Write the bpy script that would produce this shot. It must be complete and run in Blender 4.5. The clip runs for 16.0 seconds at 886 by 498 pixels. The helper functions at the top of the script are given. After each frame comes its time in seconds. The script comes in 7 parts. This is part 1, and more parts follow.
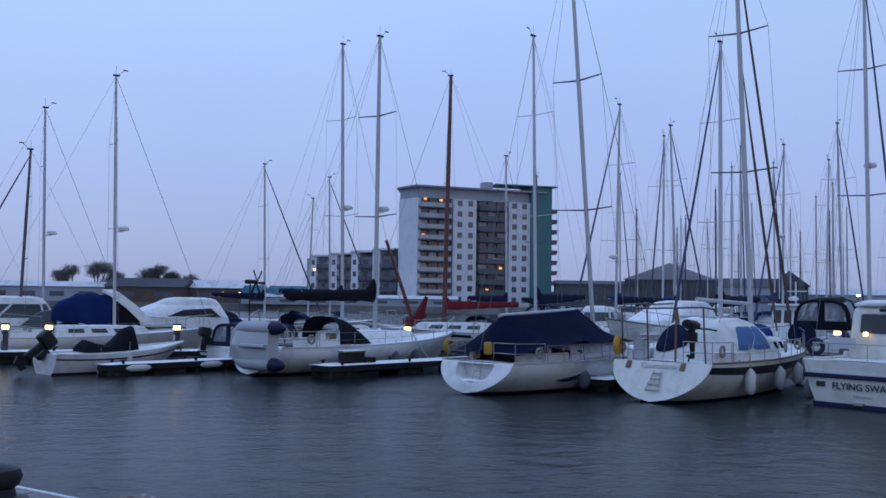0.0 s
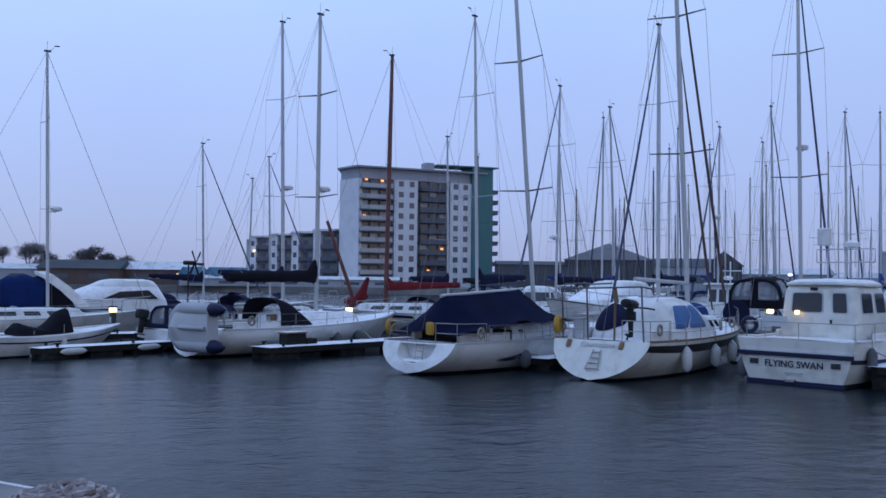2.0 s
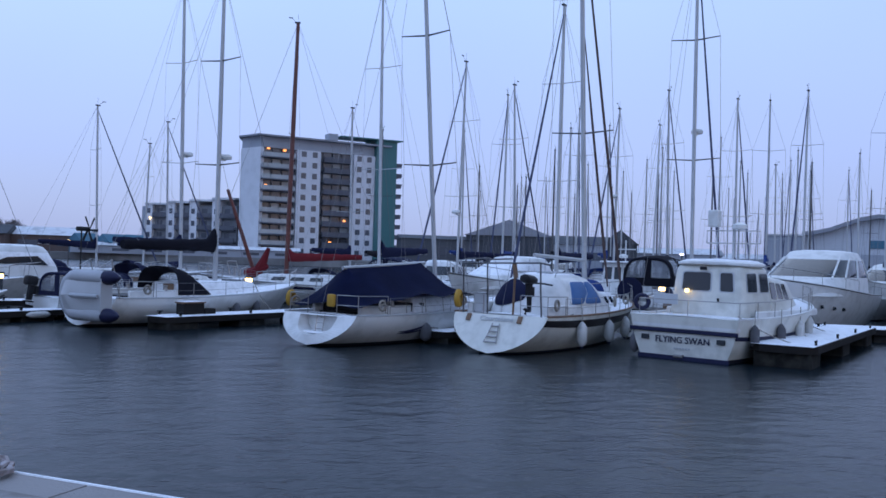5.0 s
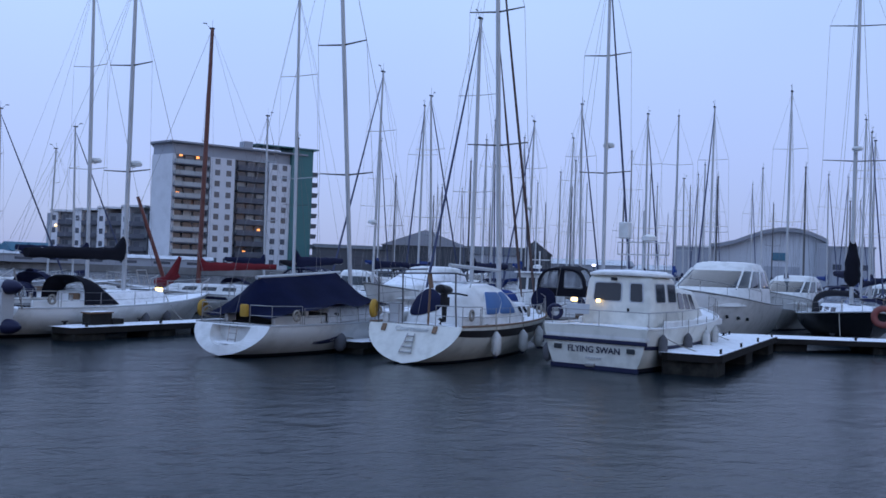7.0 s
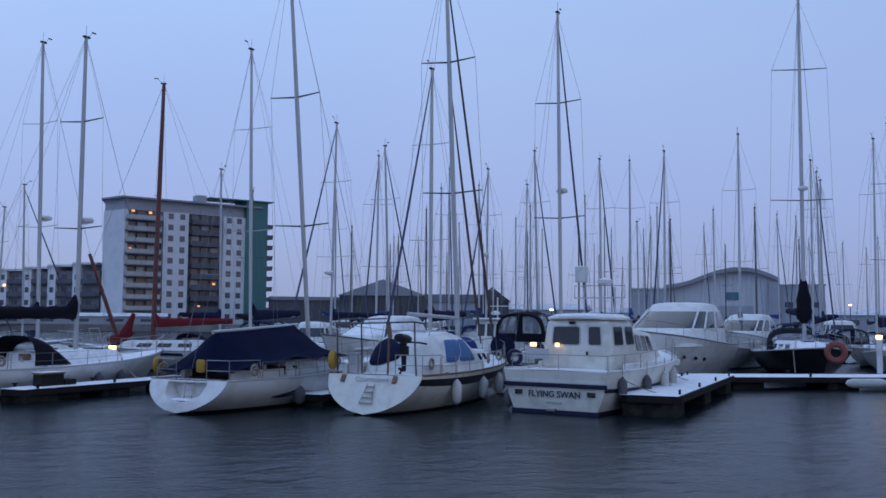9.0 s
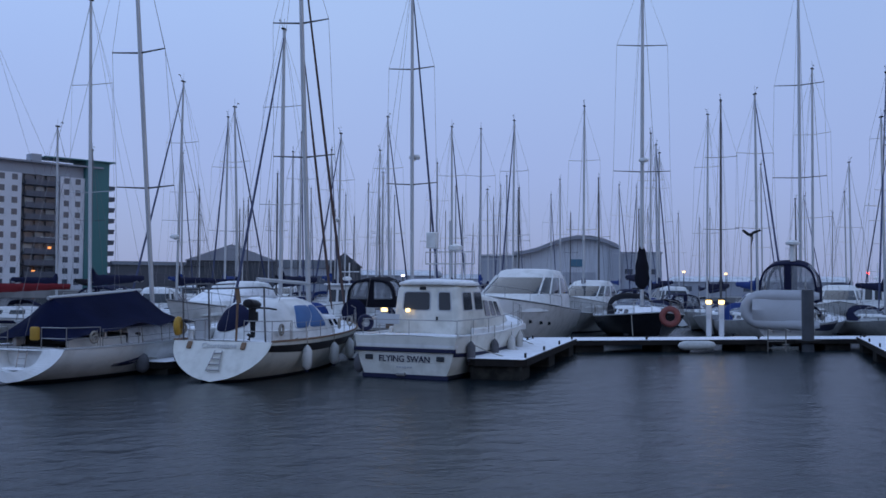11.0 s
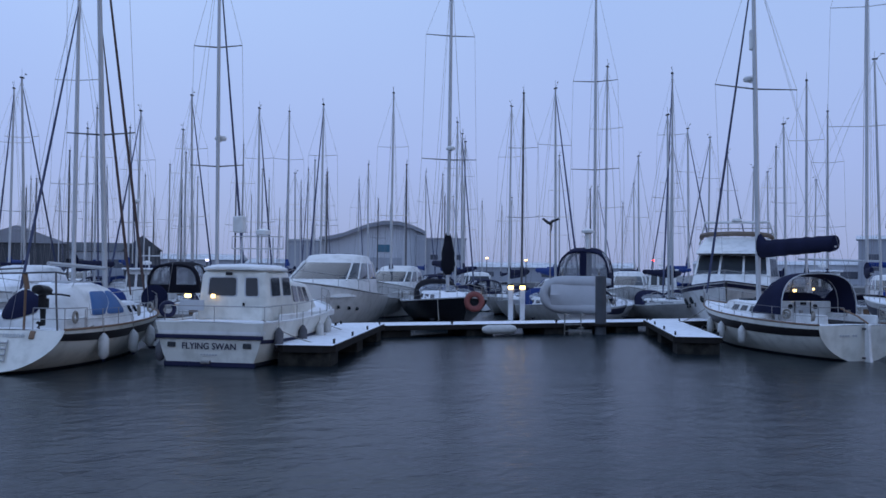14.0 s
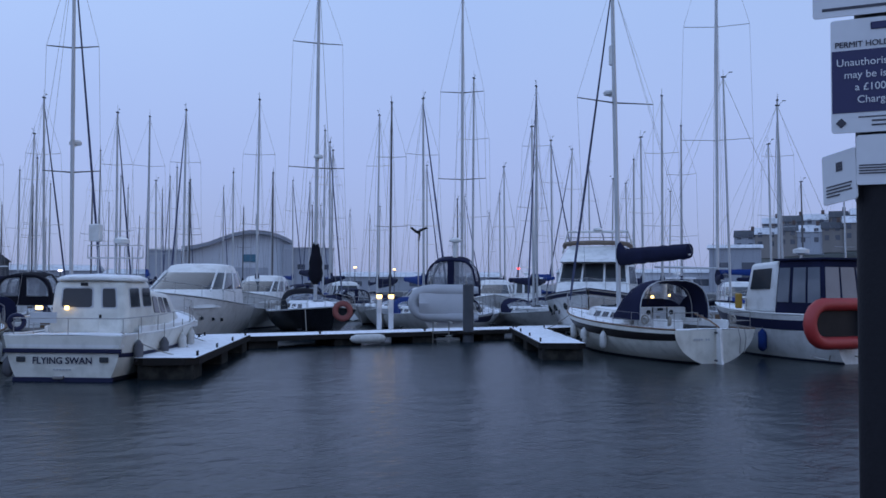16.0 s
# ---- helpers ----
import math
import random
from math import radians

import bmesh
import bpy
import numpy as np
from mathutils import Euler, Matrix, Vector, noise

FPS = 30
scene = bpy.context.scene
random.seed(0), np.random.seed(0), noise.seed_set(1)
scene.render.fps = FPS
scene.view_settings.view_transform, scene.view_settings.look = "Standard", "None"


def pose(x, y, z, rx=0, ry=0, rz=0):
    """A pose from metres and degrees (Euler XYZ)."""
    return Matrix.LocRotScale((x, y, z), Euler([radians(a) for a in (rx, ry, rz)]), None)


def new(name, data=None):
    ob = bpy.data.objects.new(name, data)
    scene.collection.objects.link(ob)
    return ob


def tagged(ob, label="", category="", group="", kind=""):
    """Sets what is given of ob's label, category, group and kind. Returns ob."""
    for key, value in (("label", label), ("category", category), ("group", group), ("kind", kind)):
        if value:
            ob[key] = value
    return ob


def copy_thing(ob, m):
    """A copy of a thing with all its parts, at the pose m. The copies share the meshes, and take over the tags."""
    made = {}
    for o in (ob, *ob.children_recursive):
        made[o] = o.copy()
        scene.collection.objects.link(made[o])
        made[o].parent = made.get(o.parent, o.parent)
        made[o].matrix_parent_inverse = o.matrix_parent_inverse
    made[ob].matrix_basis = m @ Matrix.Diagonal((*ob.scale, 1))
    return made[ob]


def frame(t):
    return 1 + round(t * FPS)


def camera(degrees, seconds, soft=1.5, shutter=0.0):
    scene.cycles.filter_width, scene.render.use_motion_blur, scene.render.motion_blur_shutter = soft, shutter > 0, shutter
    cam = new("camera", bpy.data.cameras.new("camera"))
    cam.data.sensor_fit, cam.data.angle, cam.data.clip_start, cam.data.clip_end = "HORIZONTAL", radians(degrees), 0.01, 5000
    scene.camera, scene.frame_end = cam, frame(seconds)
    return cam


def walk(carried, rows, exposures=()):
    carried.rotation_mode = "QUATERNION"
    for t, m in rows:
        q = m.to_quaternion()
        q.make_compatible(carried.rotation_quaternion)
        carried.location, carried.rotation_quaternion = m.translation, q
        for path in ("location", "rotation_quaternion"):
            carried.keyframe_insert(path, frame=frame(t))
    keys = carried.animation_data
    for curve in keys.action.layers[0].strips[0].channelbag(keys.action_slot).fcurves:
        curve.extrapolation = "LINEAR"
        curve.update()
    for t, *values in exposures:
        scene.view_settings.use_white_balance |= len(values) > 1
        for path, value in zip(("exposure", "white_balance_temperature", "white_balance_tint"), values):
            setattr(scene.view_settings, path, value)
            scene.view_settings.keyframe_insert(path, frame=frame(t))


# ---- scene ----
cam = camera(50.82, 16.0, soft=1.6)
walk(cam, [
    (0.0, pose(-0.030, 0.358, 2.818, 93.14, -0.87, -0.04)),
    (0.5, pose(-0.035, 0.364, 2.807, 92.84, -0.75, -0.56)),
    (1.0, pose(-0.036, 0.360, 2.811, 92.50, -0.84, -1.32)),
    (1.5, pose(-0.041, 0.368, 2.805, 92.35, -0.85, -2.36)),
    (2.0, pose(-0.048, 0.374, 2.808, 92.01, -0.65, -3.64)),
    (2.5, pose(-0.058, 0.388, 2.822, 91.75, -0.38, -4.80)),
    (3.0, pose(-0.064, 0.389, 2.817, 91.33, -0.15, -5.95)),
    (5.5, pose(-0.090, 0.240, 2.800, 90.46, -2.22, -11.63)),
    (6.0, pose(-0.092, 0.230, 2.806, 90.62, -2.06, -14.07)),
    (6.5, pose(-0.086, 0.217, 2.811, 90.85, -1.95, -14.64)),
    (7.0, pose(-0.072, 0.226, 2.805, 91.29, -2.08, -14.83)),
    (7.5, pose(-0.060, 0.271, 2.801, 91.87, -1.29, -16.14)),
    (8.0, pose(-0.060, 0.274, 2.814, 92.36, -0.37, -17.76)),
    (8.5, pose(-0.068, 0.252, 2.816, 92.66, -0.23, -18.55)),
    (9.0, pose(-0.086, 0.209, 2.799, 94.32, -0.38, -17.39)),
    (9.5, pose(-0.095, 0.216, 2.778, 94.02, -0.22, -18.81)),
    (10.0, pose(-0.052, 0.231, 2.791, 92.95, -0.34, -22.10)),
    (12.5, pose(-0.101, 0.191, 2.789, 92.21, 0.37, -29.48)),
    (13.0, pose(-0.110, 0.198, 2.802, 91.93, 0.11, -31.82)),
    (13.5, pose(-0.111, 0.249, 2.807, 91.50, -1.85, -36.41)),
    (14.0, pose(-0.125, 0.288, 2.817, 91.47, -0.63, -38.30)),
    (14.5, pose(-0.144, 0.325, 2.814, 91.50, -0.25, -41.98)),
    (15.0, pose(-0.152, 0.371, 2.812, 91.59, -0.65, -43.32)),
    (15.5, pose(-0.124, 0.367, 2.795, 91.85, -0.75, -44.95)),
    (16.0, pose(-0.081, 0.367, 2.787, 92.12, -0.25, -46.39)),
], exposures=[(0.0, -0.1), (3.0, 0.1), (5.6, 0.21), (7.0, 0.15), (7.5, 0.05), (8.5, -0.03), (9.0, -0.21), (9.6, -0.25), (12.5, -0.12), (16.0, -0.06)])

# ---- world and light: a dull blue winter dusk under an even cloud cover ----
world = bpy.data.worlds.new("dusk_sky")
scene.world = world
world.use_nodes = True
wn, wl = world.node_tree.nodes, world.node_tree.links
wn.clear()
w_out = wn.new("ShaderNodeOutputWorld")
w_bg = wn.new("ShaderNodeBackground")
w_sky = wn.new("ShaderNodeTexSky")
w_sky.sky_type = "NISHITA"
w_sky.sun_disc = False
w_sky.sun_elevation = radians(12)
w_sky.sun_rotation = radians(150)
w_co = wn.new("ShaderNodeTexCoord")
w_sep = wn.new("ShaderNodeSeparateXYZ")
w_ramp = wn.new("ShaderNodeValToRGB")
w_ramp.color_ramp.elements[0].position = 0.48
w_ramp.color_ramp.elements[0].color = (0.26, 0.32, 0.56, 1)
w_ramp.color_ramp.elements[1].position = 0.68
w_ramp.color_ramp.elements[1].color = (0.42, 0.60, 1.0, 1)
high = w_ramp.color_ramp.elements.new(0.9)
high.color = (0.27, 0.40, 0.72, 1)
mid = w_ramp.color_ramp.elements.new(0.56)
mid.color = (0.345, 0.445, 0.81, 1)
w_map = wn.new("ShaderNodeMath")
w_map.operation = "MULTIPLY_ADD"
w_map.inputs[1].default_value = 0.5
w_map.inputs[2].default_value = 0.5
w_cloud = wn.new("ShaderNodeTexNoise")
w_cloud.inputs["Scale"].default_value = 2.2
w_cloud.inputs["Detail"].default_value = 3
w_tint = wn.new("ShaderNodeMixRGB")
w_tint.blend_type = "MIX"
w_tint.inputs["Fac"].default_value = 0.015
w_soft = wn.new("ShaderNodeMixRGB")
w_soft.blend_type = "SOFT_LIGHT"
w_soft.inputs["Fac"].default_value = 0.18
wl.new(w_co.outputs["Generated"], w_sep.inputs[0])
wl.new(w_sep.outputs["Z"], w_map.inputs[0])
wl.new(w_map.outputs[0], w_ramp.inputs["Fac"])
wl.new(w_co.outputs["Generated"], w_cloud.inputs["Vector"])
wl.new(w_ramp.outputs["Color"], w_soft.inputs["Color1"])
wl.new(w_cloud.outputs["Fac"], w_soft.inputs["Color2"])
wl.new(w_soft.outputs["Color"], w_tint.inputs["Color1"])
wl.new(w_sky.outputs["Color"], w_tint.inputs["Color2"])
# the cloud is lighter towards the west than towards the east
w_east = wn.new("ShaderNodeMath")
w_east.operation = "MULTIPLY_ADD"
w_east.inputs[1].default_value, w_east.inputs[2].default_value = -1.5, 0.4
w_high = wn.new("ShaderNodeMath")
w_high.operation = "MULTIPLY"
w_prod = wn.new("ShaderNodeMath")
w_prod.operation = "MULTIPLY_ADD"
w_prod.inputs[2].default_value = 1.0
w_grad = wn.new("ShaderNodeVectorMath")
w_grad.operation = "SCALE"
wl.new(w_sep.outputs["X"], w_east.inputs[0])
wl.new(w_sep.outputs["Z"], w_high.inputs[0])
wl.new(w_sep.outputs["Z"], w_high.inputs[1])
wl.new(w_east.outputs[0], w_prod.inputs[0])
wl.new(w_high.outputs[0], w_prod.inputs[1])
wl.new(w_tint.outputs["Color"], w_grad.inputs[0])
wl.new(w_prod.outputs[0], w_grad.inputs["Scale"])
wl.new(w_grad.outputs[0], w_bg.inputs["Color"])
w_bg.inputs["Strength"].default_value = 1.04
wl.new(w_bg.outputs[0], w_out.inputs[0])

sun_data = bpy.data.lights.new("sun", "SUN")
sun_data.energy, sun_data.angle, sun_data.color = 0.15, radians(40), (0.8, 0.88, 1.0)
sun = new("sun", sun_data)
sun.matrix_world = pose(0, 0, 60, 50, 0, 150)


# ---- materials ----
def mat(name, color, rough=0.6, metal=0.0, var=0.12, scale=6.0, bump=0.0, bscale=60.0, dirt=None, dirt_amt=0.0, emit=0.0, spec=0.5):
    m = bpy.data.materials.new(name)
    m.use_nodes = True
    n, l = m.node_tree.nodes, m.node_tree.links
    b = n["Principled BSDF"]
    b.inputs["Roughness"].default_value, b.inputs["Metallic"].default_value = rough, metal
    b.inputs["Specular IOR Level"].default_value = spec
    co = n.new("ShaderNodeTexCoord")
    oi = n.new("ShaderNodeObjectInfo")
    big = n.new("ShaderNodeTexNoise")
    big.inputs["Scale"].default_value, big.inputs["Detail"].default_value = scale * 0.25, 5
    fine = n.new("ShaderNodeTexNoise")
    fine.inputs["Scale"].default_value, fine.inputs["Detail"].default_value = scale * 5, 4
    l.new(co.outputs["Object"], big.inputs["Vector"])
    l.new(co.outputs["Object"], fine.inputs["Vector"])
    add = n.new("ShaderNodeMath")
    add.operation = "MULTIPLY_ADD"
    add.inputs[1].default_value = 0.4
    l.new(fine.outputs["Fac"], add.inputs[0])
    l.new(big.outputs["Fac"], add.inputs[2])
    rnd = n.new("ShaderNodeMath")
    rnd.operation = "MULTIPLY_ADD"
    rnd.inputs[1].default_value = 0.25
    l.new(oi.outputs["Random"], rnd.inputs[0])
    l.new(add.outputs[0], rnd.inputs[2])
    ramp = n.new("ShaderNodeValToRGB")
    r, g, bl = color
    ramp.color_ramp.elements[0].position, ramp.color_ramp.elements[1].position = 0.45, 1.05
    ramp.color_ramp.elements[0].color = (r * (1 - var), g * (1 - var), bl * (1 - var), 1)
    ramp.color_ramp.elements[1].color = (min(1, r * (1 + var)), min(1, g * (1 + var)), min(1, bl * (1 + var)), 1)
    l.new(rnd.outputs[0], ramp.inputs["Fac"])
    col = ramp.outputs["Color"]
    if dirt:
        st = n.new("ShaderNodeTexNoise")
        st.inputs["Scale"].default_value, st.inputs["Detail"].default_value = scale * 0.7, 8
        l.new(co.outputs["Object"], st.inputs["Vector"])
        sr = n.new("ShaderNodeValToRGB")
        sr.color_ramp.elements[0].position, sr.color_ramp.elements[1].position = 0.48, 0.68
        l.new(st.outputs["Fac"], sr.inputs["Fac"])
        amt = n.new("ShaderNodeMath")
        amt.operation = "MULTIPLY"
        amt.inputs[1].default_value = dirt_amt
        l.new(sr.outputs["Color"], amt.inputs[0])
        mx = n.new("ShaderNodeMixRGB")
        mx.inputs["Color2"].default_value = (*dirt, 1)
        l.new(amt.outputs[0], mx.inputs["Fac"])
        l.new(col, mx.inputs["Color1"])
        col = mx.outputs["Color"]
    l.new(col, b.inputs["Base Color"])
    if bump:
        bn = n.new("ShaderNodeTexNoise")
        bn.inputs["Scale"].default_value, bn.inputs["Detail"].default_value = bscale, 4
        l.new(co.outputs["Object"], bn.inputs["Vector"])
        bp = n.new("ShaderNodeBump")
        bp.inputs["Strength"].default_value, bp.inputs["Distance"].default_value = bump, 0.02
        l.new(bn.outputs["Fac"], bp.inputs["Height"])
        l.new(bp.outputs["Normal"], b.inputs["Normal"])
    if emit:
        b.inputs["Emission Color"].default_value = (*color, 1)
        b.inputs["Emission Strength"].default_value = emit
    return m


GEL = mat("white_gelcoat", (0.66, 0.66, 0.645), 0.3, var=0.07, scale=3, dirt=(0.36, 0.36, 0.33), dirt_amt=0.42)
CREAM = mat("cream_gelcoat", (0.64, 0.63, 0.57), 0.35, var=0.07, scale=3, dirt=(0.34, 0.33, 0.28), dirt_amt=0.42)
GREYGEL = mat("grey_gelcoat", (0.42, 0.43, 0.44), 0.35, var=0.08, scale=3)
SNOW = mat("snow", (0.84, 0.85, 0.87), 0.85, var=0.05, scale=5, bump=0.5, bscale=25, dirt=(0.45, 0.46, 0.46), dirt_amt=0.35)
SNOWY = mat("snow_dusted_deck", (0.86, 0.86, 0.87), 0.75, var=0.06, scale=6, bump=0.5, bscale=24, dirt=(0.45, 0.45, 0.44), dirt_amt=0.35)
TENTC = mat("deep_blue_tent_canvas", (0.010, 0.015, 0.055), 0.85, var=0.3, scale=4, bump=0.5, bscale=10, spec=0.15)
NAVY = mat("navy_canvas", (0.010, 0.012, 0.034), 0.9, var=0.3, scale=5, bump=0.4, bscale=14, spec=0.15)
BLUE = mat("blue_canvas", (0.012, 0.035, 0.15), 0.8, var=0.25, scale=5, bump=0.4, bscale=14, spec=0.15)
PALEBLUE = mat("light_blue_cover", (0.03, 0.105, 0.27), 0.6, var=0.2, scale=5, bump=0.3, bscale=18)
BLACKC = mat("black_canvas", (0.008, 0.008, 0.013), 0.9, var=0.3, scale=5, bump=0.4, bscale=14, spec=0.15)
REDC = mat("dark_red_canvas", (0.13, 0.014, 0.018), 0.8, var=0.25, scale=5, bump=0.4, bscale=12, spec=0.15)
REDRUB = mat("red_inflatable_rubber", (0.32, 0.03, 0.028), 0.5, var=0.15, scale=4)
GREYRUB = mat("grey_inflatable_rubber", (0.36, 0.37, 0.39), 0.55, var=0.12, scale=4)
ALU = mat("mast_aluminium", (0.42, 0.43, 0.44), 0.45, 0.35, var=0.12, scale=3)
DARKALU = mat("dark_anodised_mast", (0.085, 0.085, 0.09), 0.45, 0.3, var=0.2, scale=3)
WIRE = mat("rigging_wire", (0.18, 0.18, 0.19), 0.5, 0.5, var=0.2)
ROLLED = mat("rolled_sail_navy_strip", (0.06, 0.07, 0.12), 0.8, var=0.3, scale=8, spec=0.15)
STEEL = mat("stainless_steel", (0.3, 0.29, 0.28), 0.32, 0.85, var=0.2)
REDMAST = mat("varnished_red_spar", (0.11, 0.028, 0.02), 0.4, var=0.25, scale=4)
GLASS = mat("dark_window_glass", (0.025, 0.03, 0.035), 0.08, var=0.2)
CLEAR = mat("vinyl_window", (0.13, 0.145, 0.17), 0.15, var=0.15, scale=4)
DARKSTRIPE = mat("black_hull_stripe", (0.014, 0.012, 0.013), 0.4, var=0.15, spec=0.2)
STRIPE = mat("navy_hull_stripe", (0.018, 0.02, 0.05), 0.4, var=0.15, spec=0.15)
BLACKHULL = mat("black_gelcoat", (0.015, 0.016, 0.02), 0.25, var=0.3, scale=3)
ANTIF = mat("dark_antifouling", (0.02, 0.022, 0.035), 0.7, var=0.3, scale=5, spec=0.15)
FEND = mat("white_fender_vinyl", (0.5, 0.5, 0.48), 0.45, var=0.12, scale=10, dirt=(0.3, 0.3, 0.28), dirt_amt=0.4)
DARKFEND = mat("dark_fender_cover", (0.09, 0.09, 0.1), 0.9, var=0.3, scale=10)
ROPE = mat("mooring_rope", (0.25, 0.23, 0.2), 0.9, var=0.3, scale=40)
YELLOW = mat("yellow_foam_cover", (0.36, 0.2, 0.02), 0.7, var=0.2, scale=8)
ORANGE = mat("orange_lifering_foam", (0.17, 0.04, 0.032), 0.6, var=0.2, scale=8)
BLACKP = mat("black_plastic", (0.018, 0.018, 0.02), 0.45, var=0.3, spec=0.15)
TEAK = mat("weathered_teak", (0.16, 0.095, 0.055), 0.7, var=0.3, scale=9, bump=0.3)
TIMBER = mat("wet_pontoon_timber", (0.016, 0.014, 0.013), 0.7, var=0.4, scale=8, bump=0.4, spec=0.15)
FLOATC = mat("pontoon_float_concrete", (0.016, 0.015, 0.014), 0.85, var=0.5, scale=4, dirt=(0.05, 0.05, 0.04), dirt_amt=0.7, spec=0.15)
PILE = mat("steel_pile", (0.07, 0.075, 0.085), 0.6, 0.3, var=0.3, scale=4, spec=0.15)
PEDM = mat("white_pedestal", (0.48, 0.49, 0.5), 0.5, var=0.1)
WARM = mat("warm_lamp", (1.0, 0.66, 0.25), 0.5, emit=4.0)
WHITEL = mat("cool_lamp", (0.75, 0.72, 1.0), 0.5, emit=4.0)
REDL = mat("red_lamp", (1.0, 0.05, 0.04), 0.5, emit=8.0)
ROOMGLOW = mat("lit_room_lamp", (1.0, 0.36, 0.1), 0.5, emit=1.6)
RENDER = mat("white_render_wall", (0.62, 0.63, 0.66), 0.85, var=0.06, scale=0.6, dirt=(0.45, 0.46, 0.48), dirt_amt=0.35)
GREYW = mat("grey_cladding", (0.30, 0.32, 0.36), 0.7, var=0.12, scale=0.6)
DARKW = mat("recessed_balcony_wall", (0.17, 0.18, 0.20), 0.7, var=0.15, scale=0.6)
GREENW = mat("green_cladding", (0.045, 0.15, 0.15), 0.6, var=0.1, scale=0.5)
BALC = mat("balcony_slab", (0.085, 0.09, 0.11), 0.7, var=0.12, scale=1)
BALG = mat("balcony_glass", (0.27, 0.32, 0.35), 0.12, var=0.15, scale=1)
BWIN = mat("flat_window_glass", (0.07, 0.08, 0.10), 0.15, var=0.3, scale=1)
ROOF = mat("snowy_roof", (0.6, 0.61, 0.63), 0.85, var=0.12, scale=0.8, dirt=(0.25, 0.25, 0.26), dirt_amt=0.5)
DARKB = mat("dark_shed_cladding", (0.075, 0.08, 0.09), 0.8, var=0.25, scale=0.5, spec=0.15)
HALLW = mat("pale_hall_cladding", (0.50, 0.52, 0.56), 0.8, var=0.1, scale=0.3)
HALLR = mat("hall_roof_edge", (0.24, 0.25, 0.28), 0.7, var=0.15, scale=0.4)
BRICK = mat("brown_brick", (0.10, 0.07, 0.062), 0.9, var=0.2, scale=2)
TEAL = mat("teal_tent_roof", (0.05, 0.14, 0.2), 0.8, var=0.15, scale=2)
BARK = mat("bark", (0.05, 0.042, 0.036), 0.9, var=0.3, scale=6, bump=0.5, spec=0.15)
TWIG = mat("bare_twigs", (0.11, 0.10, 0.10), 0.9, var=0.3, scale=3, spec=0.15)
QUAY = mat("quay_paving", (0.17, 0.15, 0.14), 0.9, var=0.2, scale=5, bump=0.5, bscale=40, dirt=(0.5, 0.5, 0.52), dirt_amt=0.35)
STONE = mat("granite_coping", (0.24, 0.22, 0.21), 0.85, var=0.2, scale=8, bump=0.5, bscale=40)
LAND = mat("far_ground", (0.14, 0.14, 0.14), 0.95, var=0.25, scale=0.2, dirt=(0.5, 0.5, 0.5), dirt_amt=0.4)
SIGNW = mat("sign_white_enamel", (0.58, 0.59, 0.61), 0.4, var=0.05, scale=5, dirt=(0.4, 0.4, 0.42), dirt_amt=0.25)
SIGNB = mat("sign_blue_enamel", (0.009, 0.01, 0.07), 0.4, var=0.08, scale=5)
SIGNK = mat("sign_dark_ink", (0.03, 0.03, 0.045), 0.5, var=0.1)
POSTB = mat("black_painted_post", (0.012, 0.012, 0.015), 0.6, var=0.3, scale=8, bump=0.15, spec=0.15)

TRANS = mat("see_through_vinyl", (0.35, 0.37, 0.4), 0.15, var=0.1, scale=4)
TRANS.node_tree.nodes["Principled BSDF"].inputs["Alpha"].default_value = 0.3
TAN = mat("tan_canvas_roll", (0.16, 0.12, 0.09), 0.8, var=0.2)
BROWNR = mat("faded_brown_rolled_sail", (0.10, 0.072, 0.068), 0.85, var=0.3, scale=8, spec=0.15)
HOUSE = mat("grey_brown_house_render", (0.2, 0.185, 0.175), 0.9, var=0.15, scale=0.8)


def water_material():
    m = bpy.data.materials.new("harbour_water")
    m.use_nodes = True
    n, l = m.node_tree.nodes, m.node_tree.links
    b = n["Principled BSDF"]
    b.inputs["Base Color"].default_value = (0.008, 0.014, 0.018, 1)
    b.inputs["Roughness"].default_value = 0.23
    b.inputs["Specular IOR Level"].default_value = 0.165
    b.inputs["IOR"].default_value = 1.33
    co = n.new("ShaderNodeTexCoord")
    heights = []
    for sc, stretch, amp, det in ((0.3, 1.4, 0.06, 2), (1.3, 1.4, 0.044, 3), (5.0, 1.25, 0.014, 2)):
        mp = n.new("ShaderNodeMapping")
        mp.inputs["Rotation"].default_value = (0, 0, radians(-18))
        mp.inputs["Scale"].default_value = (1.0, stretch, 1.0)
        no = n.new("ShaderNodeTexNoise")
        no.inputs["Scale"].default_value, no.inputs["Detail"].default_value = sc, det
        no.inputs["Distortion"].default_value = 0.4
        mu = n.new("ShaderNodeMath")
        mu.operation = "MULTIPLY"
        mu.inputs[1].default_value = amp
        l.new(co.outputs["Object"], mp.inputs["Vector"])
        l.new(mp.outputs[0], no.inputs["Vector"])
        l.new(no.outputs["Fac"], mu.inputs[0])
        heights.append(mu)
    a1, a2 = n.new("ShaderNodeMath"), n.new("ShaderNodeMath")
    l.new(heights[0].outputs[0], a1.inputs[0])
    l.new(heights[1].outputs[0], a1.inputs[1])
    l.new(a1.outputs[0], a2.inputs[0])
    l.new(heights[2].outputs[0], a2.inputs[1])
    bp = n.new("ShaderNodeBump")
    bp.inputs["Strength"].default_value, bp.inputs["Distance"].default_value = 1.0, 1.0
    l.new(a2.outputs[0], bp.inputs["Height"])
    l.new(bp.outputs["Normal"], b.inputs["Normal"])
    return m


WATER = water_material()


# ---- mesh helpers ----
def V(*a):
    return Vector(a)


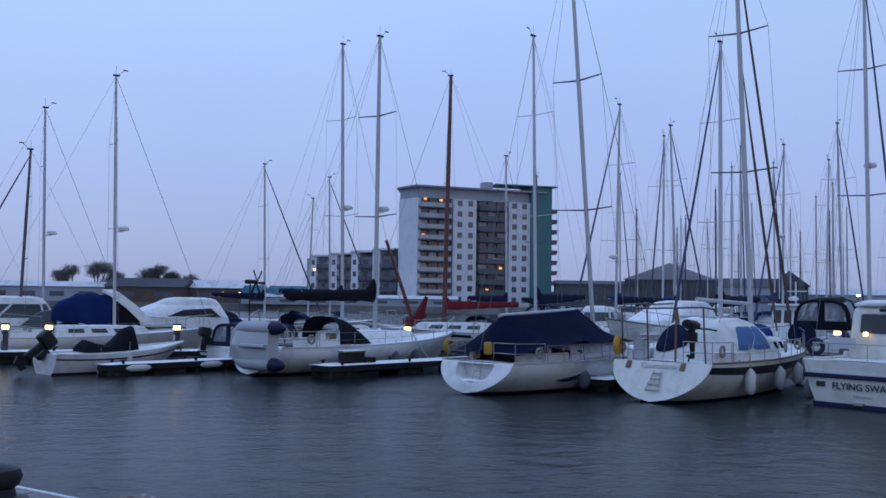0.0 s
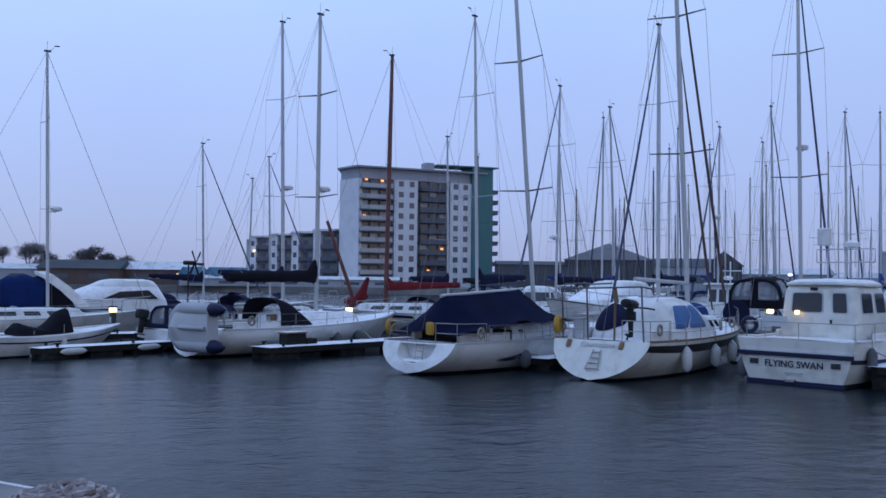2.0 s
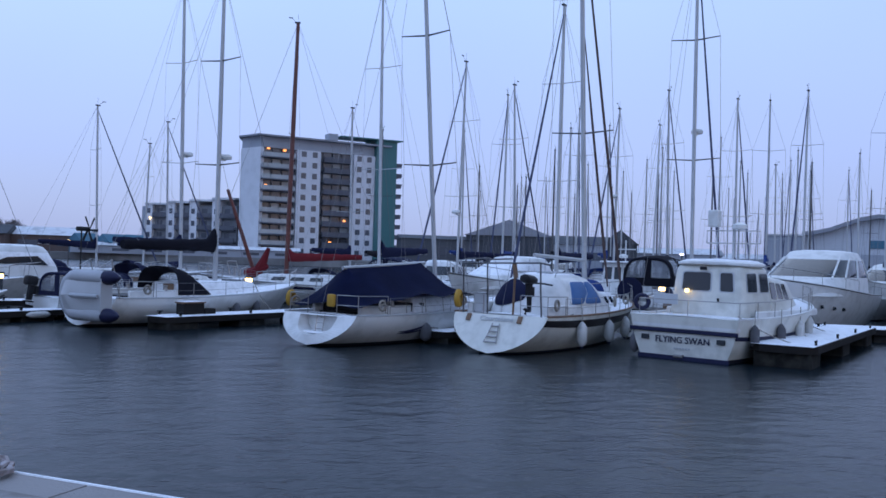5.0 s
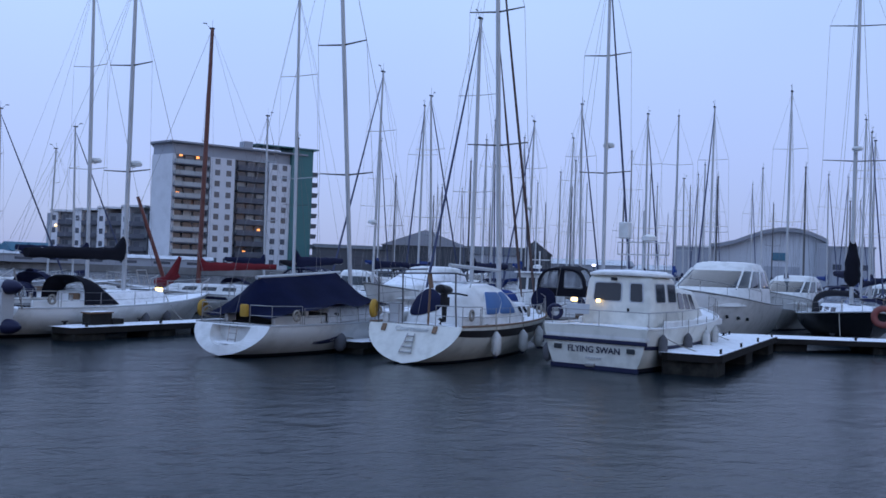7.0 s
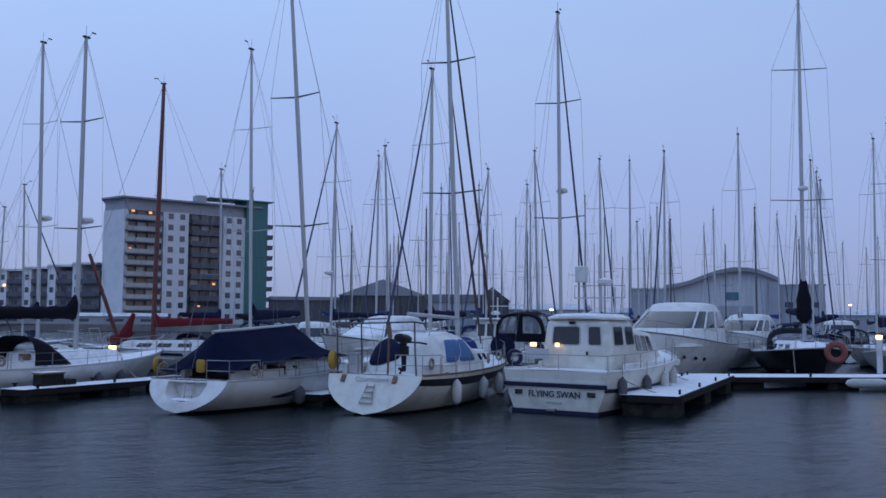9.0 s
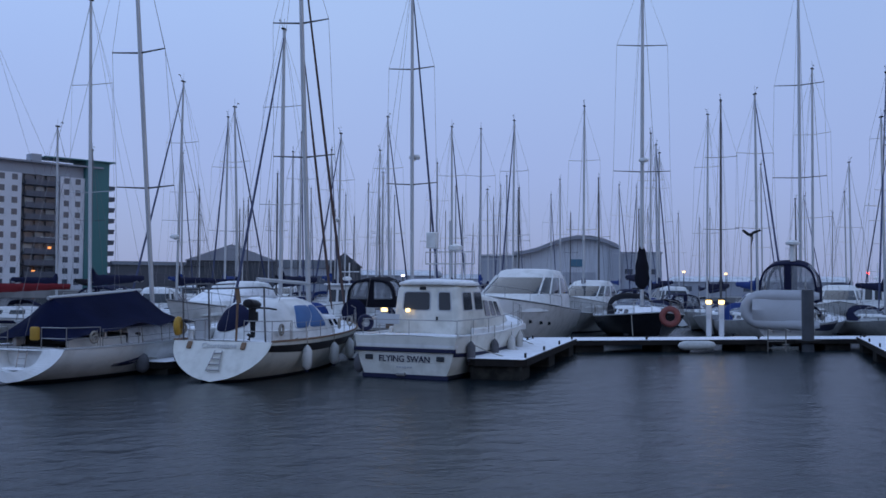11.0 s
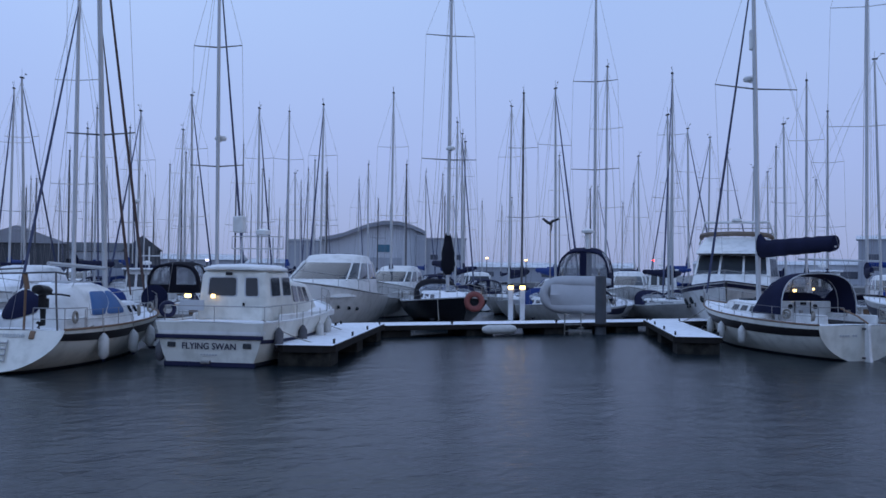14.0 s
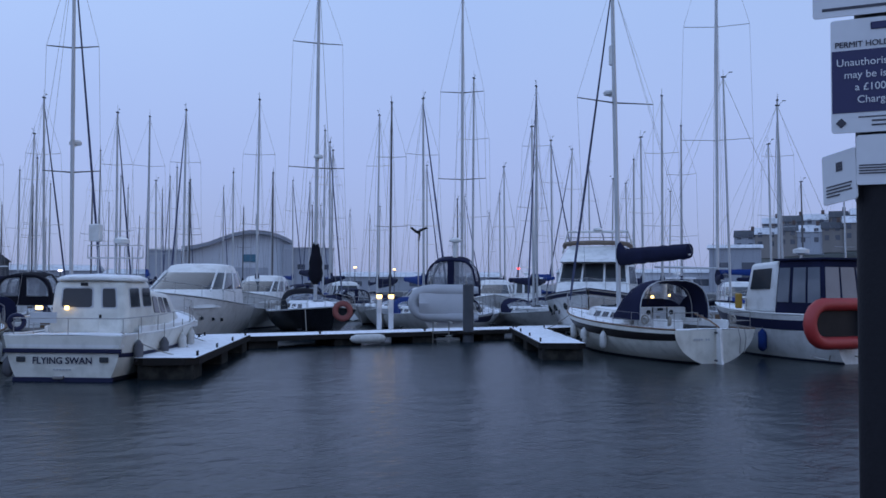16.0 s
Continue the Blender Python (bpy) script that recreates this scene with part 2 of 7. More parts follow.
def cyl(bm, a, b, r0, r1=None, n=8, caps=True):
    a, b = Vector(a), Vector(b)
    r1 = r0 if r1 is None else r1
    q = (b - a).to_track_quat("Z", "Y")
    rings = []
    for p, r in ((a, r0), (b, r1)):
        rings.append([bm.verts.new(p + q @ Vector((r * math.cos(2 * math.pi * k / n), r * math.sin(2 * math.pi * k / n), 0))) for k in range(n)])
    for k in range(n):
        bm.faces.new((rings[0][k], rings[0][(k + 1) % n], rings[1][(k + 1) % n], rings[1][k]))
    if caps:
        bm.faces.new(rings[0][::-1])
        bm.faces.new(rings[1])


def tube(bm, pts, r, n=6):
    pts = [Vector(p) for p in pts]
    rings = []
    q, last = None, None
    for i, p in enumerate(pts):
        d = (pts[min(i + 1, len(pts) - 1)] - pts[max(i - 1, 0)]).normalized()
        q = d.to_track_quat("Z", "Y") if q is None else last.rotation_difference(d) @ q
        last = d
        rr = r[i] if isinstance(r, (list, tuple)) else r
        rings.append([bm.verts.new(p + q @ Vector((rr * math.cos(2 * math.pi * k / n), rr * math.sin(2 * math.pi * k / n), 0))) for k in range(n)])
    for i in range(len(rings) - 1):
        for k in range(n):
            bm.faces.new((rings[i][k], rings[i][(k + 1) % n], rings[i + 1][(k + 1) % n], rings[i + 1][k]))
    bm.faces.new(rings[0][::-1])
    bm.faces.new(rings[-1])


def box(bm, c, s, bev=0.0, m=None):
    r = bmesh.ops.create_cube(bm, size=1.0, matrix=(m or Matrix()) @ Matrix.Translation(c) @ Matrix.Diagonal((*s, 1)))
    if bev:
        es = list({e for v in r["verts"] for e in v.link_edges})
        bmesh.ops.bevel(bm, geom=es, offset=bev, segments=2, affect="EDGES", profile=0.5)


def loft(bm, rings, closed=True, caps=True):
    vs = [[bm.verts.new(p) for p in ring] for ring in rings]
    n = len(vs[0])
    for i in range(len(vs) - 1):
        for k in range(n if closed else n - 1):
            bm.faces.new((vs[i][k], vs[i][(k + 1) % n], vs[i + 1][(k + 1) % n], vs[i + 1][k]))
    if caps and closed:
        bm.faces.new(vs[0][::-1])
        bm.faces.new(vs[-1])
    return vs


def lathe(bm, prof, n=12, m=None):
    m = m or Matrix()
    rings = [[m @ Vector((r * math.cos(2 * math.pi * k / n), r * math.sin(2 * math.pi * k / n), z)) for k in range(n)] for r, z in prof]
    loft(bm, rings)


def torus(bm, R, r, m, n=20, k=8, a0=0.0, a1=2 * math.pi):
    full = abs(a1 - a0 - 2 * math.pi) < 1e-6
    cnt = n if full else n + 1
    rings = []
    for i in range(cnt):
        a = a0 + (a1 - a0) * i / n
        rings.append([m @ Vector(((R + r * math.cos(b)) * math.cos(a), (R + r * math.cos(b)) * math.sin(a), r * math.sin(b))) for b in [2 * math.pi * j / k for j in range(k)]])
    if full:
        rings.append(rings[0])
        vs = [[bm.verts.new(p) for p in ring] for ring in rings[:-1]]
        vs.append(vs[0])
        for i in range(n):
            for j in range(k):
                bm.faces.new((vs[i][j], vs[i][(j + 1) % k], vs[i + 1][(j + 1) % k], vs[i + 1][j]))
    else:
        loft(bm, rings)


def prism(bm, outline, lo, hi, plane="xz"):
    """Extrude an outline between two values of the third axis."""
    def p3(p, w):
        return {"xz": (p[0], w, p[1]), "xy": (p[0], p[1], w), "yz": (w, p[0], p[1])}[plane]
    loft(bm, [[Vector(p3(p, lo)) for p in outline], [Vector(p3(p, hi)) for p in outline]])


def quad_plate(bm, a, b, c, d, th):
    """A thin solid plate on the four corners, its thickness on both sides."""
    a, b, c, d = (Vector(p) for p in (a, b, c, d))
    nrm = (b - a).cross(d - a).normalized() * th
    loft(bm, [[a - nrm, b - nrm, c - nrm, d - nrm], [a + nrm, b + nrm, c + nrm, d + nrm]])


def part(name, bm, material, parent, label="", smooth=False):
    bmesh.ops.recalc_face_normals(bm, faces=bm.faces)
    me = bpy.data.meshes.new(name)
    bm.to_mesh(me)
    bm.free()
    me.materials.append(material)
    if smooth:
        me.polygons.foreach_set("use_smooth", [True] * len(me.polygons))
        me.set_sharp_from_angle(angle=radians(40))
    ob = new(name, me)
    if parent:
        ob.parent = parent
    if label:
        tagged(ob, label)
    return ob


def thing(name, x, y, z, az, label, category, group="", kind=""):
    """An Empty at the thing's base. az: heading, in degrees clockwise from +y; the thing's own +x points that way."""
    ob = new(name)
    ob.empty_display_size = 0.2
    ob.matrix_basis = pose(x, y, z, 0, 0, 90 - az)
    return tagged(ob, label, category, group, kind)


def one(name, fill, material, parent, label="", smooth=False):
    bm = bmesh.new()
    fill(bm)
    return part(name, bm, material, parent, label, smooth)


def letters(name, text, size, material, parent, m, depth=0.004, align="LEFT", bold=0.0):
    cu = bpy.data.curves.new(name, "FONT")
    cu.body, cu.size, cu.extrude, cu.align_x, cu.offset = text, size, depth, align, bold
    tmp = new(name + "_source", cu)
    bpy.context.view_layer.update()
    me = bpy.data.meshes.new_from_object(tmp.evaluated_get(bpy.context.evaluated_depsgraph_get()))
    bpy.data.objects.remove(tmp)
    bpy.data.curves.remove(cu)
    me.name = name
    me.materials.clear()
    me.materials.append(material)
    ob = new(name, me)
    ob.parent = parent
    ob.matrix_basis = m
    return ob


# ---- setting: water, land, quay ----
def slab(bm, pts, z0, z1):
    loft(bm, [[V(x, y, z0) for x, y in pts], [V(x, y, z1) for x, y in pts]])


tagged(one("water", lambda bm: slab(bm, [(-2500, -300), (2500, -300), (2500, 3500), (-2500, 3500)], -3.0, 0.0), WATER, None),
       "dark rippled harbour water under a dusk sky", "water", kind="structure")
tagged(one("ground", lambda bm: slab(bm, [(-2400, 195), (-60, 205), (60, 190), (95, 125), (125, 60), (150, -60), (2400, -60), (2400, 3400), (-2400, 3400)], -1, 1.4), LAND, None),
       "far shore ground, grey and dusted with snow", "ground", kind="structure")

# quay edge under the camera: heading 123 degrees
Q_DIR, Q_N = V(0.841, -0.541, 0), V(0.541, 0.841, 0)
Q_O = Q_N * 5.07


def q_pt(along, out, z):
    return Q_O + Q_DIR * along + Q_N * out + V(0, 0, z)


tagged(one("pavement", lambda bm: loft(bm, [[q_pt(-60, -0.42, -1), q_pt(60, -0.42, -1), q_pt(60, -40, -1), q_pt(-60, -40, -1)],
                                            [q_pt(-60, -0.42, 1.2), q_pt(60, -0.42, 1.2), q_pt(60, -40, 1.2), q_pt(-60, -40, 1.2)]]), QUAY, None),
       "brown-grey quay paving with traces of snow", "pavement", kind="structure")


def build_coping():
    ob = tagged(one("quay_wall", lambda bm: loft(bm, [[q_pt(-60, -0.4, -2), q_pt(60, -0.4, -2), q_pt(60, -0.02, -2), q_pt(-60, -0.02, -2)],
                                                      [q_pt(-60, -0.4, 1.0), q_pt(60, -0.4, 1.0), q_pt(60, -0.02, 1.0), q_pt(-60, -0.02, 1.0)]]), STONE, None),
                "stone quay wall standing in the water", "quay wall", kind="structure")
    for i in range(-14, 6):
        one("coping_stone", lambda bm: loft(bm, [[q_pt(i * 1.2 + 0.01, -0.41, 1.0), q_pt(i * 1.2 + 1.19, -0.41, 1.0), q_pt(i * 1.2 + 1.19, 0.0, 1.0), q_pt(i * 1.2 + 0.01, 0.0, 1.0)],
                                                 [q_pt(i * 1.2 + 0.01, -0.41, 1.19), q_pt(i * 1.2 + 1.19, -0.41, 1.19), q_pt(i * 1.2 + 1.19, -0.03, 1.2), q_pt(i * 1.2 + 0.01, -0.03, 1.2)]]), STONE, ob)
    one("snow_line", lambda bm: loft(bm, [[q_pt(a, -0.055, 1.195), q_pt(a, -0.025, 1.195), q_pt(a, -0.033, 1.21), q_pt(a, -0.05, 1.21)] for a in [x * 0.5 for x in range(-40, 12)]]), SNOW, ob, "thin line of snow along the edge")


build_coping()


def build_bollard():
    t = thing("bollard", *q_pt(-7.02, -0.52, 1.2), 0, "dark iron mooring bollard with a rounded head on the quay", "bollard")
    one("post", lambda bm: lathe(bm, [(0.24, 0), (0.24, 0.04), (0.15, 0.06), (0.13, 0.14)], 20), BLACKP, t, smooth=True)
    one("head", lambda bm: lathe(bm, [(0.13, 0.12), (0.17, 0.15), (0.19, 0.21), (0.17, 0.27), (0.09, 0.3), (0.01, 0.305)], 20), BLACKP, t, smooth=True)


build_bollard()


def rope_heap():
    t = thing("rope_heap", *q_pt(-5.75, -0.32, 1.2), 0, "low heap of coarse tangled rope and netting on the quay", "rope heap")
    rnd = random.Random(3)

    def f(bm):
        for k in range(46):
            r0, a0 = rnd.uniform(0.05, 0.34), rnd.uniform(0, 6.3)
            zc = 0.15 * (1 - (r0 / 0.4) ** 2)
            pts = []
            for j in range(7):
                a = a0 + j * 0.5
                r = r0 + 0.05 * math.sin(j * 1.7 + k)
                pts.append(V(r * 1.35 * math.cos(a), r * math.sin(a), max(0.02, zc * (0.6 + 0.5 * rnd.random()))))
            tube(bm, pts, 0.022, 5)
    one("rope", f, mat("frosted_rope", (0.26, 0.21, 0.2), 0.9, var=0.45, scale=14, dirt=(0.6, 0.58, 0.6), dirt_amt=0.5), t, smooth=True)


rope_heap()


# ---- boats: shared shapes ----
def hull_shape(L, Bm, fs, fb, dr, ov_b, ov_s, tw, fat=0.36, bowl=False, stern_z=0.0, flare=0.85):
    def h(s, u, side):
        if s < 0.42:
            w = tw + (1 - tw) * math.sin(math.pi / 2 * s / 0.42)
        else:
            w = max(0.012, math.cos(math.pi / 2 * ((s - 0.42) / 0.58) ** 1.55))
        zs = fs + (fb - fs) * s ** 1.4 - 0.1 * math.sin(math.pi * s)
        zk = -dr * math.sin(math.pi * (0.10 + 0.90 * s) * 0.995) ** 0.6
        if bowl:
            zk = -dr * max(0.0, 1 - s ** 4) ** 0.7 + (stern_z + dr) * max(0.0, 1 - s / 0.4) ** 2
        p = fat + (flare - fat) * s ** 2.2
        z = zk + (zs - zk) * u
        x = s * L - ov_b * s ** 3 * (1 - u) + ov_s * (1 - s) ** 3 * (1 - u)
        sec = u ** p
        if bowl:
            q = s ** 2.2
            sec = (1 - (1 - u) ** 2) ** 0.62 * (1 - q) + u ** 0.85 * q
        return V(x, side * Bm / 2 * w * sec, z)

    def water_u(s, z):
        a, b = h(s, 0, 1).z, h(s, 1, 1).z
        return min(1, max(0, (z - a) / (b - a)))
    return h, water_u


def build_hull(t, h, wu, topsides, stripe=None, stripe_z=(0.72, 0.9), n=16, deck=SNOWY, boot=ANTIF, wl=0.07, rail=TEAK, transom=None, scoop=None):
    st = [i / n for i in range(n + 1)]
    ks = [0, 0.08, 0.2, 0.35, 0.5, 0.65, 0.8, 0.92, 1]

    def skin(bm, lo, hi, out=0.0):
        for side in (1, -1):
            rows = []
            for s in st:
                a, b = lo(s), hi(s)
                row = []
                for k in ks:
                    p = h(s, a + (b - a) * k, side)
                    p.y += side * out
                    row.append(p)
                rows.append(row)
            loft(bm, rows, closed=False)
        # close the stern
    hull = one("hull", lambda bm: skin(bm, lambda s: wu(s, wl), lambda s: 1.0), topsides, t, smooth=True)
    one("antifouling", lambda bm: skin(bm, lambda s: 0.02, lambda s: wu(s, wl)), boot, t, smooth=True)

    def stern(bm):
        us = [wu(0, -0.05) + (1 - wu(0, -0.05)) * k / 12 for k in range(13)]
        ring = [h(0, u, 1) for u in us] + [h(0, u, -1) for u in us[::-1]]
        inner = [p + V(0.05, 0, 0) for p in ring]
        if scoop:
            c = V(sum(p.x for p in ring) / len(ring), 0, (ring[12].z * 1.25 + ring[0].z) / 2.25)
            rim = [V(p.x, p.y * scoop[0], c.z + (p.z - c.z) * (scoop[1] if p.z < c.z else 0.9)) for p in ring]
            rim = [V(p.x + (c.x - p.x) * 0.12, p.y, p.z) for p in rim]
            vs = loft(bm, [ring, rim, [V(max(p.x, 0.0) + scoop[2], p.y * 0.94, p.z) for p in rim]], caps=False)
            bm.faces.new(vs[-1])
        else:
            loft(bm, [ring, inner])
    one("transom", stern, transom or topsides, t, smooth=False)
    if stripe:
        one("hull_stripe", lambda bm: skin(bm, lambda s: stripe_z[0], lambda s: stripe_z[1], 0.012), stripe, hull, smooth=True)

    def deckf(bm):
        rows = []
        for s in st:
            a, b = h(s, 1, 1), h(s, 1, -1)
            cam_h = 0.05
            rows.append([a.lerp(b, k / 6) + V(0, 0, cam_h * math.sin(math.pi * k / 6) - 0.02) for k in range(7)])
        loft(bm, rows, closed=False)
    one("deck", deckf, deck, t, smooth=True)

    def railf(bm):
        for side in (1, -1):
            tube(bm, [h(s, 1, side) + V(0, 0, 0.02) for s in st], 0.035, 5)
    one("toe_rail", railf, rail, t)
    return hull


def frustum(xb0, xb1, xt0, xt1, wb0, wb1, wt0, wt1, z0, z1, zt1=None):
    """Corners of a tapering cabin: x at the bottom and the top (aft, fore), half widths at both ends of both."""
    zt1 = z1 if zt1 is None else zt1
    return {"b": [V(xb0, wb0, z0), V(xb1, wb1, z0), V(xb1, -wb1, z0), V(xb0, -wb0, z0)],
            "t": [V(xt0, wt0, z1), V(xt1, wt1, zt1), V(xt1, -wt1, zt1), V(xt0, -wt0, z1)]}


FACES = {"port": (0, 1), "fore": (1, 2), "starboard": (2, 3), "aft": (3, 0)}


def cabin(bm, f, bev=0.06):
    r = loft(bm, [f["b"], f["t"]])
    es = list({e for ring in r for v in ring for e in v.link_edges})
    bmesh.ops.bevel(bm, geom=es, offset=bev, segments=3, affect="EDGES", profile=0.5)


def pane(f, face, u0, u1, v0, v1, out=0.012):
    i, j = FACES[face]
    b0, b1, t0, t1 = f["b"][i], f["b"][j], f["t"][i], f["t"][j]

    def at(u, v):
        return b0.lerp(b1, u).lerp(t0.lerp(t1, u), v)
    n = (b1 - b0).cross(t0 - b0).normalized()
    c = (b0 + b1 + t0 + t1) / 4
    mid_all = sum((p for p in f["b"] + f["t"]), V(0, 0, 0)) / 8
    if n.dot(c - mid_all) < 0:
        n = -n

    def fill(bm):
        ps = [at(u0, v0), at(u1, v0), at(u1, v1), at(u0, v1)]
        loft(bm, [[p - n * 0.01 for p in ps], [p + n * out for p in ps]])
    return fill


def fender(t, p, r=0.13, length=0.6, material=None, dark_tip=True):
    material = material or FEND
    p = Vector(p)
    ob = one("fender", lambda bm: lathe(bm, [(0.02, -length / 2 - 0.05), (r * 0.6, -length / 2), (r, -length / 2 + 0.1), (r, length / 2 - 0.1), (r * 0.6, length / 2), (0.03, length / 2 + 0.07)], 12, Matrix.Translation(p)), material, t, smooth=True)
    one("lanyard", lambda bm: cyl(bm, p + V(0, 0, length / 2), p + V(0, 0, length / 2 + 0.5), 0.012, n=5), ROPE, ob)
    return ob


def guard_rails(t, h, s0, s1, n, height=0.55, inset=0.05, wires=2, r=0.013):
    for side in (1, -1):
        tops = []
        for i in range(n):
            s = s0 + (s1 - s0) * i / (n - 1)
            p = h(s, 1, side) - V(0, side * inset, 0)
            tops.append(p)
            one("stanchion", lambda bm: cyl(bm, p, p + V(0, 0, height), r, n=5), STEEL, t)

        def wf(bm):
            for k in range(wires):
                tube(bm, [p + V(0, 0, height * (k + 1) / wires - 0.01) for p in tops], 0.006, 4)
        one("guard_wire", wf, WIRE, t)


def pulpit(t, h, height=0.6):
    def f(bm):
        pts = [h(0.86, 1, 1) + V(0, 0, height), h(0.95, 1, 1) + V(0.05, 0, height + 0.03), h(1, 1, 1) + V(0.1, 0, height + 0.05), h(0.95, 1, -1) + V(0.05, 0, height + 0.03), h(0.86, 1, -1) + V(0, 0, height)]
        tube(bm, pts, 0.016, 6)
        for p in (pts[0], pts[1], pts[3], pts[4]):
            cyl(bm, p, p - V(0.05, 0, height), 0.014, n=5)
    one("pulpit", f, STEEL, t)


def pushpit(t, h, height=0.6):
    def f(bm):
        pts = [h(0.13, 1, 1) + V(0, -0.05, height), h(0.01, 1, 1) + V(0.05, -0.08, height), h(0.01, 1, 1).lerp(h(0.01, 1, -1), 0.3) + V(0, 0, height)]
        pts2 = [V(p.x, -p.y, p.z) for p in pts]
        q = pts if side > 0 else pts2
        tube(bm, q, 0.016, 6)
        tube(bm, [p - V(0, 0, height * 0.5) for p in q], 0.012, 5)
        for p in q:
            cyl(bm, p, p - V(0, 0, height), 0.014, n=5)
    for side in (1, -1):
        one("pushpit", f, STEEL, t)


def rig(t, base, mast_h, bow, stern, beam, rake=1.5, spreaders=2, material=None, r=0.075, boom=0.0, cover=None, roll=ROLLED, radar=0.0, detail=True, stay_pts=True, burgee=True, headtrim=True, lean=0.0, spread=0.0, levels=None, boom_z=0.95, cover_k=1.0, taper=0.12):
    """Mast, spreaders, boom and rigging. base: foot of the mast; mast_h: height of its head over the water; rake: degrees aft; lean: degrees to port."""
    material = material or ALU
    base, bow, stern = Vector(base), Vector(bow), Vector(stern)
    H = mast_h - base.z
    up = V(-math.sin(radians(rake)), math.sin(radians(lean)), 1)
    head = base + up * H
    mast = one("mast", lambda bm: tube(bm, [base, base + up * H * 0.6, head], [r, r, r * 0.72], 10), material, t, smooth=True)
    spread = spread or beam * 0.36
    levels = levels or ([0.39, 0.73] if spreaders == 2 else [0.55])
    for lv in levels:
        p = base + up * H * lv
        w = spread * (1.0 - 0.25 * lv)
        one("spreader", lambda bm: (tube(bm, [p, p + V(-0.1, w, 0.06)], [0.034, 0.022] if detail else 0.018, 6), tube(bm, [p, p + V(-0.1, -w, 0.06)], [0.034, 0.022] if detail else 0.018, 6)), DARKALU if detail else material, mast)
    for side in (1, -1):
        pts = [head - up * 0.1]
        for lv in levels[::-1]:
            pts.append(base + up * H * lv + V(-0.1, side * spread * (1.0 - 0.25 * lv), 0.06))
        pts.append(V(base.x - 0.1, side * beam * 0.44, base.z - 0.3))
        one("shroud", lambda bm: tube(bm, pts, 0.007 if detail else 0.006, 4), WIRE, mast)
    if stay_pts:
        one("backstay", lambda bm: cyl(bm, head, stern, 0.007 if detail else 0.006, n=4), WIRE, mast)
        if roll:
            a, b = bow + V(-0.1, 0, 0.35), head - up * 0.25
            one("forestay_sail", lambda bm: tube(bm, [a, a.lerp(b, 0.06), a.lerp(b, 0.5), a.lerp(b, 0.93), b], [0.025, 0.058, 0.05, 0.03, 0.014], 7), roll, mast, smooth=True)
        else:
            one("forestay", lambda bm: cyl(bm, bow, head, 0.011, n=4), WIRE, mast)
    if headtrim:
        one("masthead_gear", lambda bm: (box(bm, head + V(0.02, 0, 0.03), (0.3, 0.14, 0.07), 0.01), cyl(bm, head, head + V(0, 0, 0.5), 0.007, n=4), cyl(bm, head + V(0.1, 0, 0.05), head + V(0.35, 0, 0.28), 0.009, n=4), box(bm, head + V(0.42, 0, 0.3), (0.22, 0.02, 0.05))), BLACKP, mast)
    if radar:
        p = base + up * (radar - base.z)
        one("radar_dome", lambda bm: (lathe(bm, [(0.05, -0.12), (0.24, -0.08), (0.26, 0.02), (0.2, 0.1), (0.02, 0.13)], 14, Matrix.Translation(p + V(0.38, 0, 0))), box(bm, p + V(0.15, 0, -0.14), (0.4, 0.1, 0.05))), GEL, mast, smooth=True)
    if boom:
        g = base + V(-0.1, 0, boom_z)
        e = g + V(-boom, 0, 0.12)
        bo = one("boom", lambda bm: cyl(bm, g, e, 0.06, n=8), material, t)
        if cover:
            def cf(bm):
                rings = []
                for k in range(15):
                    q = k / 14
                    c = g.lerp(e, q) + V(0, 0, 0.1 + 0.012 * math.sin(k * 2.3))
                    hh, ww = (0.26 - taper * q + 0.015 * math.sin(k * 3.1)) * cover_k, (0.15 - taper * 0.4 * q) * cover_k
                    if k == 0:
                        c.z += 0.15
                        hh += 0.14
                    rings.append([c + V(0, ww * math.sin(a), hh * math.cos(a)) for a in [2 * math.pi * j / 10 for j in range(10)]])
                loft(bm, rings)
            one("sail_cover", cf, cover, bo, smooth=True)
        one("topping_lift", lambda bm: cyl(bm, e, head, 0.007, n=4), WIRE, mast)
    return head


def coachroof(t, h, s0, s1, w, hgt, material, windows=3, snow=True):
    a, b = h(s0, 1, 1), h(s1, 1, 1)
    z0 = min(a.z, b.z) - 0.05
    f = frustum(a.x, b.x, a.x + 0.05, b.x - hgt * 1.2, w * a.y, w * b.y * 0.8, w * a.y * 0.86, w * b.y * 0.62, z0, a.z + hgt, b.z + hgt * 0.62)
    ca = one("coachroof", lambda bm: cabin(bm, f, 0.07), material, t, smooth=True)
    for side in ("port", "starboard"):
        for i in range(windows):
            u0 = 0.12 + i * 0.74 / windows
            u1 = u0 + 0.5 / windows
            if side == "starboard":
                u0, u1 = 1 - u1, 1 - u0
            one("cabin_window", pane(f, side, u0, u1, 0.45, 0.8), GLASS, ca)
    if snow:
        one("roof_snow", lambda bm: cabin(bm, {"b": [p.lerp(sum(f["t"], V(0, 0, 0)) / 4, 0.05) for p in f["t"]], "t": [p.lerp(sum(f["t"], V(0, 0, 0)) / 4, 0.14) + V(0, 0, 0.035) for p in f["t"]]}, 0.015), SNOWY, ca, "patchy snow", smooth=True)
    one("hatch", lambda bm: box(bm, (f["t"][1] + f["t"][2]) / 2 + V(-0.7, 0, 0.05), (0.55, 0.55, 0.08), 0.02), GLASS, ca)
    return f


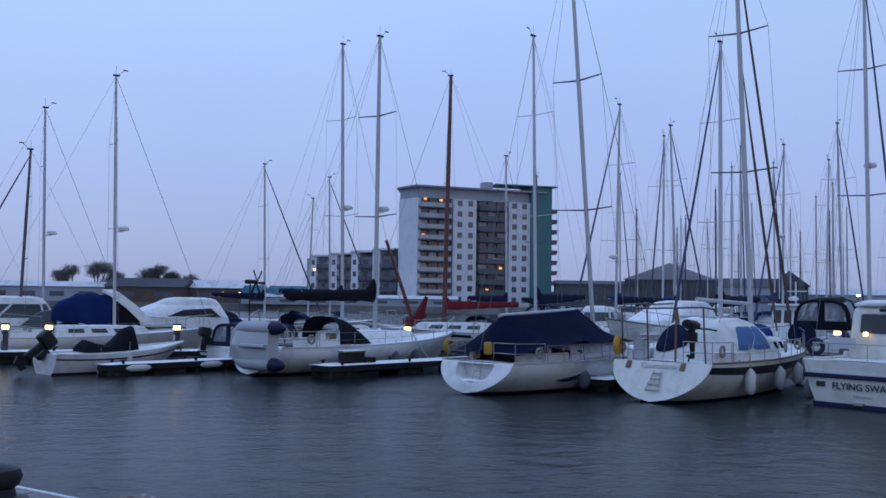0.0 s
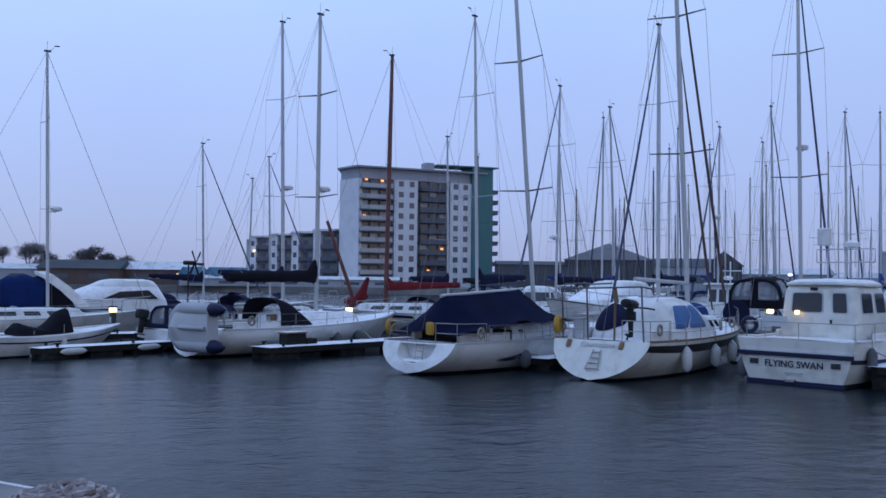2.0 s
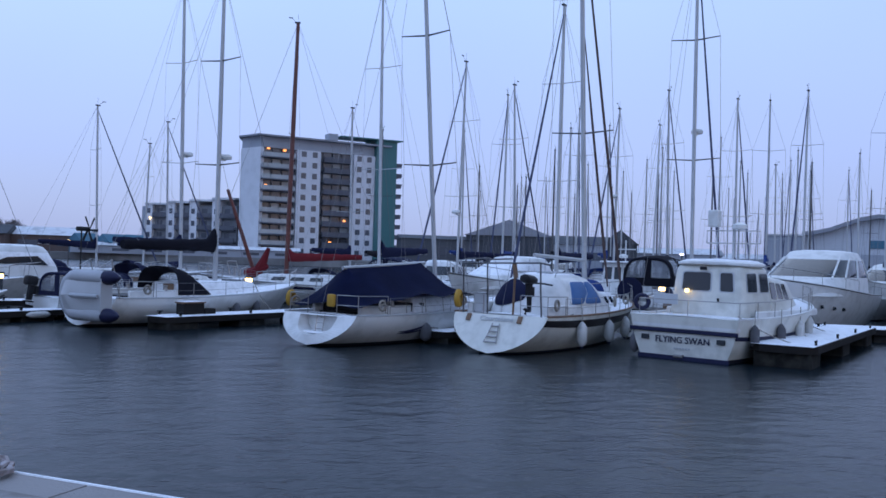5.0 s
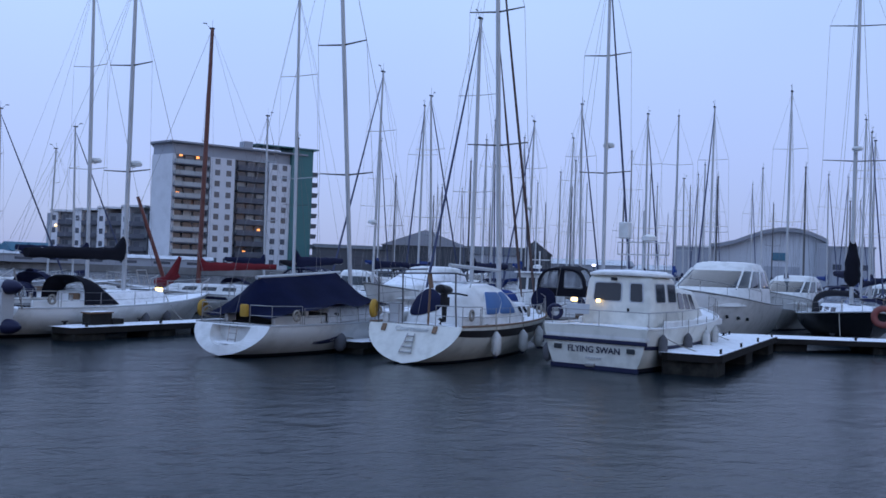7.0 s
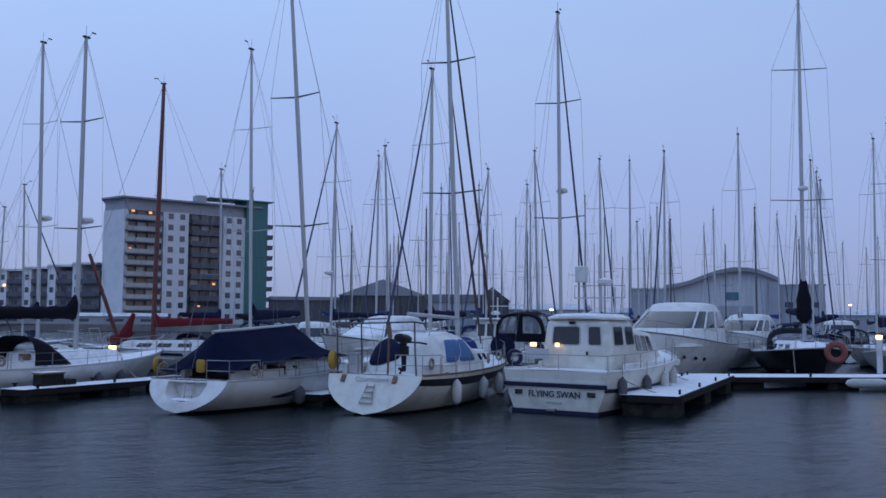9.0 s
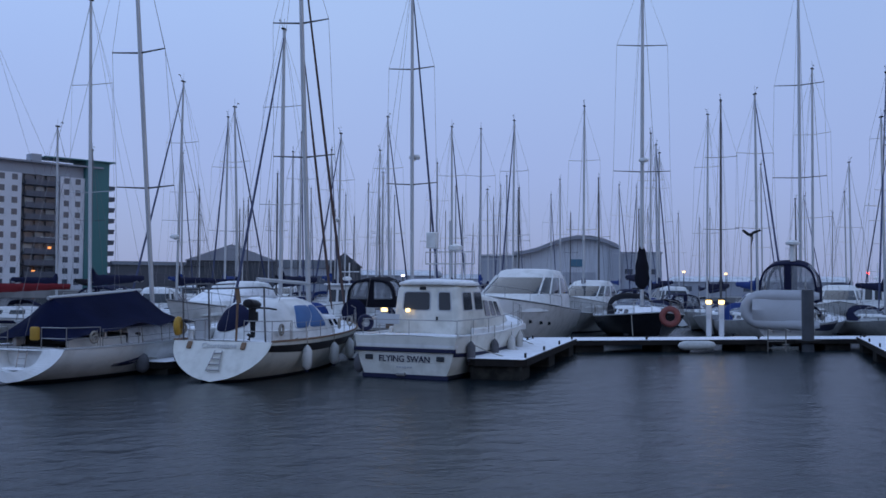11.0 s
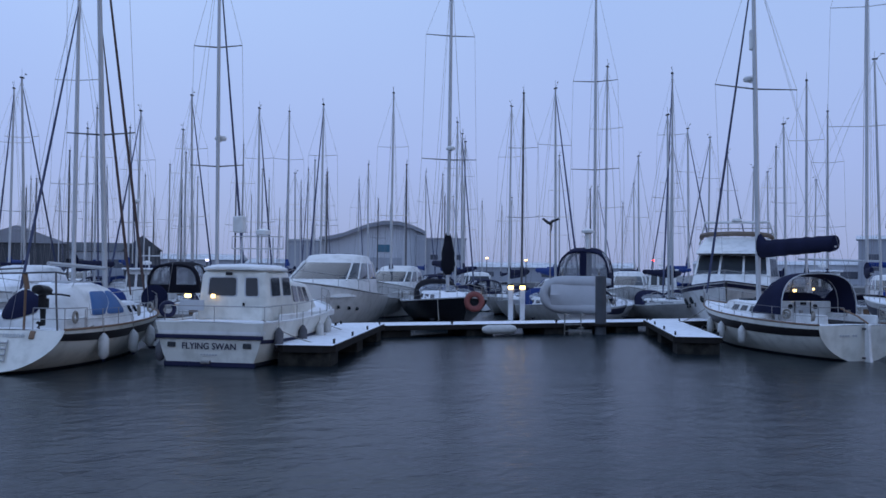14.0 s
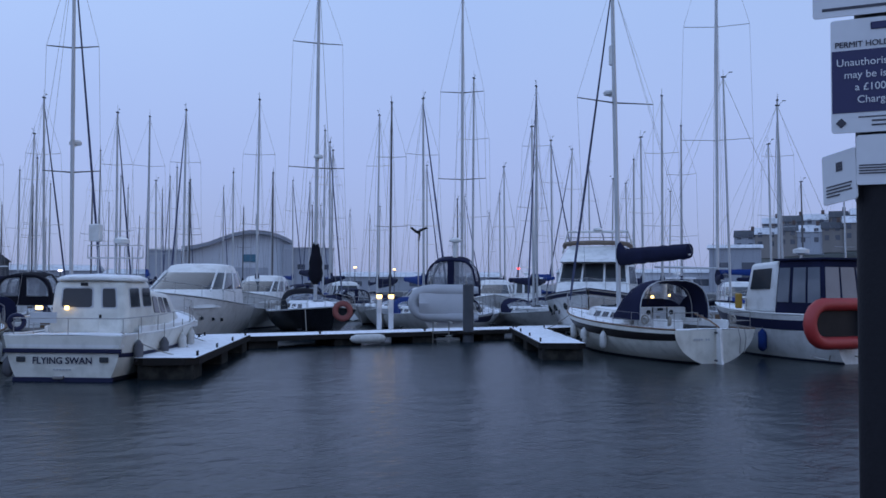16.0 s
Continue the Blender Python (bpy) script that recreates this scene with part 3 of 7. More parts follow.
def sprayhood(t, x0, x1, w, z0, z1, material, window=True, clear_rows=(4, 5), steep=2.4):
    """A canvas hood over the companionway, open aft, with a clear strip in its front."""
    grid = []
    for k in range(8):
        q = k / 7
        x = x0 + (x1 - x0) * q
        zt = z0 + (z1 - z0) * (1 - (q ** steep) * 0.92)
        grid.append([V(x, w * math.copysign(abs(math.cos(a)) ** 0.7, math.cos(a)), z0 + (zt - z0) * max(0.0, math.sin(a)) ** 0.6) for a in [math.pi * j / 12 for j in range(13)]])

    def fill(bm, clear):
        for i in range(7):
            for j in range(12):
                is_clear = window and i in clear_rows and j in (2, 3, 4, 5, 6, 7, 8, 9)
                if is_clear == clear:
                    vs = [bm.verts.new(p) for p in (grid[i][j], grid[i][j + 1], grid[i + 1][j + 1], grid[i + 1][j])]
                    bm.faces.new(vs)
        bmesh.ops.remove_doubles(bm, verts=bm.verts[:], dist=0.0005)
        bmesh.ops.solidify(bm, geom=bm.faces[:], thickness=0.015)
    ob = one("sprayhood", lambda bm: fill(bm, False), material, t, smooth=True)
    if window:
        one("hood_window", lambda bm: fill(bm, True), TRANS, ob, "clear vinyl strip")
    return ob


def cockpit_tent(t, x0, x1, w, z0, z1, material, lower=0.15):
    """A canvas tent on a frame over the cockpit, with clear panels between the ribs."""
    grid = []
    for k in range(8):
        q = k / 7
        x = x0 + (x1 - x0) * q
        zt = z1 - (z1 - z0) * 0.12 * (2 * q - 1) ** 2
        grid.append([V(x, w * math.copysign(abs(math.cos(a)) ** 0.6, math.cos(a)), z0 + (zt - z0) * max(0.0, math.sin(a)) ** 0.6) for a in [math.pi * j / 16 for j in range(17)]])

    def fill(bm, clear, cells=(), bay=()):
        for i in range(7):
            for j in range(16):
                is_clear = i in (1, 2, 4, 5) and j in (1, 2, 3, 4, 11, 12, 13, 14)
                if is_clear == clear and (not clear or (j in cells and i in bay)):
                    bm.faces.new([bm.verts.new(p) for p in (grid[i][j], grid[i][j + 1], grid[i + 1][j + 1], grid[i + 1][j])])
        bmesh.ops.remove_doubles(bm, verts=bm.verts[:], dist=0.0005)
        bmesh.ops.solidify(bm, geom=bm.faces[:], thickness=0.015)
    ob = one("cockpit_tent", lambda bm: fill(bm, False), material, t, "framed canvas cockpit tent", smooth=True)
    for cells in ((1, 2, 3, 4), (11, 12, 13, 14)):
        for bay in ((1, 2), (4, 5)):
            one("side_panel", lambda bm: fill(bm, True, cells, bay), TRANS, ob, "clear vinyl side panel")
    for ring in (grid[0], grid[-1]):
        one("end_panel", lambda bm: loft(bm, [ring, [p + V(0.01, 0, 0) for p in ring]]), TRANS, ob, "clear vinyl end panel")
        zt = max(p.z for p in ring)
        one("end_frame", lambda bm: tube(bm, ring, 0.06, 6), material, ob)
        one("end_strip", lambda bm: box(bm, (ring[0].x, 0, (z0 + zt) / 2), (0.04, w * 0.26, zt - z0), 0.01), material, ob)
        one("end_skirt", lambda bm: box(bm, (ring[0].x, 0, z0 + (zt - z0) * lower / 2), (0.05, w * 1.94, (zt - z0) * lower), 0.01), material, ob)
    return ob


def curved_cabin(t, rings, material, pillars=(35, 62, 90, 118, 145), glass_levels=(1, 2), glass=None):
    """A moulded cabin from rounded rings (z, aft x, fore x, half width), with a glass band between two of them."""
    def ring(z, xa, xf, w, grow=0.0):
        out = []
        for k in range(28):
            a = 2 * math.pi * k / 28
            c, s = math.cos(a), math.sin(a)
            e = 0.75 if c > 0 else 0.35
            out.append(V((xa + xf) / 2 + ((xf - xa) / 2 + grow) * math.copysign(abs(c) ** e, c), (w + grow) * math.copysign(abs(s) ** 0.55, s), z))
        return out
    full = [ring(*r) for r in rings]
    top = rings[-1]
    full.append(ring(top[0] + 0.07, top[1] + 0.25, top[2] - 0.3, top[3] * 0.8))
    ca = one("cabin", lambda bm: loft(bm, full), material, t, smooth=True)
    pillars = () if glass else pillars
    i, j = glass_levels
    lo, hi = rings[i], rings[j]

    def mixr(q, grow):
        return ring(*[lo[n] + (hi[n] - lo[n]) * q for n in range(4)], grow)
    one("window_band", lambda bm: loft(bm, [mixr(0.1, 0.006), mixr(0.12, 0.014), mixr(0.88, 0.014), mixr(0.9, 0.006)], caps=False), glass or GLASS, ca, "white canvas window cover with snow" if glass else "dark tinted window band", smooth=True)
    a_ring, b_ring = mixr(0.02, 0.02), mixr(0.98, 0.02)
    for deg in pillars:
        for sg in (1, -1):
            k = int(round(deg / 360 * 28)) * sg % 28
            one("pillar", lambda bm: cyl(bm, a_ring[k], b_ring[k], 0.05, n=6), material, ca)
    one("roof_snow", lambda bm: loft(bm, [[p + V(0, 0, 0.012) for p in ring(top[0] + 0.05, top[1] + 0.35, top[2] - 0.4, top[3] * 0.72)], ring(top[0] + 0.10, top[1] + 0.45, top[2] - 0.5, top[3] * 0.62)]), SNOWY, ca, smooth=True)
    return ca


def shell_ring(z, xa, xf, w, grow=0.0, n=40, ea=0.55, ef=0.72):
    """A level outline of a moulded cabin: aft and fore x, half width, rounded corners."""
    return [shell_point((z, xa, xf, w), 2 * math.pi * k / n, grow, ea, ef) for k in range(n)]


def shell_point(r, a, grow=0.0, ea=0.55, ef=0.72):
    z, xa, xf, w = r
    c, s = math.cos(a), math.sin(a)
    return V((xa + xf) / 2 + ((xf - xa) / 2 + grow) * math.copysign(abs(c) ** (ef if c > 0 else ea), c), (w + grow) * math.copysign(abs(s) ** 0.6, s), z)


def shell_cover(bm, rings, ac, ra, zc, rz, sq=0.4, slant=0.0):
    """A padded patch on a moulded cabin: its middle and half sizes as angle (degrees) and height."""
    def level(z):
        for lo, hi in zip(rings, rings[1:]):
            if z <= hi[0]:
                break
        q = (z - lo[0]) / (hi[0] - lo[0])
        return [lo[i] + (hi[i] - lo[i]) * q for i in range(4)]
    loops = []
    for f, out in ((1.0, -0.01), (1.0, 0.03), (0.94, 0.045), (0.5, 0.05), (0.03, 0.05)):
        loop = []
        for k in range(28):
            p = 2 * math.pi * k / 28
            u = math.copysign(abs(math.cos(p)) ** sq, math.cos(p)) * f
            v = math.copysign(abs(math.sin(p)) ** sq, math.sin(p)) * f
            loop.append(shell_point(level(zc + rz * v), radians(ac + ra * u + slant * v), out))
        loops.append(loop)
    loft(bm, loops)


def rounded_pane(f, face, u0, u1, v0, v1, out=0.014, r=0.22):
    """A window with rounded corners on one face of a tapering cabin."""
    i, j = FACES[face]
    b0, b1, t0, t1 = f["b"][i], f["b"][j], f["t"][i], f["t"][j]
    n = (b1 - b0).cross(t0 - b0).normalized()
    if n.dot((b0 + b1 + t0 + t1) / 4 - sum((p for p in f["b"] + f["t"]), V(0, 0, 0)) / 8) < 0:
        n = -n
    out2 = []
    for cu, cv, a0 in ((1, 1, 0), (-1, 1, 90), (-1, -1, 180), (1, -1, 270)):
        for k in range(4):
            a = radians(a0 + 30 * k)
            u = (u0 + u1) / 2 + (u1 - u0) / 2 * (cu * (1 - r) + r * math.cos(a))
            v = (v0 + v1) / 2 + (v1 - v0) / 2 * (cv * (1 - r) + r * math.sin(a))
            out2.append(b0.lerp(b1, u).lerp(t0.lerp(t1, u), v))
    return lambda bm: loft(bm, [[p - n * 0.01 for p in out2], [p + n * out for p in out2]])


def deck_gear(t, h, L, Bm, coils=3, winch_x=0.22):
    """Winches on the coamings, rope coils on the rail, a black panel as the cockpit well's shade, and a companionway
    board.
    """
    z = h(winch_x, 1, 1).z
    for sd in (1, -1):
        one("winch", lambda bm: lathe(bm, [(0.02, 0), (0.1, 0.0), (0.07, 0.1), (0.09, 0.2), (0.02, 0.21)], 10, Matrix.Translation((winch_x * L, sd * Bm * 0.27, z + 0.24))), STEEL, t, smooth=True)
    for k in range(coils):
        p = h(0.04 + 0.07 * k, 1, -1 if k % 2 else 1) + V(0, (0.08 if k % 2 else -0.08), 0.42)
        one("rope_coil", lambda bm: (torus(bm, 0.15, 0.035, pose(p.x, p.y, p.z - 0.1, 0, 90, 70 + 20 * k), 12, 6), torus(bm, 0.11, 0.03, pose(p.x + 0.05, p.y, p.z - 0.16, 0, 80, 60 + 20 * k), 12, 6)), ROPE, t, "hanging rope coil", smooth=True)
    # no recess is modelled: a black panel on deck paints the well's shade
    one("cockpit_sole", lambda bm: box(bm, (0.17 * L, 0, h(0.17, 1, 1).z + 0.05), (0.2 * L, Bm * 0.4, 0.06), 0.01), BLACKP, t, "black panel painting the shade of the cockpit well")
    one("companionway_board", lambda bm: box(bm, (0.318 * L, 0, h(0.32, 1, 1).z + 0.2), (0.03, 0.55, 0.5), 0.01), TEAK, t)


def yacht(x, y, az, L, mast_h, label, Bm=None, hull=GEL, stripe=None, hood=NAVY, cover=NAVY, roll=ROLLED, radar=0.0, spreaders=2, rake=1.5, near=False, mast_at=0.57, masts=None, lean=0.0, fenders=0, mast_r=0.075, at_mast=True, group="moored sailing yachts", boom=True, spread=0.0, stripe_z=(0.82, 0.93), scoop=None, windows=3, roof=None, lite=False, levels=None, bowl=True, tw=0.7, wl=0.09, boom_z=1.5):
    """A sailing yacht, placed by the foot of its mast."""
    Bm = Bm or L * 0.33
    fs, fb = 0.09 * L, 0.125 * L
    d = V(math.sin(radians(az)), math.cos(radians(az)), 0)
    if at_mast:
        x, y = x - d.x * L * mast_at, y - d.y * L * mast_at
    t = thing("sailing_yacht", x, y, 0, az, label, "sailing yacht", group)
    h, wu = hull_shape(L, Bm, fs, fb, 0.35, 0.12 * L, -0.05 * L, tw, 0.3, bowl=bowl, stern_z=0.04)
    build_hull(t, h, wu, hull, stripe, n=12 if not near else 18, stripe_z=stripe_z, wl=wl, scoop=scoop, rail=GREYGEL)
    coachroof(t, h, 0.32, 0.74, 0.62, 0.045 * L, roof or GEL, windows)
    if hood:
        z = h(0.36, 1, 1).z
        sprayhood(t, 0.27 * L, 0.42 * L, Bm * 0.3, z + 0.05, z + 0.1 * L, hood)
    one("cockpit_coaming", lambda bm: (box(bm, (0.19 * L, Bm * 0.27, fs + 0.1), (0.24 * L, 0.14, 0.3), 0.04), box(bm, (0.19 * L, -Bm * 0.27, fs + 0.1), (0.24 * L, 0.14, 0.3), 0.04)), GEL, t)
    zf = h(mast_at, 1, 1).z + 0.03 * L
    rig(t, (mast_at * L, 0, zf), mast_h, h(1, 1, 1) * 1.0, V(0.03, 0, fs), Bm, rake, spreaders, masts, mast_r, boom=0.36 * L if boom else 0, cover=cover, roll=roll, radar=radar, detail=near, lean=lean, spread=spread, levels=levels, boom_z=boom_z)
    if not lite:
        pulpit(t, h)
        pushpit(t, h)
        guard_rails(t, h, 0.14, 0.86, 6 if near else 4)
        deck_gear(t, h, L, Bm, 3 if near else 1)
    for i in range(fenders):
        s = 0.3 + 0.4 * i / max(1, fenders - 1)
        for side in (1, -1):
            fender(t, h(s, 0.62, side) + V(0, side * 0.16, 0), material=FEND)
    return t, h, wu


def motor_boat(x, y, az, L, label, Bm=None, style="hardtop", hull=GEL, stripe=None, canopy=NAVY, group="moored motor boats", scale_h=1.0, glass=None):
    """A motor cruiser placed by the middle of its transom."""
    Bm = Bm or L * 0.33
    fs, fb = 0.105 * L * scale_h, 0.155 * L * scale_h
    t = thing("motor_cruiser", x, y, 0, az, label, "motor boat", group)
    h, wu = hull_shape(L, Bm, fs, fb, 0.4, 0.13 * L, 0.01 * L, 0.86, 0.24, flare=0.52)
    build_hull(t, h, wu, hull, stripe, n=14, rail=STEEL if not stripe else stripe, stripe_z=(0.9, 0.97))
    k = L / 10
    z = h(0.45, 1, 1).z
    if style == "hardtop":
        curved_cabin(t, [(z - 0.1, 1.6 * k, 8.6 * k, Bm * 0.45), (z + 0.5 * k, 1.7 * k, 7.4 * k, Bm * 0.43), (z + 1.3 * k, 2.2 * k, 5.3 * k, Bm * 0.36), (z + 1.5 * k, 2.4 * k, 4.9 * k, Bm * 0.33)], GEL, glass=glass)
    elif style == "flybridge":
        f = frustum(1.8 * k, 7.6 * k, 2.0 * k, 5.2 * k, Bm * 0.46, Bm * 0.36, Bm * 0.4, Bm * 0.33, z - 0.1, z + 1.3 * k)
        ca = one("cabin", lambda bm: cabin(bm, f, 0.1), GEL, t, smooth=True)
        for i in range(3):
            one("windscreen_pane", pane(f, "fore", 0.04 + i * 0.32, 0.33 + i * 0.32, 0.5, 0.96), GLASS, ca)
        for sd in ("port", "starboard"):
            for u in (0.12, 0.4, 0.68):
                one("side_window", pane(f, sd, u, u + 0.22, 0.45, 0.9), GLASS, ca)
        g = frustum(1.2 * k, 5.9 * k, 1.4 * k, 4.2 * k, Bm * 0.41, Bm * 0.35, Bm * 0.36, Bm * 0.27, z + 1.3 * k, z + 1.92 * k)
        fl = one("flybridge", lambda bm: cabin(bm, g, 0.1), GEL, t, smooth=True)
        zs = z + 2.0 * k
        one("flybridge_screen", lambda bm: tube(bm, [V(2.4 * k, Bm * 0.36, zs - 0.06), V(3.6 * k, Bm * 0.33, zs), V(4.25 * k, Bm * 0.24, zs + 0.03), V(4.45 * k, 0, zs + 0.05), V(4.25 * k, -Bm * 0.24, zs + 0.03), V(3.6 * k, -Bm * 0.33, zs), V(2.4 * k, -Bm * 0.36, zs - 0.06)], 0.14, 8), TAN, fl, smooth=True)
        one("radar_arch", lambda bm: (tube(bm, [V(1.5 * k, Bm * 0.4, z + 1.75 * k), V(2.1 * k, Bm * 0.33, zs + 0.55 * k), V(2.1 * k, -Bm * 0.33, zs + 0.55 * k), V(1.5 * k, -Bm * 0.4, z + 1.75 * k)], 0.075, 8)), GEL, fl, smooth=True)
        one("arch_rail", lambda bm: (tube(bm, [V(2.0 * k, Bm * 0.345, zs + 0.33 * k), V(2.0 * k, -Bm * 0.345, zs + 0.33 * k)], 0.03, 6), tube(bm, [V(1.8 * k, Bm * 0.36, zs + 0.14 * k), V(1.8 * k, -Bm * 0.36, zs + 0.14 * k)], 0.03, 6)), STEEL, fl)
        one("radar_dome", lambda bm: lathe(bm, [(0.1, 0), (0.3, 0.04), (0.3, 0.14), (0.1, 0.22)], 14, Matrix.Translation((2.1 * k, 0, zs + 0.58 * k))), GEL, fl, smooth=True)
        for side in (1, -1):
            for q in (0.66, 0.76, 0.86):
                c = h(q, 0.72, side)
                one("porthole", lambda bm: cyl(bm, c - V(0.02, 0.05 * side, 0), c + V(0.03, 0.035 * side, -0.02), 0.19, n=14), GLASS, t, "dark oval hull window")
    elif style == "canopy":
        f = frustum(4.2 * k, 8.4 * k, 4.6 * k, 6.6 * k, Bm * 0.4, Bm * 0.16, Bm * 0.3, Bm * 0.2, z - 0.1, z + 0.55 * k)
        ca = one("cabin", lambda bm: cabin(bm, f, 0.1), GEL, t, smooth=True)
        cockpit_tent(t, 1.0 * k, 5.1 * k, Bm * 0.42, z, z + 1.5 * k, canopy, 0.2)
    elif style == "pilothouse":
        f = frustum(2.6 * k, 6.0 * k, 2.8 * k, 5.6 * k, Bm * 0.36, Bm * 0.33, Bm * 0.31, Bm * 0.29, z - 0.1, z + 2.1 * k)
        ca = one("pilothouse", lambda bm: cabin(bm, f, 0.1), GEL, t, smooth=True)
        one("pilothouse_roof", lambda bm: box(bm, (4.1 * k, 0, z + 2.14 * k), (3.5 * k, Bm * 0.7, 0.1), 0.04), SNOWY, ca)
        for face in ("aft", "fore", "port", "starboard"):
            for u in (0.1, 0.4, 0.7):
                one("pilothouse_window", pane(f, face, u, u + 0.22, 0.5, 0.86), GLASS, ca)
        one("mast_frame", lambda bm: (cyl(bm, (4 * k, 0, z + 2.1 * k), (4 * k, 0, z + 3.6 * k), 0.04, n=6), tube(bm, [V(4 * k, -0.6, z + 3.0 * k), V(4 * k, 0.6, z + 3.0 * k)], 0.03, 6), lathe(bm, [(0.05, 0), (0.26, 0.04), (0.26, 0.16), (0.05, 0.24)], 12, Matrix.Translation((3.6 * k, 0, z + 2.4 * k)))), GEL, t)
        g = frustum(5.8 * k, 8.3 * k, 5.8 * k, 7.8 * k, Bm * 0.33, Bm * 0.16, Bm * 0.28, Bm * 0.14, z - 0.1, z + 0.7 * k)
        one("fore_cabin", lambda bm: cabin(bm, g, 0.1), GEL, t, smooth=True)
    def bow_rail(bm):
        pts = [h(s, 1, 1) + V(0, -0.08, 0.55) for s in (0.5, 0.65, 0.8, 0.92, 1)] + [h(s, 1, -1) + V(0, 0.08, 0.55) for s in (0.92, 0.8, 0.65, 0.5)]
        tube(bm, pts, 0.016, 6)
        for p in pts:
            cyl(bm, p, p - V(0, 0, 0.55), 0.012, n=5)
    one("bow_rail", bow_rail, STEEL, t)
    for sd in (1, -1):
        for s in (0.62, 0.7, 0.78):
            p = h(s, 0.62, sd)
            one("porthole", lambda bm: box(bm, p, (0.32 * k, 0.06, 0.13 * k), 0.02), GLASS, t)
    return t, h, wu


# ---- pontoons ----
def pontoon(name, x, y, az, length, width, label, cleats=4, z=0.55, floats=4):
    """A floating pontoon whose near end's middle is at x, y; it runs along az."""
    t = thing(name, x, y, 0, az, label, "pontoon", "floating pontoons")

    def fr(bm):
        w, c = width / 2, 0.34
        out = [(0, -w + c), (c, -w), (length, -w), (length, w), (c, w), (0, w - c)]
        prism(bm, out, z - 0.24, z - 0.03, "xy")
    one("timber_frame", fr, TIMBER, t)

    def sn(bm):
        w = width / 2 - 0.05
        nx, ny = int(length * 2), 5
        rows = []
        for i in range(nx + 1):
            rows.append([V(0.06 + (length - 0.08) * i / nx, -w + 2 * w * j / ny, z - 0.028 + (0.035 + 0.012 * noise.noise(V(i * 0.7 + x, j * 0.9, 0)) if 0 < j < ny and 0 < i < nx else 0)) for j in range(ny + 1)])
        loft(bm, rows, closed=False)
    one("snow_cover", sn, SNOW, t, "thin trodden snow", smooth=True)
    for i in range(floats):
        fx = 0.15 + (length - 1.6) * i / max(1, floats - 1)
        one("float", lambda bm: box(bm, (fx + 0.7, 0, z - 0.6), (1.35, width * 0.86, 0.72), 0.05), FLOATC, t)
    for i in range(cleats):
        cx = 0.7 + (length - 1.4) * i / max(1, cleats - 1)
        for sd in (1, -1):
            one("cleat", lambda bm: (box(bm, (cx, sd * (width / 2 - 0.12), z + 0.05), (0.08, 0.06, 0.12)), box(bm, (cx, sd * (width / 2 - 0.12), z + 0.11), (0.26, 0.05, 0.04), 0.015)), BLACKP, t)
    return t


pontoon("finger_pontoon", -4.4, 33.4, 43, 11.5, 1.3, "floating finger pontoon with dark timber edge and snow on top", z=0.48)
pontoon("finger_pontoon", 4.75, 30.1, 44, 7.5, 1.1, "short low floating finger pontoon with snow on top", z=0.42, floats=3)
pontoon("finger_pontoon", 13.75, 24.5, 42, 11.8, 1.85, "wide floating finger pontoon with snow-covered deck and dark timber edge", floats=3, z=0.66)
pontoon("main_pontoon", 15.0, 36.4, 103.3, 34.0, 2.4, "long floating walkway pontoon dusted with snow", cleats=7, floats=9)
pontoon("finger_pontoon", 27.65, 20.7, 45.3, 12.2, 1.75, "floating finger pontoon with snowy deck and wet dark floats", floats=3, z=0.66)
pontoon("finger_pontoon", -11.95, 33.05, 40, 10.5, 0.95, "low floating pontoon with snow along its edge", z=0.42, floats=6)

pontoon("main_pontoon", -26.2, 35.6, 70, 26.5, 1.4, "long floating walkway pontoon behind the yachts with thin snow", cleats=6, floats=7, z=0.5)


# ---- the near row of boats ----
def outboard(t, x, y, z, tilt, material=BLACKP, s=1.0):
    m = Matrix.Translation((x, y, z)) @ pose(0, 0, 0, 0, tilt, 0) @ Matrix.Scale(s, 4)

    def f(bm):
        box(bm, (-0.22, 0, 0.38), (0.55, 0.38, 0.42), 0.1, m)
        box(bm, (-0.18, 0, -0.1), (0.24, 0.16, 0.7), 0.04, m)
        box(bm, (-0.2, 0, -0.5), (0.5, 0.05, 0.06), 0.01, m)
        prism_pts = [(-0.42, -0.62), (0.05, -0.66), (0.02, -0.8), (-0.3, -0.82)]
        loft(bm, [[m @ V(a, -0.06, b) for a, b in prism_pts], [m @ V(a, 0.06, b) for a, b in prism_pts]])
        box(bm, (0.06, 0, 0.0), (0.16, 0.3, 0.36), 0.02, m)
    return one("outboard_engine", f, material, t, "black outboard engine", smooth=True)


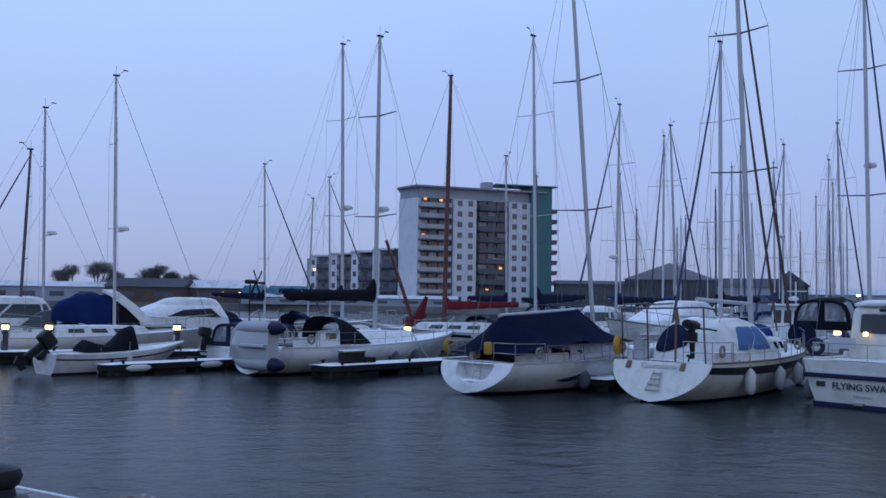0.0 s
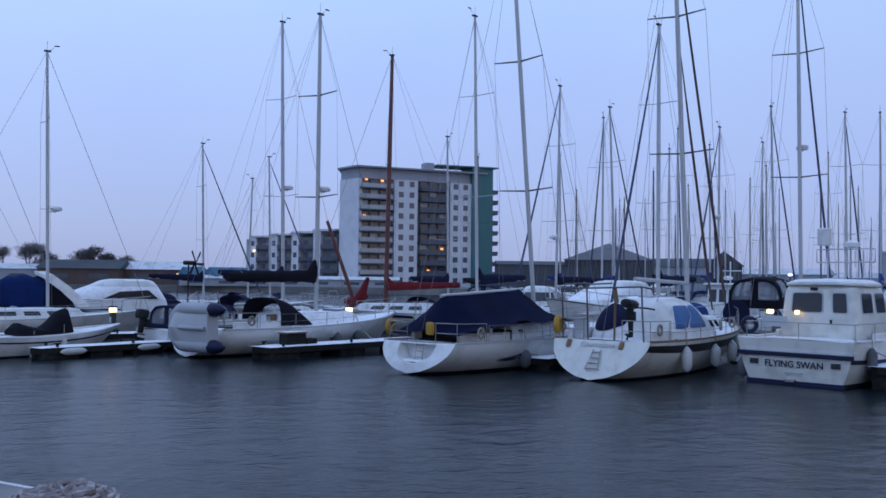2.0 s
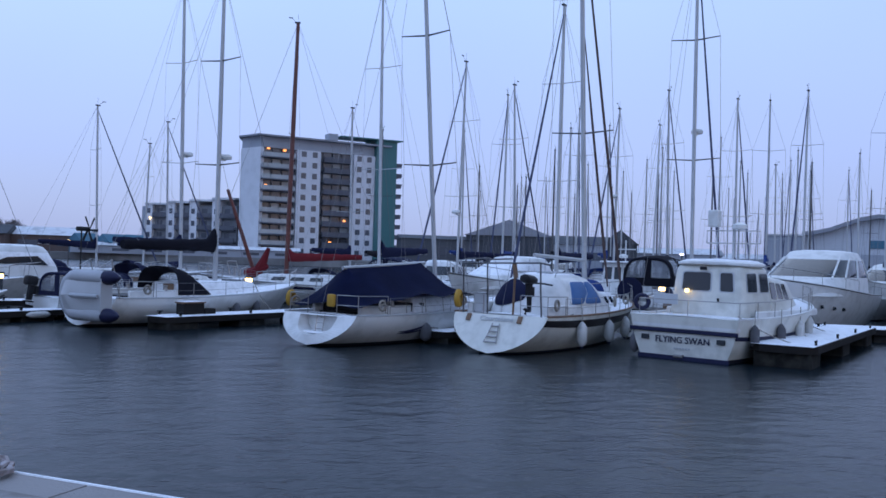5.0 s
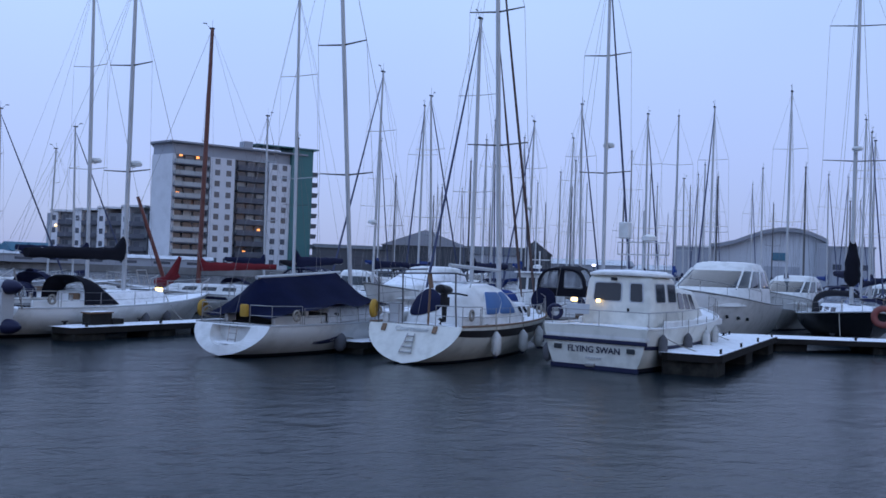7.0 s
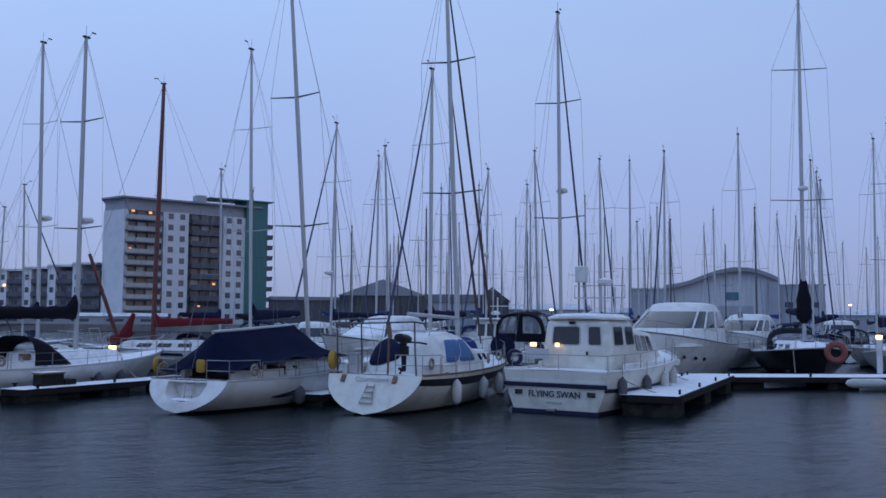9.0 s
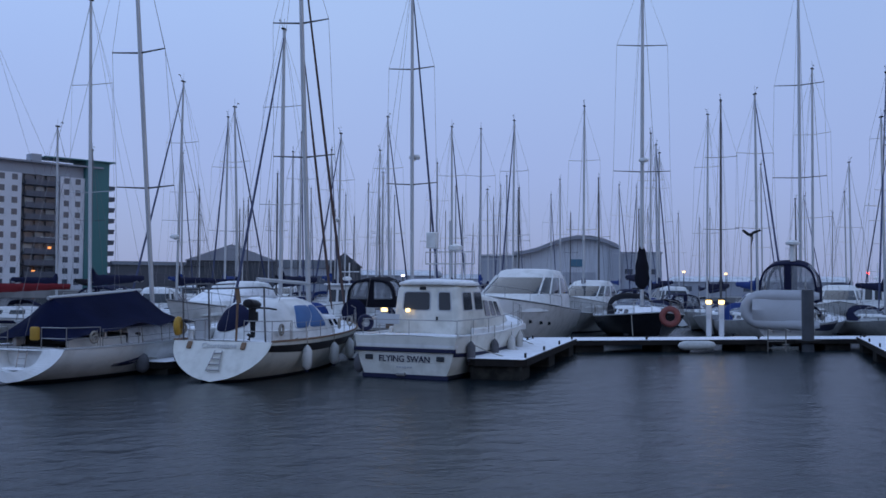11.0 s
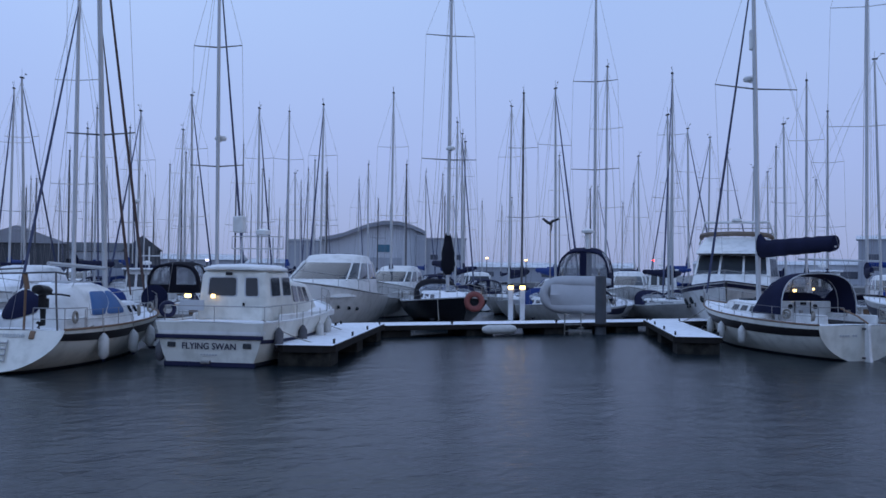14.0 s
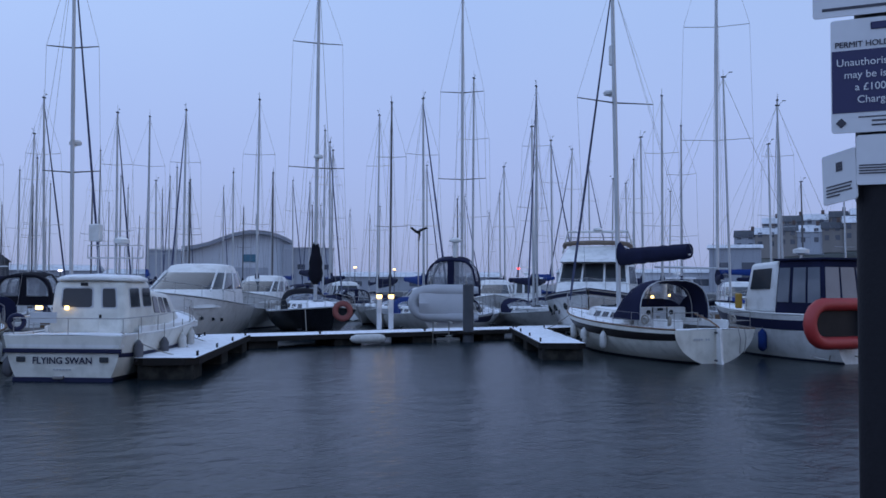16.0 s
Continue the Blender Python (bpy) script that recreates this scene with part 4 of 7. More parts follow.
def sport_boat():
    t = thing("sport_boat", -14.0, 33.3, 0, 40, "small open white motor boat with black covers and tilted outboard", "motor boat")
    L, Bm = 5.7, 2.1
    h, wu = hull_shape(L, Bm, 0.72, 1.0, 0.3, 1.2, 0.0, 0.85, 0.3)
    build_hull(t, h, wu, GEL, STRIPE, n=14, stripe_z=(0.78, 0.84), rail=GEL)
    outboard(t, -0.1, 0, 0.75, 52, s=1.15)
    def cov(bm):
        rings = []
        for x, w, z1 in ((1.3, 0.45, 1.0), (1.5, 0.55, 1.18), (1.9, 0.58, 1.05), (2.4, 0.5, 0.95), (2.7, 0.5, 1.2), (3.0, 0.48, 1.55), (3.35, 0.45, 1.68), (3.5, 0.4, 0.95)):
            rings.append([V(x, w * math.cos(a), 0.75 + (z1 - 0.75) * max(0, math.sin(a)) ** 0.7) for a in [math.pi * j / 9 for j in range(10)]])
        loft(bm, rings)
    one("seat_cover", cov, BLACKC, t, "black canvas cover", smooth=True)
    fender(t, h(0.3, 0.3, -1) + V(0, -0.15, 0.1), 0.12, 0.6)
    fender(t, h(0.5, 0.5, -1) + V(0, -0.15, 0.1), 0.12, 0.6)


def dinghy_mesh(t, m, length, width, r, material, floor=GREYGEL, name="buoyancy_tube"):
    """An inflatable boat: a U of tubes and a floor. m places it; its own +x is the bow."""
    pts = []
    w = width / 2 - r
    for k in range(6):
        pts.append(V(-length / 2 + (length * 0.72) * k / 5, w, 0))
    for k in range(1, 8):
        a = math.pi / 2 - math.pi * k / 8
        pts.append(V(length * 0.22 + length * 0.26 * math.cos(a), w * math.sin(a), 0.05 * math.cos(a)))
    for k in range(6):
        pts.append(V(-length / 2 + (length * 0.72) * (5 - k) / 5, -w, 0))
    rr = [r * 0.55] + [r] * (len(pts) - 2) + [r * 0.55]
    ob = one(name, lambda bm: tube(bm, [m @ p for p in pts], rr, 10), material, t, smooth=True)
    one("floor", lambda bm: loft(bm, [[m @ V(x, -w, -r * 0.6), m @ V(x, 0, -r * (1.0 + 0.6 * (x > 0))), m @ V(x, w, -r * 0.6), m @ V(x, w, -r * 0.3), m @ V(x, -w, -r * 0.3)] for x in (-length * 0.42, -length * 0.1, length * 0.2, length * 0.38)]), floor, t, smooth=True)
    one("stern_board", lambda bm: box(bm, (-length * 0.42, 0, 0), (0.05, 2 * w, r * 2.0), 0.01, m), floor, t)
    return ob


def yacht_with_dinghy():
    t, h, wu = yacht(-6.7, 34.6, 40, 11.2, 13.8, "white sailing yacht with black sail cover and snow on deck", near=True, at_mast=False, cover=None, hood=BLACKC, roll=None, radar=6.6, mast_at=0.54, fenders=0, windows=0, roof=SNOWY, rake=1.2, lean=-1.0, mast_r=0.09, group="near row of yachts")
    dz = thing("inflatable_dinghy", -6.75, 33.6, 0, 40, "grey inflatable dinghy with dark blue end cones hung on its side", "dinghy")
    dm = Matrix(((0, 0, 1, 0), (1, 0, 0, -0.15), (0, 1, 0, 1.12), (0, 0, 0, 1)))
    dinghy_mesh(dz, dm, 2.3, 1.75, 0.24, GREYRUB, GREYGEL)
    for w in (0.635, -0.635):
        one("end_cone", lambda bm: tube(bm, [dm @ V(-0.95, w, 0), dm @ V(-1.2, w, 0), dm @ V(-1.42, w, 0), dm @ V(-1.6, w, 0)], [0.25, 0.24, 0.17, 0.05], 12), STRIPE, dz, "dark blue end cone", smooth=True)
    one("keel_pad", lambda bm: tube(bm, [dm @ V(-0.9, 0, -0.3), dm @ V(0.3, 0, -0.36), dm @ V(0.85, 0, -0.2)], [0.07, 0.08, 0.04], 8), GREYRUB, dz, smooth=True)
    one("davit_strap", lambda bm: [tube(bm, [dm @ V(x, 0.95, 0.0), V(0.5, dm[1][3] + x, 2.35), V(0.9, dm[1][3] + x, 1.0)], 0.02, 6) for x in (-0.6, 0.5)], STEEL, dz)
    # thick black boom cover
    def cf(bm):
        rings = []
        for k in range(14):
            q = k / 13
            c = V(5.9 - 4.6 * q, 0, 2.98 - 0.08 * q)
            hh, ww = (0.5 if k == 0 else 0.26 - 0.08 * q) + 0.02 * math.sin(k * 2.7), 0.2 - 0.05 * q
            if k == 0:
                c.z += 0.2
            rings.append([c + V(0, ww * math.sin(a), hh * math.cos(a)) for a in [2 * math.pi * j / 10 for j in range(10)]])
        loft(bm, rings)
    one("sail_cover", cf, BLACKC, t, "black boom cover", smooth=True)
    def gen(bm):
        cyl(bm, V(0.3, 1.0, 1.0), V(0.3, 1.0, 3.4), 0.03, n=6)
        cyl(bm, V(0.1, 1.0, 3.4), V(0.6, 1.0, 3.4), 0.08, n=8)
        for k in range(6):
            a = 2 * math.pi * k / 6
            quad_plate(bm, V(0.62, 1.0, 3.4), V(0.62, 1.0 + 0.5 * math.cos(a), 3.4 + 0.5 * math.sin(a)), V(0.6, 1.0 + 0.5 * math.cos(a + 0.2), 3.4 + 0.5 * math.sin(a + 0.2)), V(0.6, 1.0 + 0.1 * math.cos(a + 0.8), 3.4 + 0.1 * math.sin(a + 0.8)), 0.006)
    one("wind_generator", gen, BLACKP, t, "small six-bladed wind generator on a pole")
    for s, r in ((0.5, 0.16), (0.62, 0.16)):
        fender(t, h(s, 0.6, -1) + V(0, -0.16, 0), 0.16, 0.4, DARKFEND)


def covered_yacht():
    t, h, wu = yacht(1.05, 28.95, 45, 10.6, 15.6, "white sailing yacht with a navy canvas tent over its boom", near=True, at_mast=False, hood=None, cover=None, roll=None, mast_at=0.57, rake=4.6, lean=1.3, boom=False, windows=0, roof=SNOWY, group="near row of yachts", mast_r=0.08, levels=[0.33, 0.65], bowl=True, tw=0.84, scoop=(0.52, 0.42, 0.25))
    z = 1.0

    def tent(bm):
        rings = []
        # the ridge follows the boom; the aft panel falls to the quarters, the fore one to the coachroof
        for k, (x, zz, zl) in enumerate(((0.25, 1.32, 1.2), (0.7, 1.88, 1.3), (1.15, 2.4, 1.38), (2.1, 2.42, 1.42), (3.1, 2.47, 1.62), (4.1, 2.54, 1.46), (5.0, 2.62, 1.62), (5.7, 2.2, 1.6), (6.4, 1.84, 1.56), (7.1, 1.56, 1.5))):
            w = h(x / 10.6, 1, 1).y * (0.96 if k < 6 else 0.9 - 0.1 * (k - 6))
            ring = []
            for j in range(17):
                q = j / 8 - 1
                drape = 0.07 * math.sin(math.pi * abs(q)) + 0.035 * math.sin(math.pi * abs(q)) * math.sin(x * 6.1 + j * 0.9)
                ring.append(V(x + 0.04 * math.sin(j * 1.7), w * q, zl + (zz - zl) * (1 - abs(q)) - drape * (0.4 if k in (2, 6) else 1.0)))
            rings.append(ring)
        loft(bm, rings, closed=False)
        bmesh.ops.solidify(bm, geom=bm.faces[:], thickness=0.015)
    tn = one("boom_tent", tent, TENTC, t, "navy canvas tent stretched from the boom", smooth=True)
    one("tent_pole", lambda bm: (cyl(bm, (1.15, 0, 1.0), (1.15, 0, 2.4), 0.03, n=6), cyl(bm, (1.0, 0, 2.36), (5.3, 0, 2.58), 0.06, n=8)), ALU, tn)
    for k in range(5):
        x = 1.3 + k * 0.95
        one("tie_cord", lambda bm: (cyl(bm, (x, h(x / 10.6, 1, 1).y * 0.94, 1.45), (x, h(x / 10.6, 1, 1).y * 0.97, 1.0), 0.012, n=5), cyl(bm, (x, -h(x / 10.6, 1, 1).y * 0.94, 1.45), (x, -h(x / 10.6, 1, 1).y * 0.97, 1.0), 0.012, n=5)), ROPE, tn)
    # black box added as the shade in the gap below the tent's edges
    one("cockpit_shade", lambda bm: box(bm, (2.6, 0, 1.12), (3.0, 1.9, 0.3), 0.05), BLACKP, t, "black box standing in for the shade under the tent")
    one("bathing_step", lambda bm: box(bm, (-0.02, 0, 0.4), (0.5, 1.7, 0.06), 0.015), SNOWY, t)
    def ladder(bm):
        for y in (-0.15, 0.15):
            cyl(bm, (-0.02, y, 0.42), (0.08, y, 0.98), 0.018, n=6)
        for k in range(3):
            cyl(bm, (0.0 + 0.03 * k, -0.15, 0.5 + k * 0.18), (0.0 + 0.03 * k, 0.15, 0.5 + k * 0.18), 0.015, n=6)
    one("ladder", ladder, STEEL, t)
    one("horseshoe_buoy", lambda bm: torus(bm, 0.19, 0.09, pose(0.4, 1.62, 1.35, 0, 90, 108), 14, 8, 0.5, 2 * math.pi - 0.5), YELLOW, t, "yellow horseshoe lifebuoy", smooth=True)
    one("lifebuoy_bag", lambda bm: box(bm, (0.12, -0.35, 1.38), (0.14, 0.28, 0.38), 0.05), YELLOW, t, "yellow lifebuoy bag", smooth=True)
    fender(t, h(0.32, 0.5, -1) + V(0, -0.2, 0.05), 0.2, 0.5, DARKFEND)
    for u0, u1, r0 in ((0.56, 0.74, 0.04), (0.52, 0.62, 0.03)):
        one("hull_emblem", lambda bm: tube(bm, [h(0.21 + 0.014 * k, u0 + (u1 - u0) * (k / 8) ** 2, -1) for k in range(9)], [r0 * (0.25 + 0.75 * math.sin(math.pi * (k + 0.5) / 9)) for k in range(9)], 6), STRIPE, t, "dark blue painted wave shape", smooth=True)


def white_cruising_yacht():
    L, Bm = 9.8, 3.5
    t = thing("sailing_yacht", 6.35, 27.5, 0, 42, "white yacht with rounded transom, blue window covers and navy stripe", "sailing yacht", "near row of yachts")
    h, wu = hull_shape(L, Bm, 1.14, 1.45, 0.45, 1.2, -0.72, 0.9, bowl=True, stern_z=0.03)
    build_hull(t, h, wu, CREAM, DARKSTRIPE, n=22, stripe_z=(0.76, 0.92), rail=TEAK)
    rx = math.degrees(math.atan2(0.72, 1.11))
    face = Matrix.Translation((-0.34, 0, 0.60)) @ Matrix.Rotation(radians(rx), 4, "Y")

    def ladder(bm):
        for y in (-0.17, 0.17):
            tube(bm, [face @ V(-0.06, y * 0.7, 0.3), face @ V(-0.07, y * 0.8, 0.0), face @ V(-0.07, y * 1.25, -0.36)], 0.018, 6)
        for k in range(4):
            box(bm, (-0.08, 0, 0.2 - k * 0.18), (0.05, 0.26 + 0.05 * k, 0.035), 0.008, face)
    one("ladder", ladder, STEEL, t, "folding steel ladder")
    letters("name_lettering", "Courtesane", 0.24, GREYGEL, t, face @ Matrix.Translation((-0.035, 0.05, 0.40)) @ pose(0, 0, 0, 90, 0, -90), 0.006, "CENTER")
    for y in (1.02, -0.72):
        one("exhaust_flap", lambda bm: box(bm, (-0.04, y, 0.48), (0.05, 0.15, 0.24), 0.02, face), TEAK, t)
    rings = [(1.05, 0.95, 6.5, 1.42), (1.3, 1.05, 6.3, 1.38), (1.6, 1.2, 5.9, 1.28), (1.95, 1.42, 5.35, 1.12), (2.2, 1.75, 4.9, 0.95), (2.33, 2.15, 4.5, 0.74), (2.38, 2.7, 4.0, 0.45)]
    wh = one("wheelhouse", lambda bm: loft(bm, [shell_ring(*r) for r in rings]), GEL, t, "rounded white moulded wheelhouse", smooth=True)
    one("aft_window_cover", lambda bm: shell_cover(bm, rings, 163, 20, 1.78, 0.42, 0.8), NAVY, wh, "round navy canvas window cover", smooth=True)
    for ac in (271, 89):
        one("side_window_frame", lambda bm: shell_cover(bm, rings, ac, 18.5, 1.8, 0.385, 0.45, 5 if ac > 180 else -5), GEL, wh, smooth=True)
        for d in (-8.4, 8.4):
            one("side_window_cover", lambda bm: shell_cover(bm, [(r[0], r[1] - 0.02, r[2] + 0.02, r[3] + 0.025) for r in rings], ac + d, 8.2, 1.8, 0.35, 0.3, 4.4 if ac > 180 else -4.4), PALEBLUE, wh, "light blue canvas window cover", smooth=True)
    one("roof_snow", lambda bm: loft(bm, [shell_ring(2.345, 2.3, 4.4, 0.66), shell_ring(2.4, 2.5, 4.2, 0.55), shell_ring(2.42, 2.9, 3.9, 0.35)]), SNOWY, wh, smooth=True)
    one("roof_hatch", lambda bm: box(bm, (2.7, -0.2, 2.42), (0.5, 0.5, 0.07), 0.02), GREYGEL, wh)
    one("grab_rail", lambda bm: [tube(bm, [V(2.2, y, 2.28), V(2.3, y, 2.42), V(4.2, y, 2.42), V(4.3, y, 2.3)], 0.018, 6) for y in (-0.72, 0.72)], STEEL, wh)
    one("side_moulding", lambda bm: (box(bm, (1.6, 1.3, 1.28), (2.4, 0.22, 0.34), 0.08), box(bm, (1.6, -1.3, 1.28), (2.4, 0.22, 0.34), 0.08)), GEL, t, smooth=True)
    g = frustum(5.4, 8.4, 5.4, 7.6, 1.1, 0.5, 0.85, 0.4, 1.1, 1.8, 1.72)
    fc = one("foredeck_cabin", lambda bm: cabin(bm, g, 0.1), SNOWY, t, smooth=True)
    for u in (0.2, 0.55):
        one("cabin_window", pane(g, "starboard", u, u + 0.2, 0.4, 0.75), GLASS, fc)
        one("cabin_window", pane(g, "port", u, u + 0.2, 0.4, 0.75), GLASS, fc)
    oe = one("outboard_engine", lambda bm: loft(bm, [[V(x, -0.72 + 0.2 * k * math.cos(a), 2.22 + 0.15 * k * math.sin(a) + dz) for a in [2 * math.pi * j / 12 for j in range(12)]] for x, k, dz in ((0.08, 0.45, 0.03), (0.14, 0.85, 0.03), (0.35, 1.0, 0.0), (0.6, 0.95, -0.02), (0.78, 0.6, -0.02))]), BLACKP, t, "black outboard engine clamped to the rail", smooth=True)
    one("engine_leg", lambda bm: (tube(bm, [V(0.42, -0.72, 2.15), V(0.42, -0.74, 1.8), V(0.4, -0.76, 1.3)], [0.12, 0.09, 0.07], 8), box(bm, (0.34, -0.76, 1.3), (0.34, 0.05, 0.12), 0.02), box(bm, (0.5, -0.72, 1.85), (0.16, 0.26, 0.3), 0.03)), BLACKP, oe, smooth=True)
    one("tiller", lambda bm: tube(bm, [V(0.5, -0.72, 2.12), V(0.7, -1.1, 2.1), V(0.75, -1.35, 2.06)], 0.03, 6), BLACKP, oe)
    one("propeller", lambda bm: [quad_plate(bm, V(0.2, -0.76, 1.28), V(0.2, -0.76 + 0.12 * math.cos(a), 1.28 + 0.12 * math.sin(a)), V(0.22, -0.76 + 0.12 * math.cos(a + 0.9), 1.28 + 0.12 * math.sin(a + 0.9)), V(0.22, -0.75, 1.27), 0.005) for a in (0.4, 2.5, 4.6)], BLACKP, oe)

    def gan(bm):
        for y in (1.4, 0.55):
            tube(bm, [V(0.2, y, 1.1), V(0.12, y, 2.62), V(0.3, y, 2.78), V(1.7, y, 2.82)], 0.028, 6)
        tube(bm, [V(0.12, 1.4, 2.64), V(0.2, -1.2, 2.72), V(0.6, -1.35, 2.66)], 0.028, 6)
        tube(bm, [V(0.2, -1.2, 2.7), V(0.15, -1.25, 1.9), V(0.15, -1.3, 1.1)], 0.028, 6)
        tube(bm, [V(0.12, 1.4, 1.75), V(0.2, 0.55, 1.75)], 0.016, 6)
    one("stern_gantry", gan, DARKALU, t, "dull steel tube gantry over the stern")
    one("ensign_pole", lambda bm: (cyl(bm, (0.15, -0.35, 1.1), (0.22, -0.35, 2.5), 0.035, n=8), cyl(bm, (0.2, -0.4, 2.25), (0.24, -0.3, 2.7), 0.07, n=8)), TEAK, t, "brown wooden pole")
    one("horseshoe_buoy", lambda bm: torus(bm, 0.2, 0.1, pose(0.05, 1.5, 1.55, 0, 90, 108), 14, 8, 0.4, 2 * math.pi - 0.4), YELLOW, t, "yellow horseshoe lifebuoy", smooth=True)
    one("locker", lambda bm: box(bm, (0.6, 1.0, 1.45), (0.4, 0.3, 0.6), 0.03), GREYGEL, t)
    pushpit(t, h, 0.6)
    pulpit(t, h)
    guard_rails(t, h, 0.12, 0.86, 8)
    for k, (x, sd) in enumerate(((0.03, 1), (0.07, -1), (0.5, -1), (0.62, -1))):
        p = h(x, 1, sd) + V(0, -0.08 * sd, 0.35)
        one("rope_coil", lambda bm: torus(bm, 0.15, 0.04, pose(p.x, p.y, p.z, 0, 90, 70 + 25 * k), 12, 6), ROPE, t, "hanging rope coil", smooth=True)
    rig(t, (6.15, 0, 1.9), 15.8, h(1, 1, 1), V(0.05, 0, 1.15), Bm, 3.5, 2, ALU, 0.085, boom=3.9, cover=None, roll=BROWNR, spread=1.3, lean=0.8)
    one("staysail", lambda bm: tube(bm, [V(8.3, 0, 1.9), V(7.9, 0.01, 3.2), V(6.6, 0.08, 7.8), V(5.7, 0.12, 11.0)], [0.03, 0.055, 0.045, 0.015], 7), BROWNR, t, "brown rolled inner staysail", smooth=True)
    for s, ln in ((0.22, 0.66), (0.44, 0.62), (0.62, 0.62), (0.78, 0.55)):
        fe = fender(t, h(s, 0.7, -1) + V(0, -0.17, -0.12), 0.16, ln)
        p = h(s, 0.7, -1) + V(0, -0.17, -0.12 - ln / 2 - 0.06)
        one("fender_tip", lambda bm: lathe(bm, [(0.01, -0.05), (0.06, 0), (0.05, 0.06)], 8, Matrix.Translation(p)), STRIPE, fe)


def pilothouse_cruiser():
    L, Bm = 9.0, 3.6
    t = thing("motor_cruiser", 11.52, 26.1, 0, 50.5, "cream pilothouse motor cruiser with navy rubbing band and lit lamps", "motor boat", "near row of yachts")
    h, wu = hull_shape(L, Bm, 1.28, 1.7, 0.4, 1.2, 0.06, 0.95, 0.14)
    build_hull(t, h, wu, CREAM, STRIPE, n=16, stripe_z=(0.60, 0.68), rail=GEL, wl=0.12)
    one("stern_band", lambda bm: box(bm, (-0.02, 0, 0.86), (0.07, Bm * 0.95, 0.12), 0.02), STRIPE, t)
    letters("name_lettering", "FLYING SWAN", 0.265, STRIPE, t, Matrix.Translation((-0.005, 0.0, 0.5)) @ pose(0, 0, 0, 90, 0, -90), 0.004, "CENTER", 0.003)
    one("home_port_lettering", lambda bm: [box(bm, (-0.01, 0.22 - k * 0.09, 0.34), (0.02, 0.06, 0.045)) for k in range(6)], GREYGEL, t, "faint unreadable lettering")
    for y in (1.2, -1.2):
        one("stern_port", lambda bm: box(bm, (0.0, y, 0.62), (0.05, 0.26, 0.15), 0.02), GLASS, t)
    one("boot_band", lambda bm: box(bm, (0.04, 0, 0.05), (0.07, Bm * 0.8, 0.14), 0.01), STRIPE, t)
    one("stern_coaming", lambda bm: box(bm, (0.16, 0, 1.1), (0.3, Bm * 0.93, 0.4), 0.06), GEL, t)
    one("exhaust", lambda bm: box(bm, (0.0, 0.1, 0.12), (0.12, 0.3, 0.1), 0.02), STEEL, t)
    # cockpit coaming and pilothouse
    f = frustum(1.55, 3.75, 1.65, 3.65, 1.28, 1.25, 1.1, 1.05, 1.2, 2.84)
    ph = one("pilothouse", lambda bm: cabin(bm, f, 0.2), CREAM, t, "cream pilothouse", smooth=True)
    def crowned_roof(bm):
        rows = []
        for z, k in ((2.8, 0.98), (2.84, 1.0), (2.89, 0.99), (2.93, 0.9), (2.95, 0.7)):
            rows.append([V(p.x, p.y, z + 0.05 * (1 - (p.y / 1.25) ** 2)) for p in shell_ring(z, 2.6 - 1.06 * k, 2.6 + 1.04 * k, 1.16 * k, 0, 36, 0.3, 0.35)])
        loft(bm, rows)
    one("roof", crowned_roof, GEL, t, "overhanging white roof with rounded corners", smooth=True)
    one("roof_snow", lambda bm: loft(bm, [[V(p.x, p.y, z + 0.05 * (1 - (p.y / 1.25) ** 2)) for p in shell_ring(z, 2.6 - 0.95 * k, 2.6 + 0.93 * k, 1.08 * k, 0, 36, 0.3, 0.35)] for z, k in ((2.93, 0.94), (2.965, 0.9), (2.975, 0.75))]), SNOWY, t, "thin snow on the roof", smooth=True)
    for face, spans in (("aft", ((0.46, 0.85), (0.15, 0.32))), ("starboard", ((0.1, 0.42), (0.55, 0.9))), ("port", ((0.1, 0.45), (0.58, 0.9)))):
        for u0, u1 in spans:
            fr = one("window_frame", rounded_pane(f, face, u0 - 0.02, u1 + 0.02, 0.49, 0.87, 0.012), GREYGEL, ph, smooth=False)
            one("window_pane", rounded_pane(f, face, u0, u1, 0.51, 0.85, 0.02), GLASS, fr, "dark glass")
    one("aft_door", rounded_pane(f, "aft", 0.1, 0.37, 0.05, 0.93, 0.008, 0.1), CREAM, ph)
    one("door_latch", pane(f, "aft", 0.335, 0.36, 0.3, 0.38, 0.04), BLACKP, ph)
    one("roof_lamp", lambda bm: box(bm, (1.5, 0.1, 2.72), (0.1, 0.2, 0.1), 0.02), BLACKP, ph)
    g = frustum(3.7, 7.9, 3.7, 6.4, 1.25, 0.65, 1.02, 0.65, 1.2, 2.55, 2.4)
    fc = one("fore_cabin", lambda bm: cabin(bm, g, 0.22), CREAM, t, smooth=True)
    for u0, u1 in ((0.3, 0.46), (0.52, 0.7), (0.76, 0.95)):
        one("side_window", rounded_pane(g, "starboard", u0, u1, 0.45, 0.85), GLASS, fc)
    one("windscreen", pane(g, "fore", 0.1, 0.9, 0.3, 0.85), GLASS, fc)
    for y, r in ((0.6, 0.08), (1.45, 0.09)):
        one("deck_lamp", lambda bm: box(bm, (1.45, y, 2.02), (0.12, 0.2 if r > 0.08 else 0.12, 0.12), 0.03), WARM, t, "lit warm deck lamp")
    one("name_board", lambda bm: box(bm, (0.95, 1.05, 1.75), (0.04, 0.8, 0.32), 0.01), GREYGEL, t)
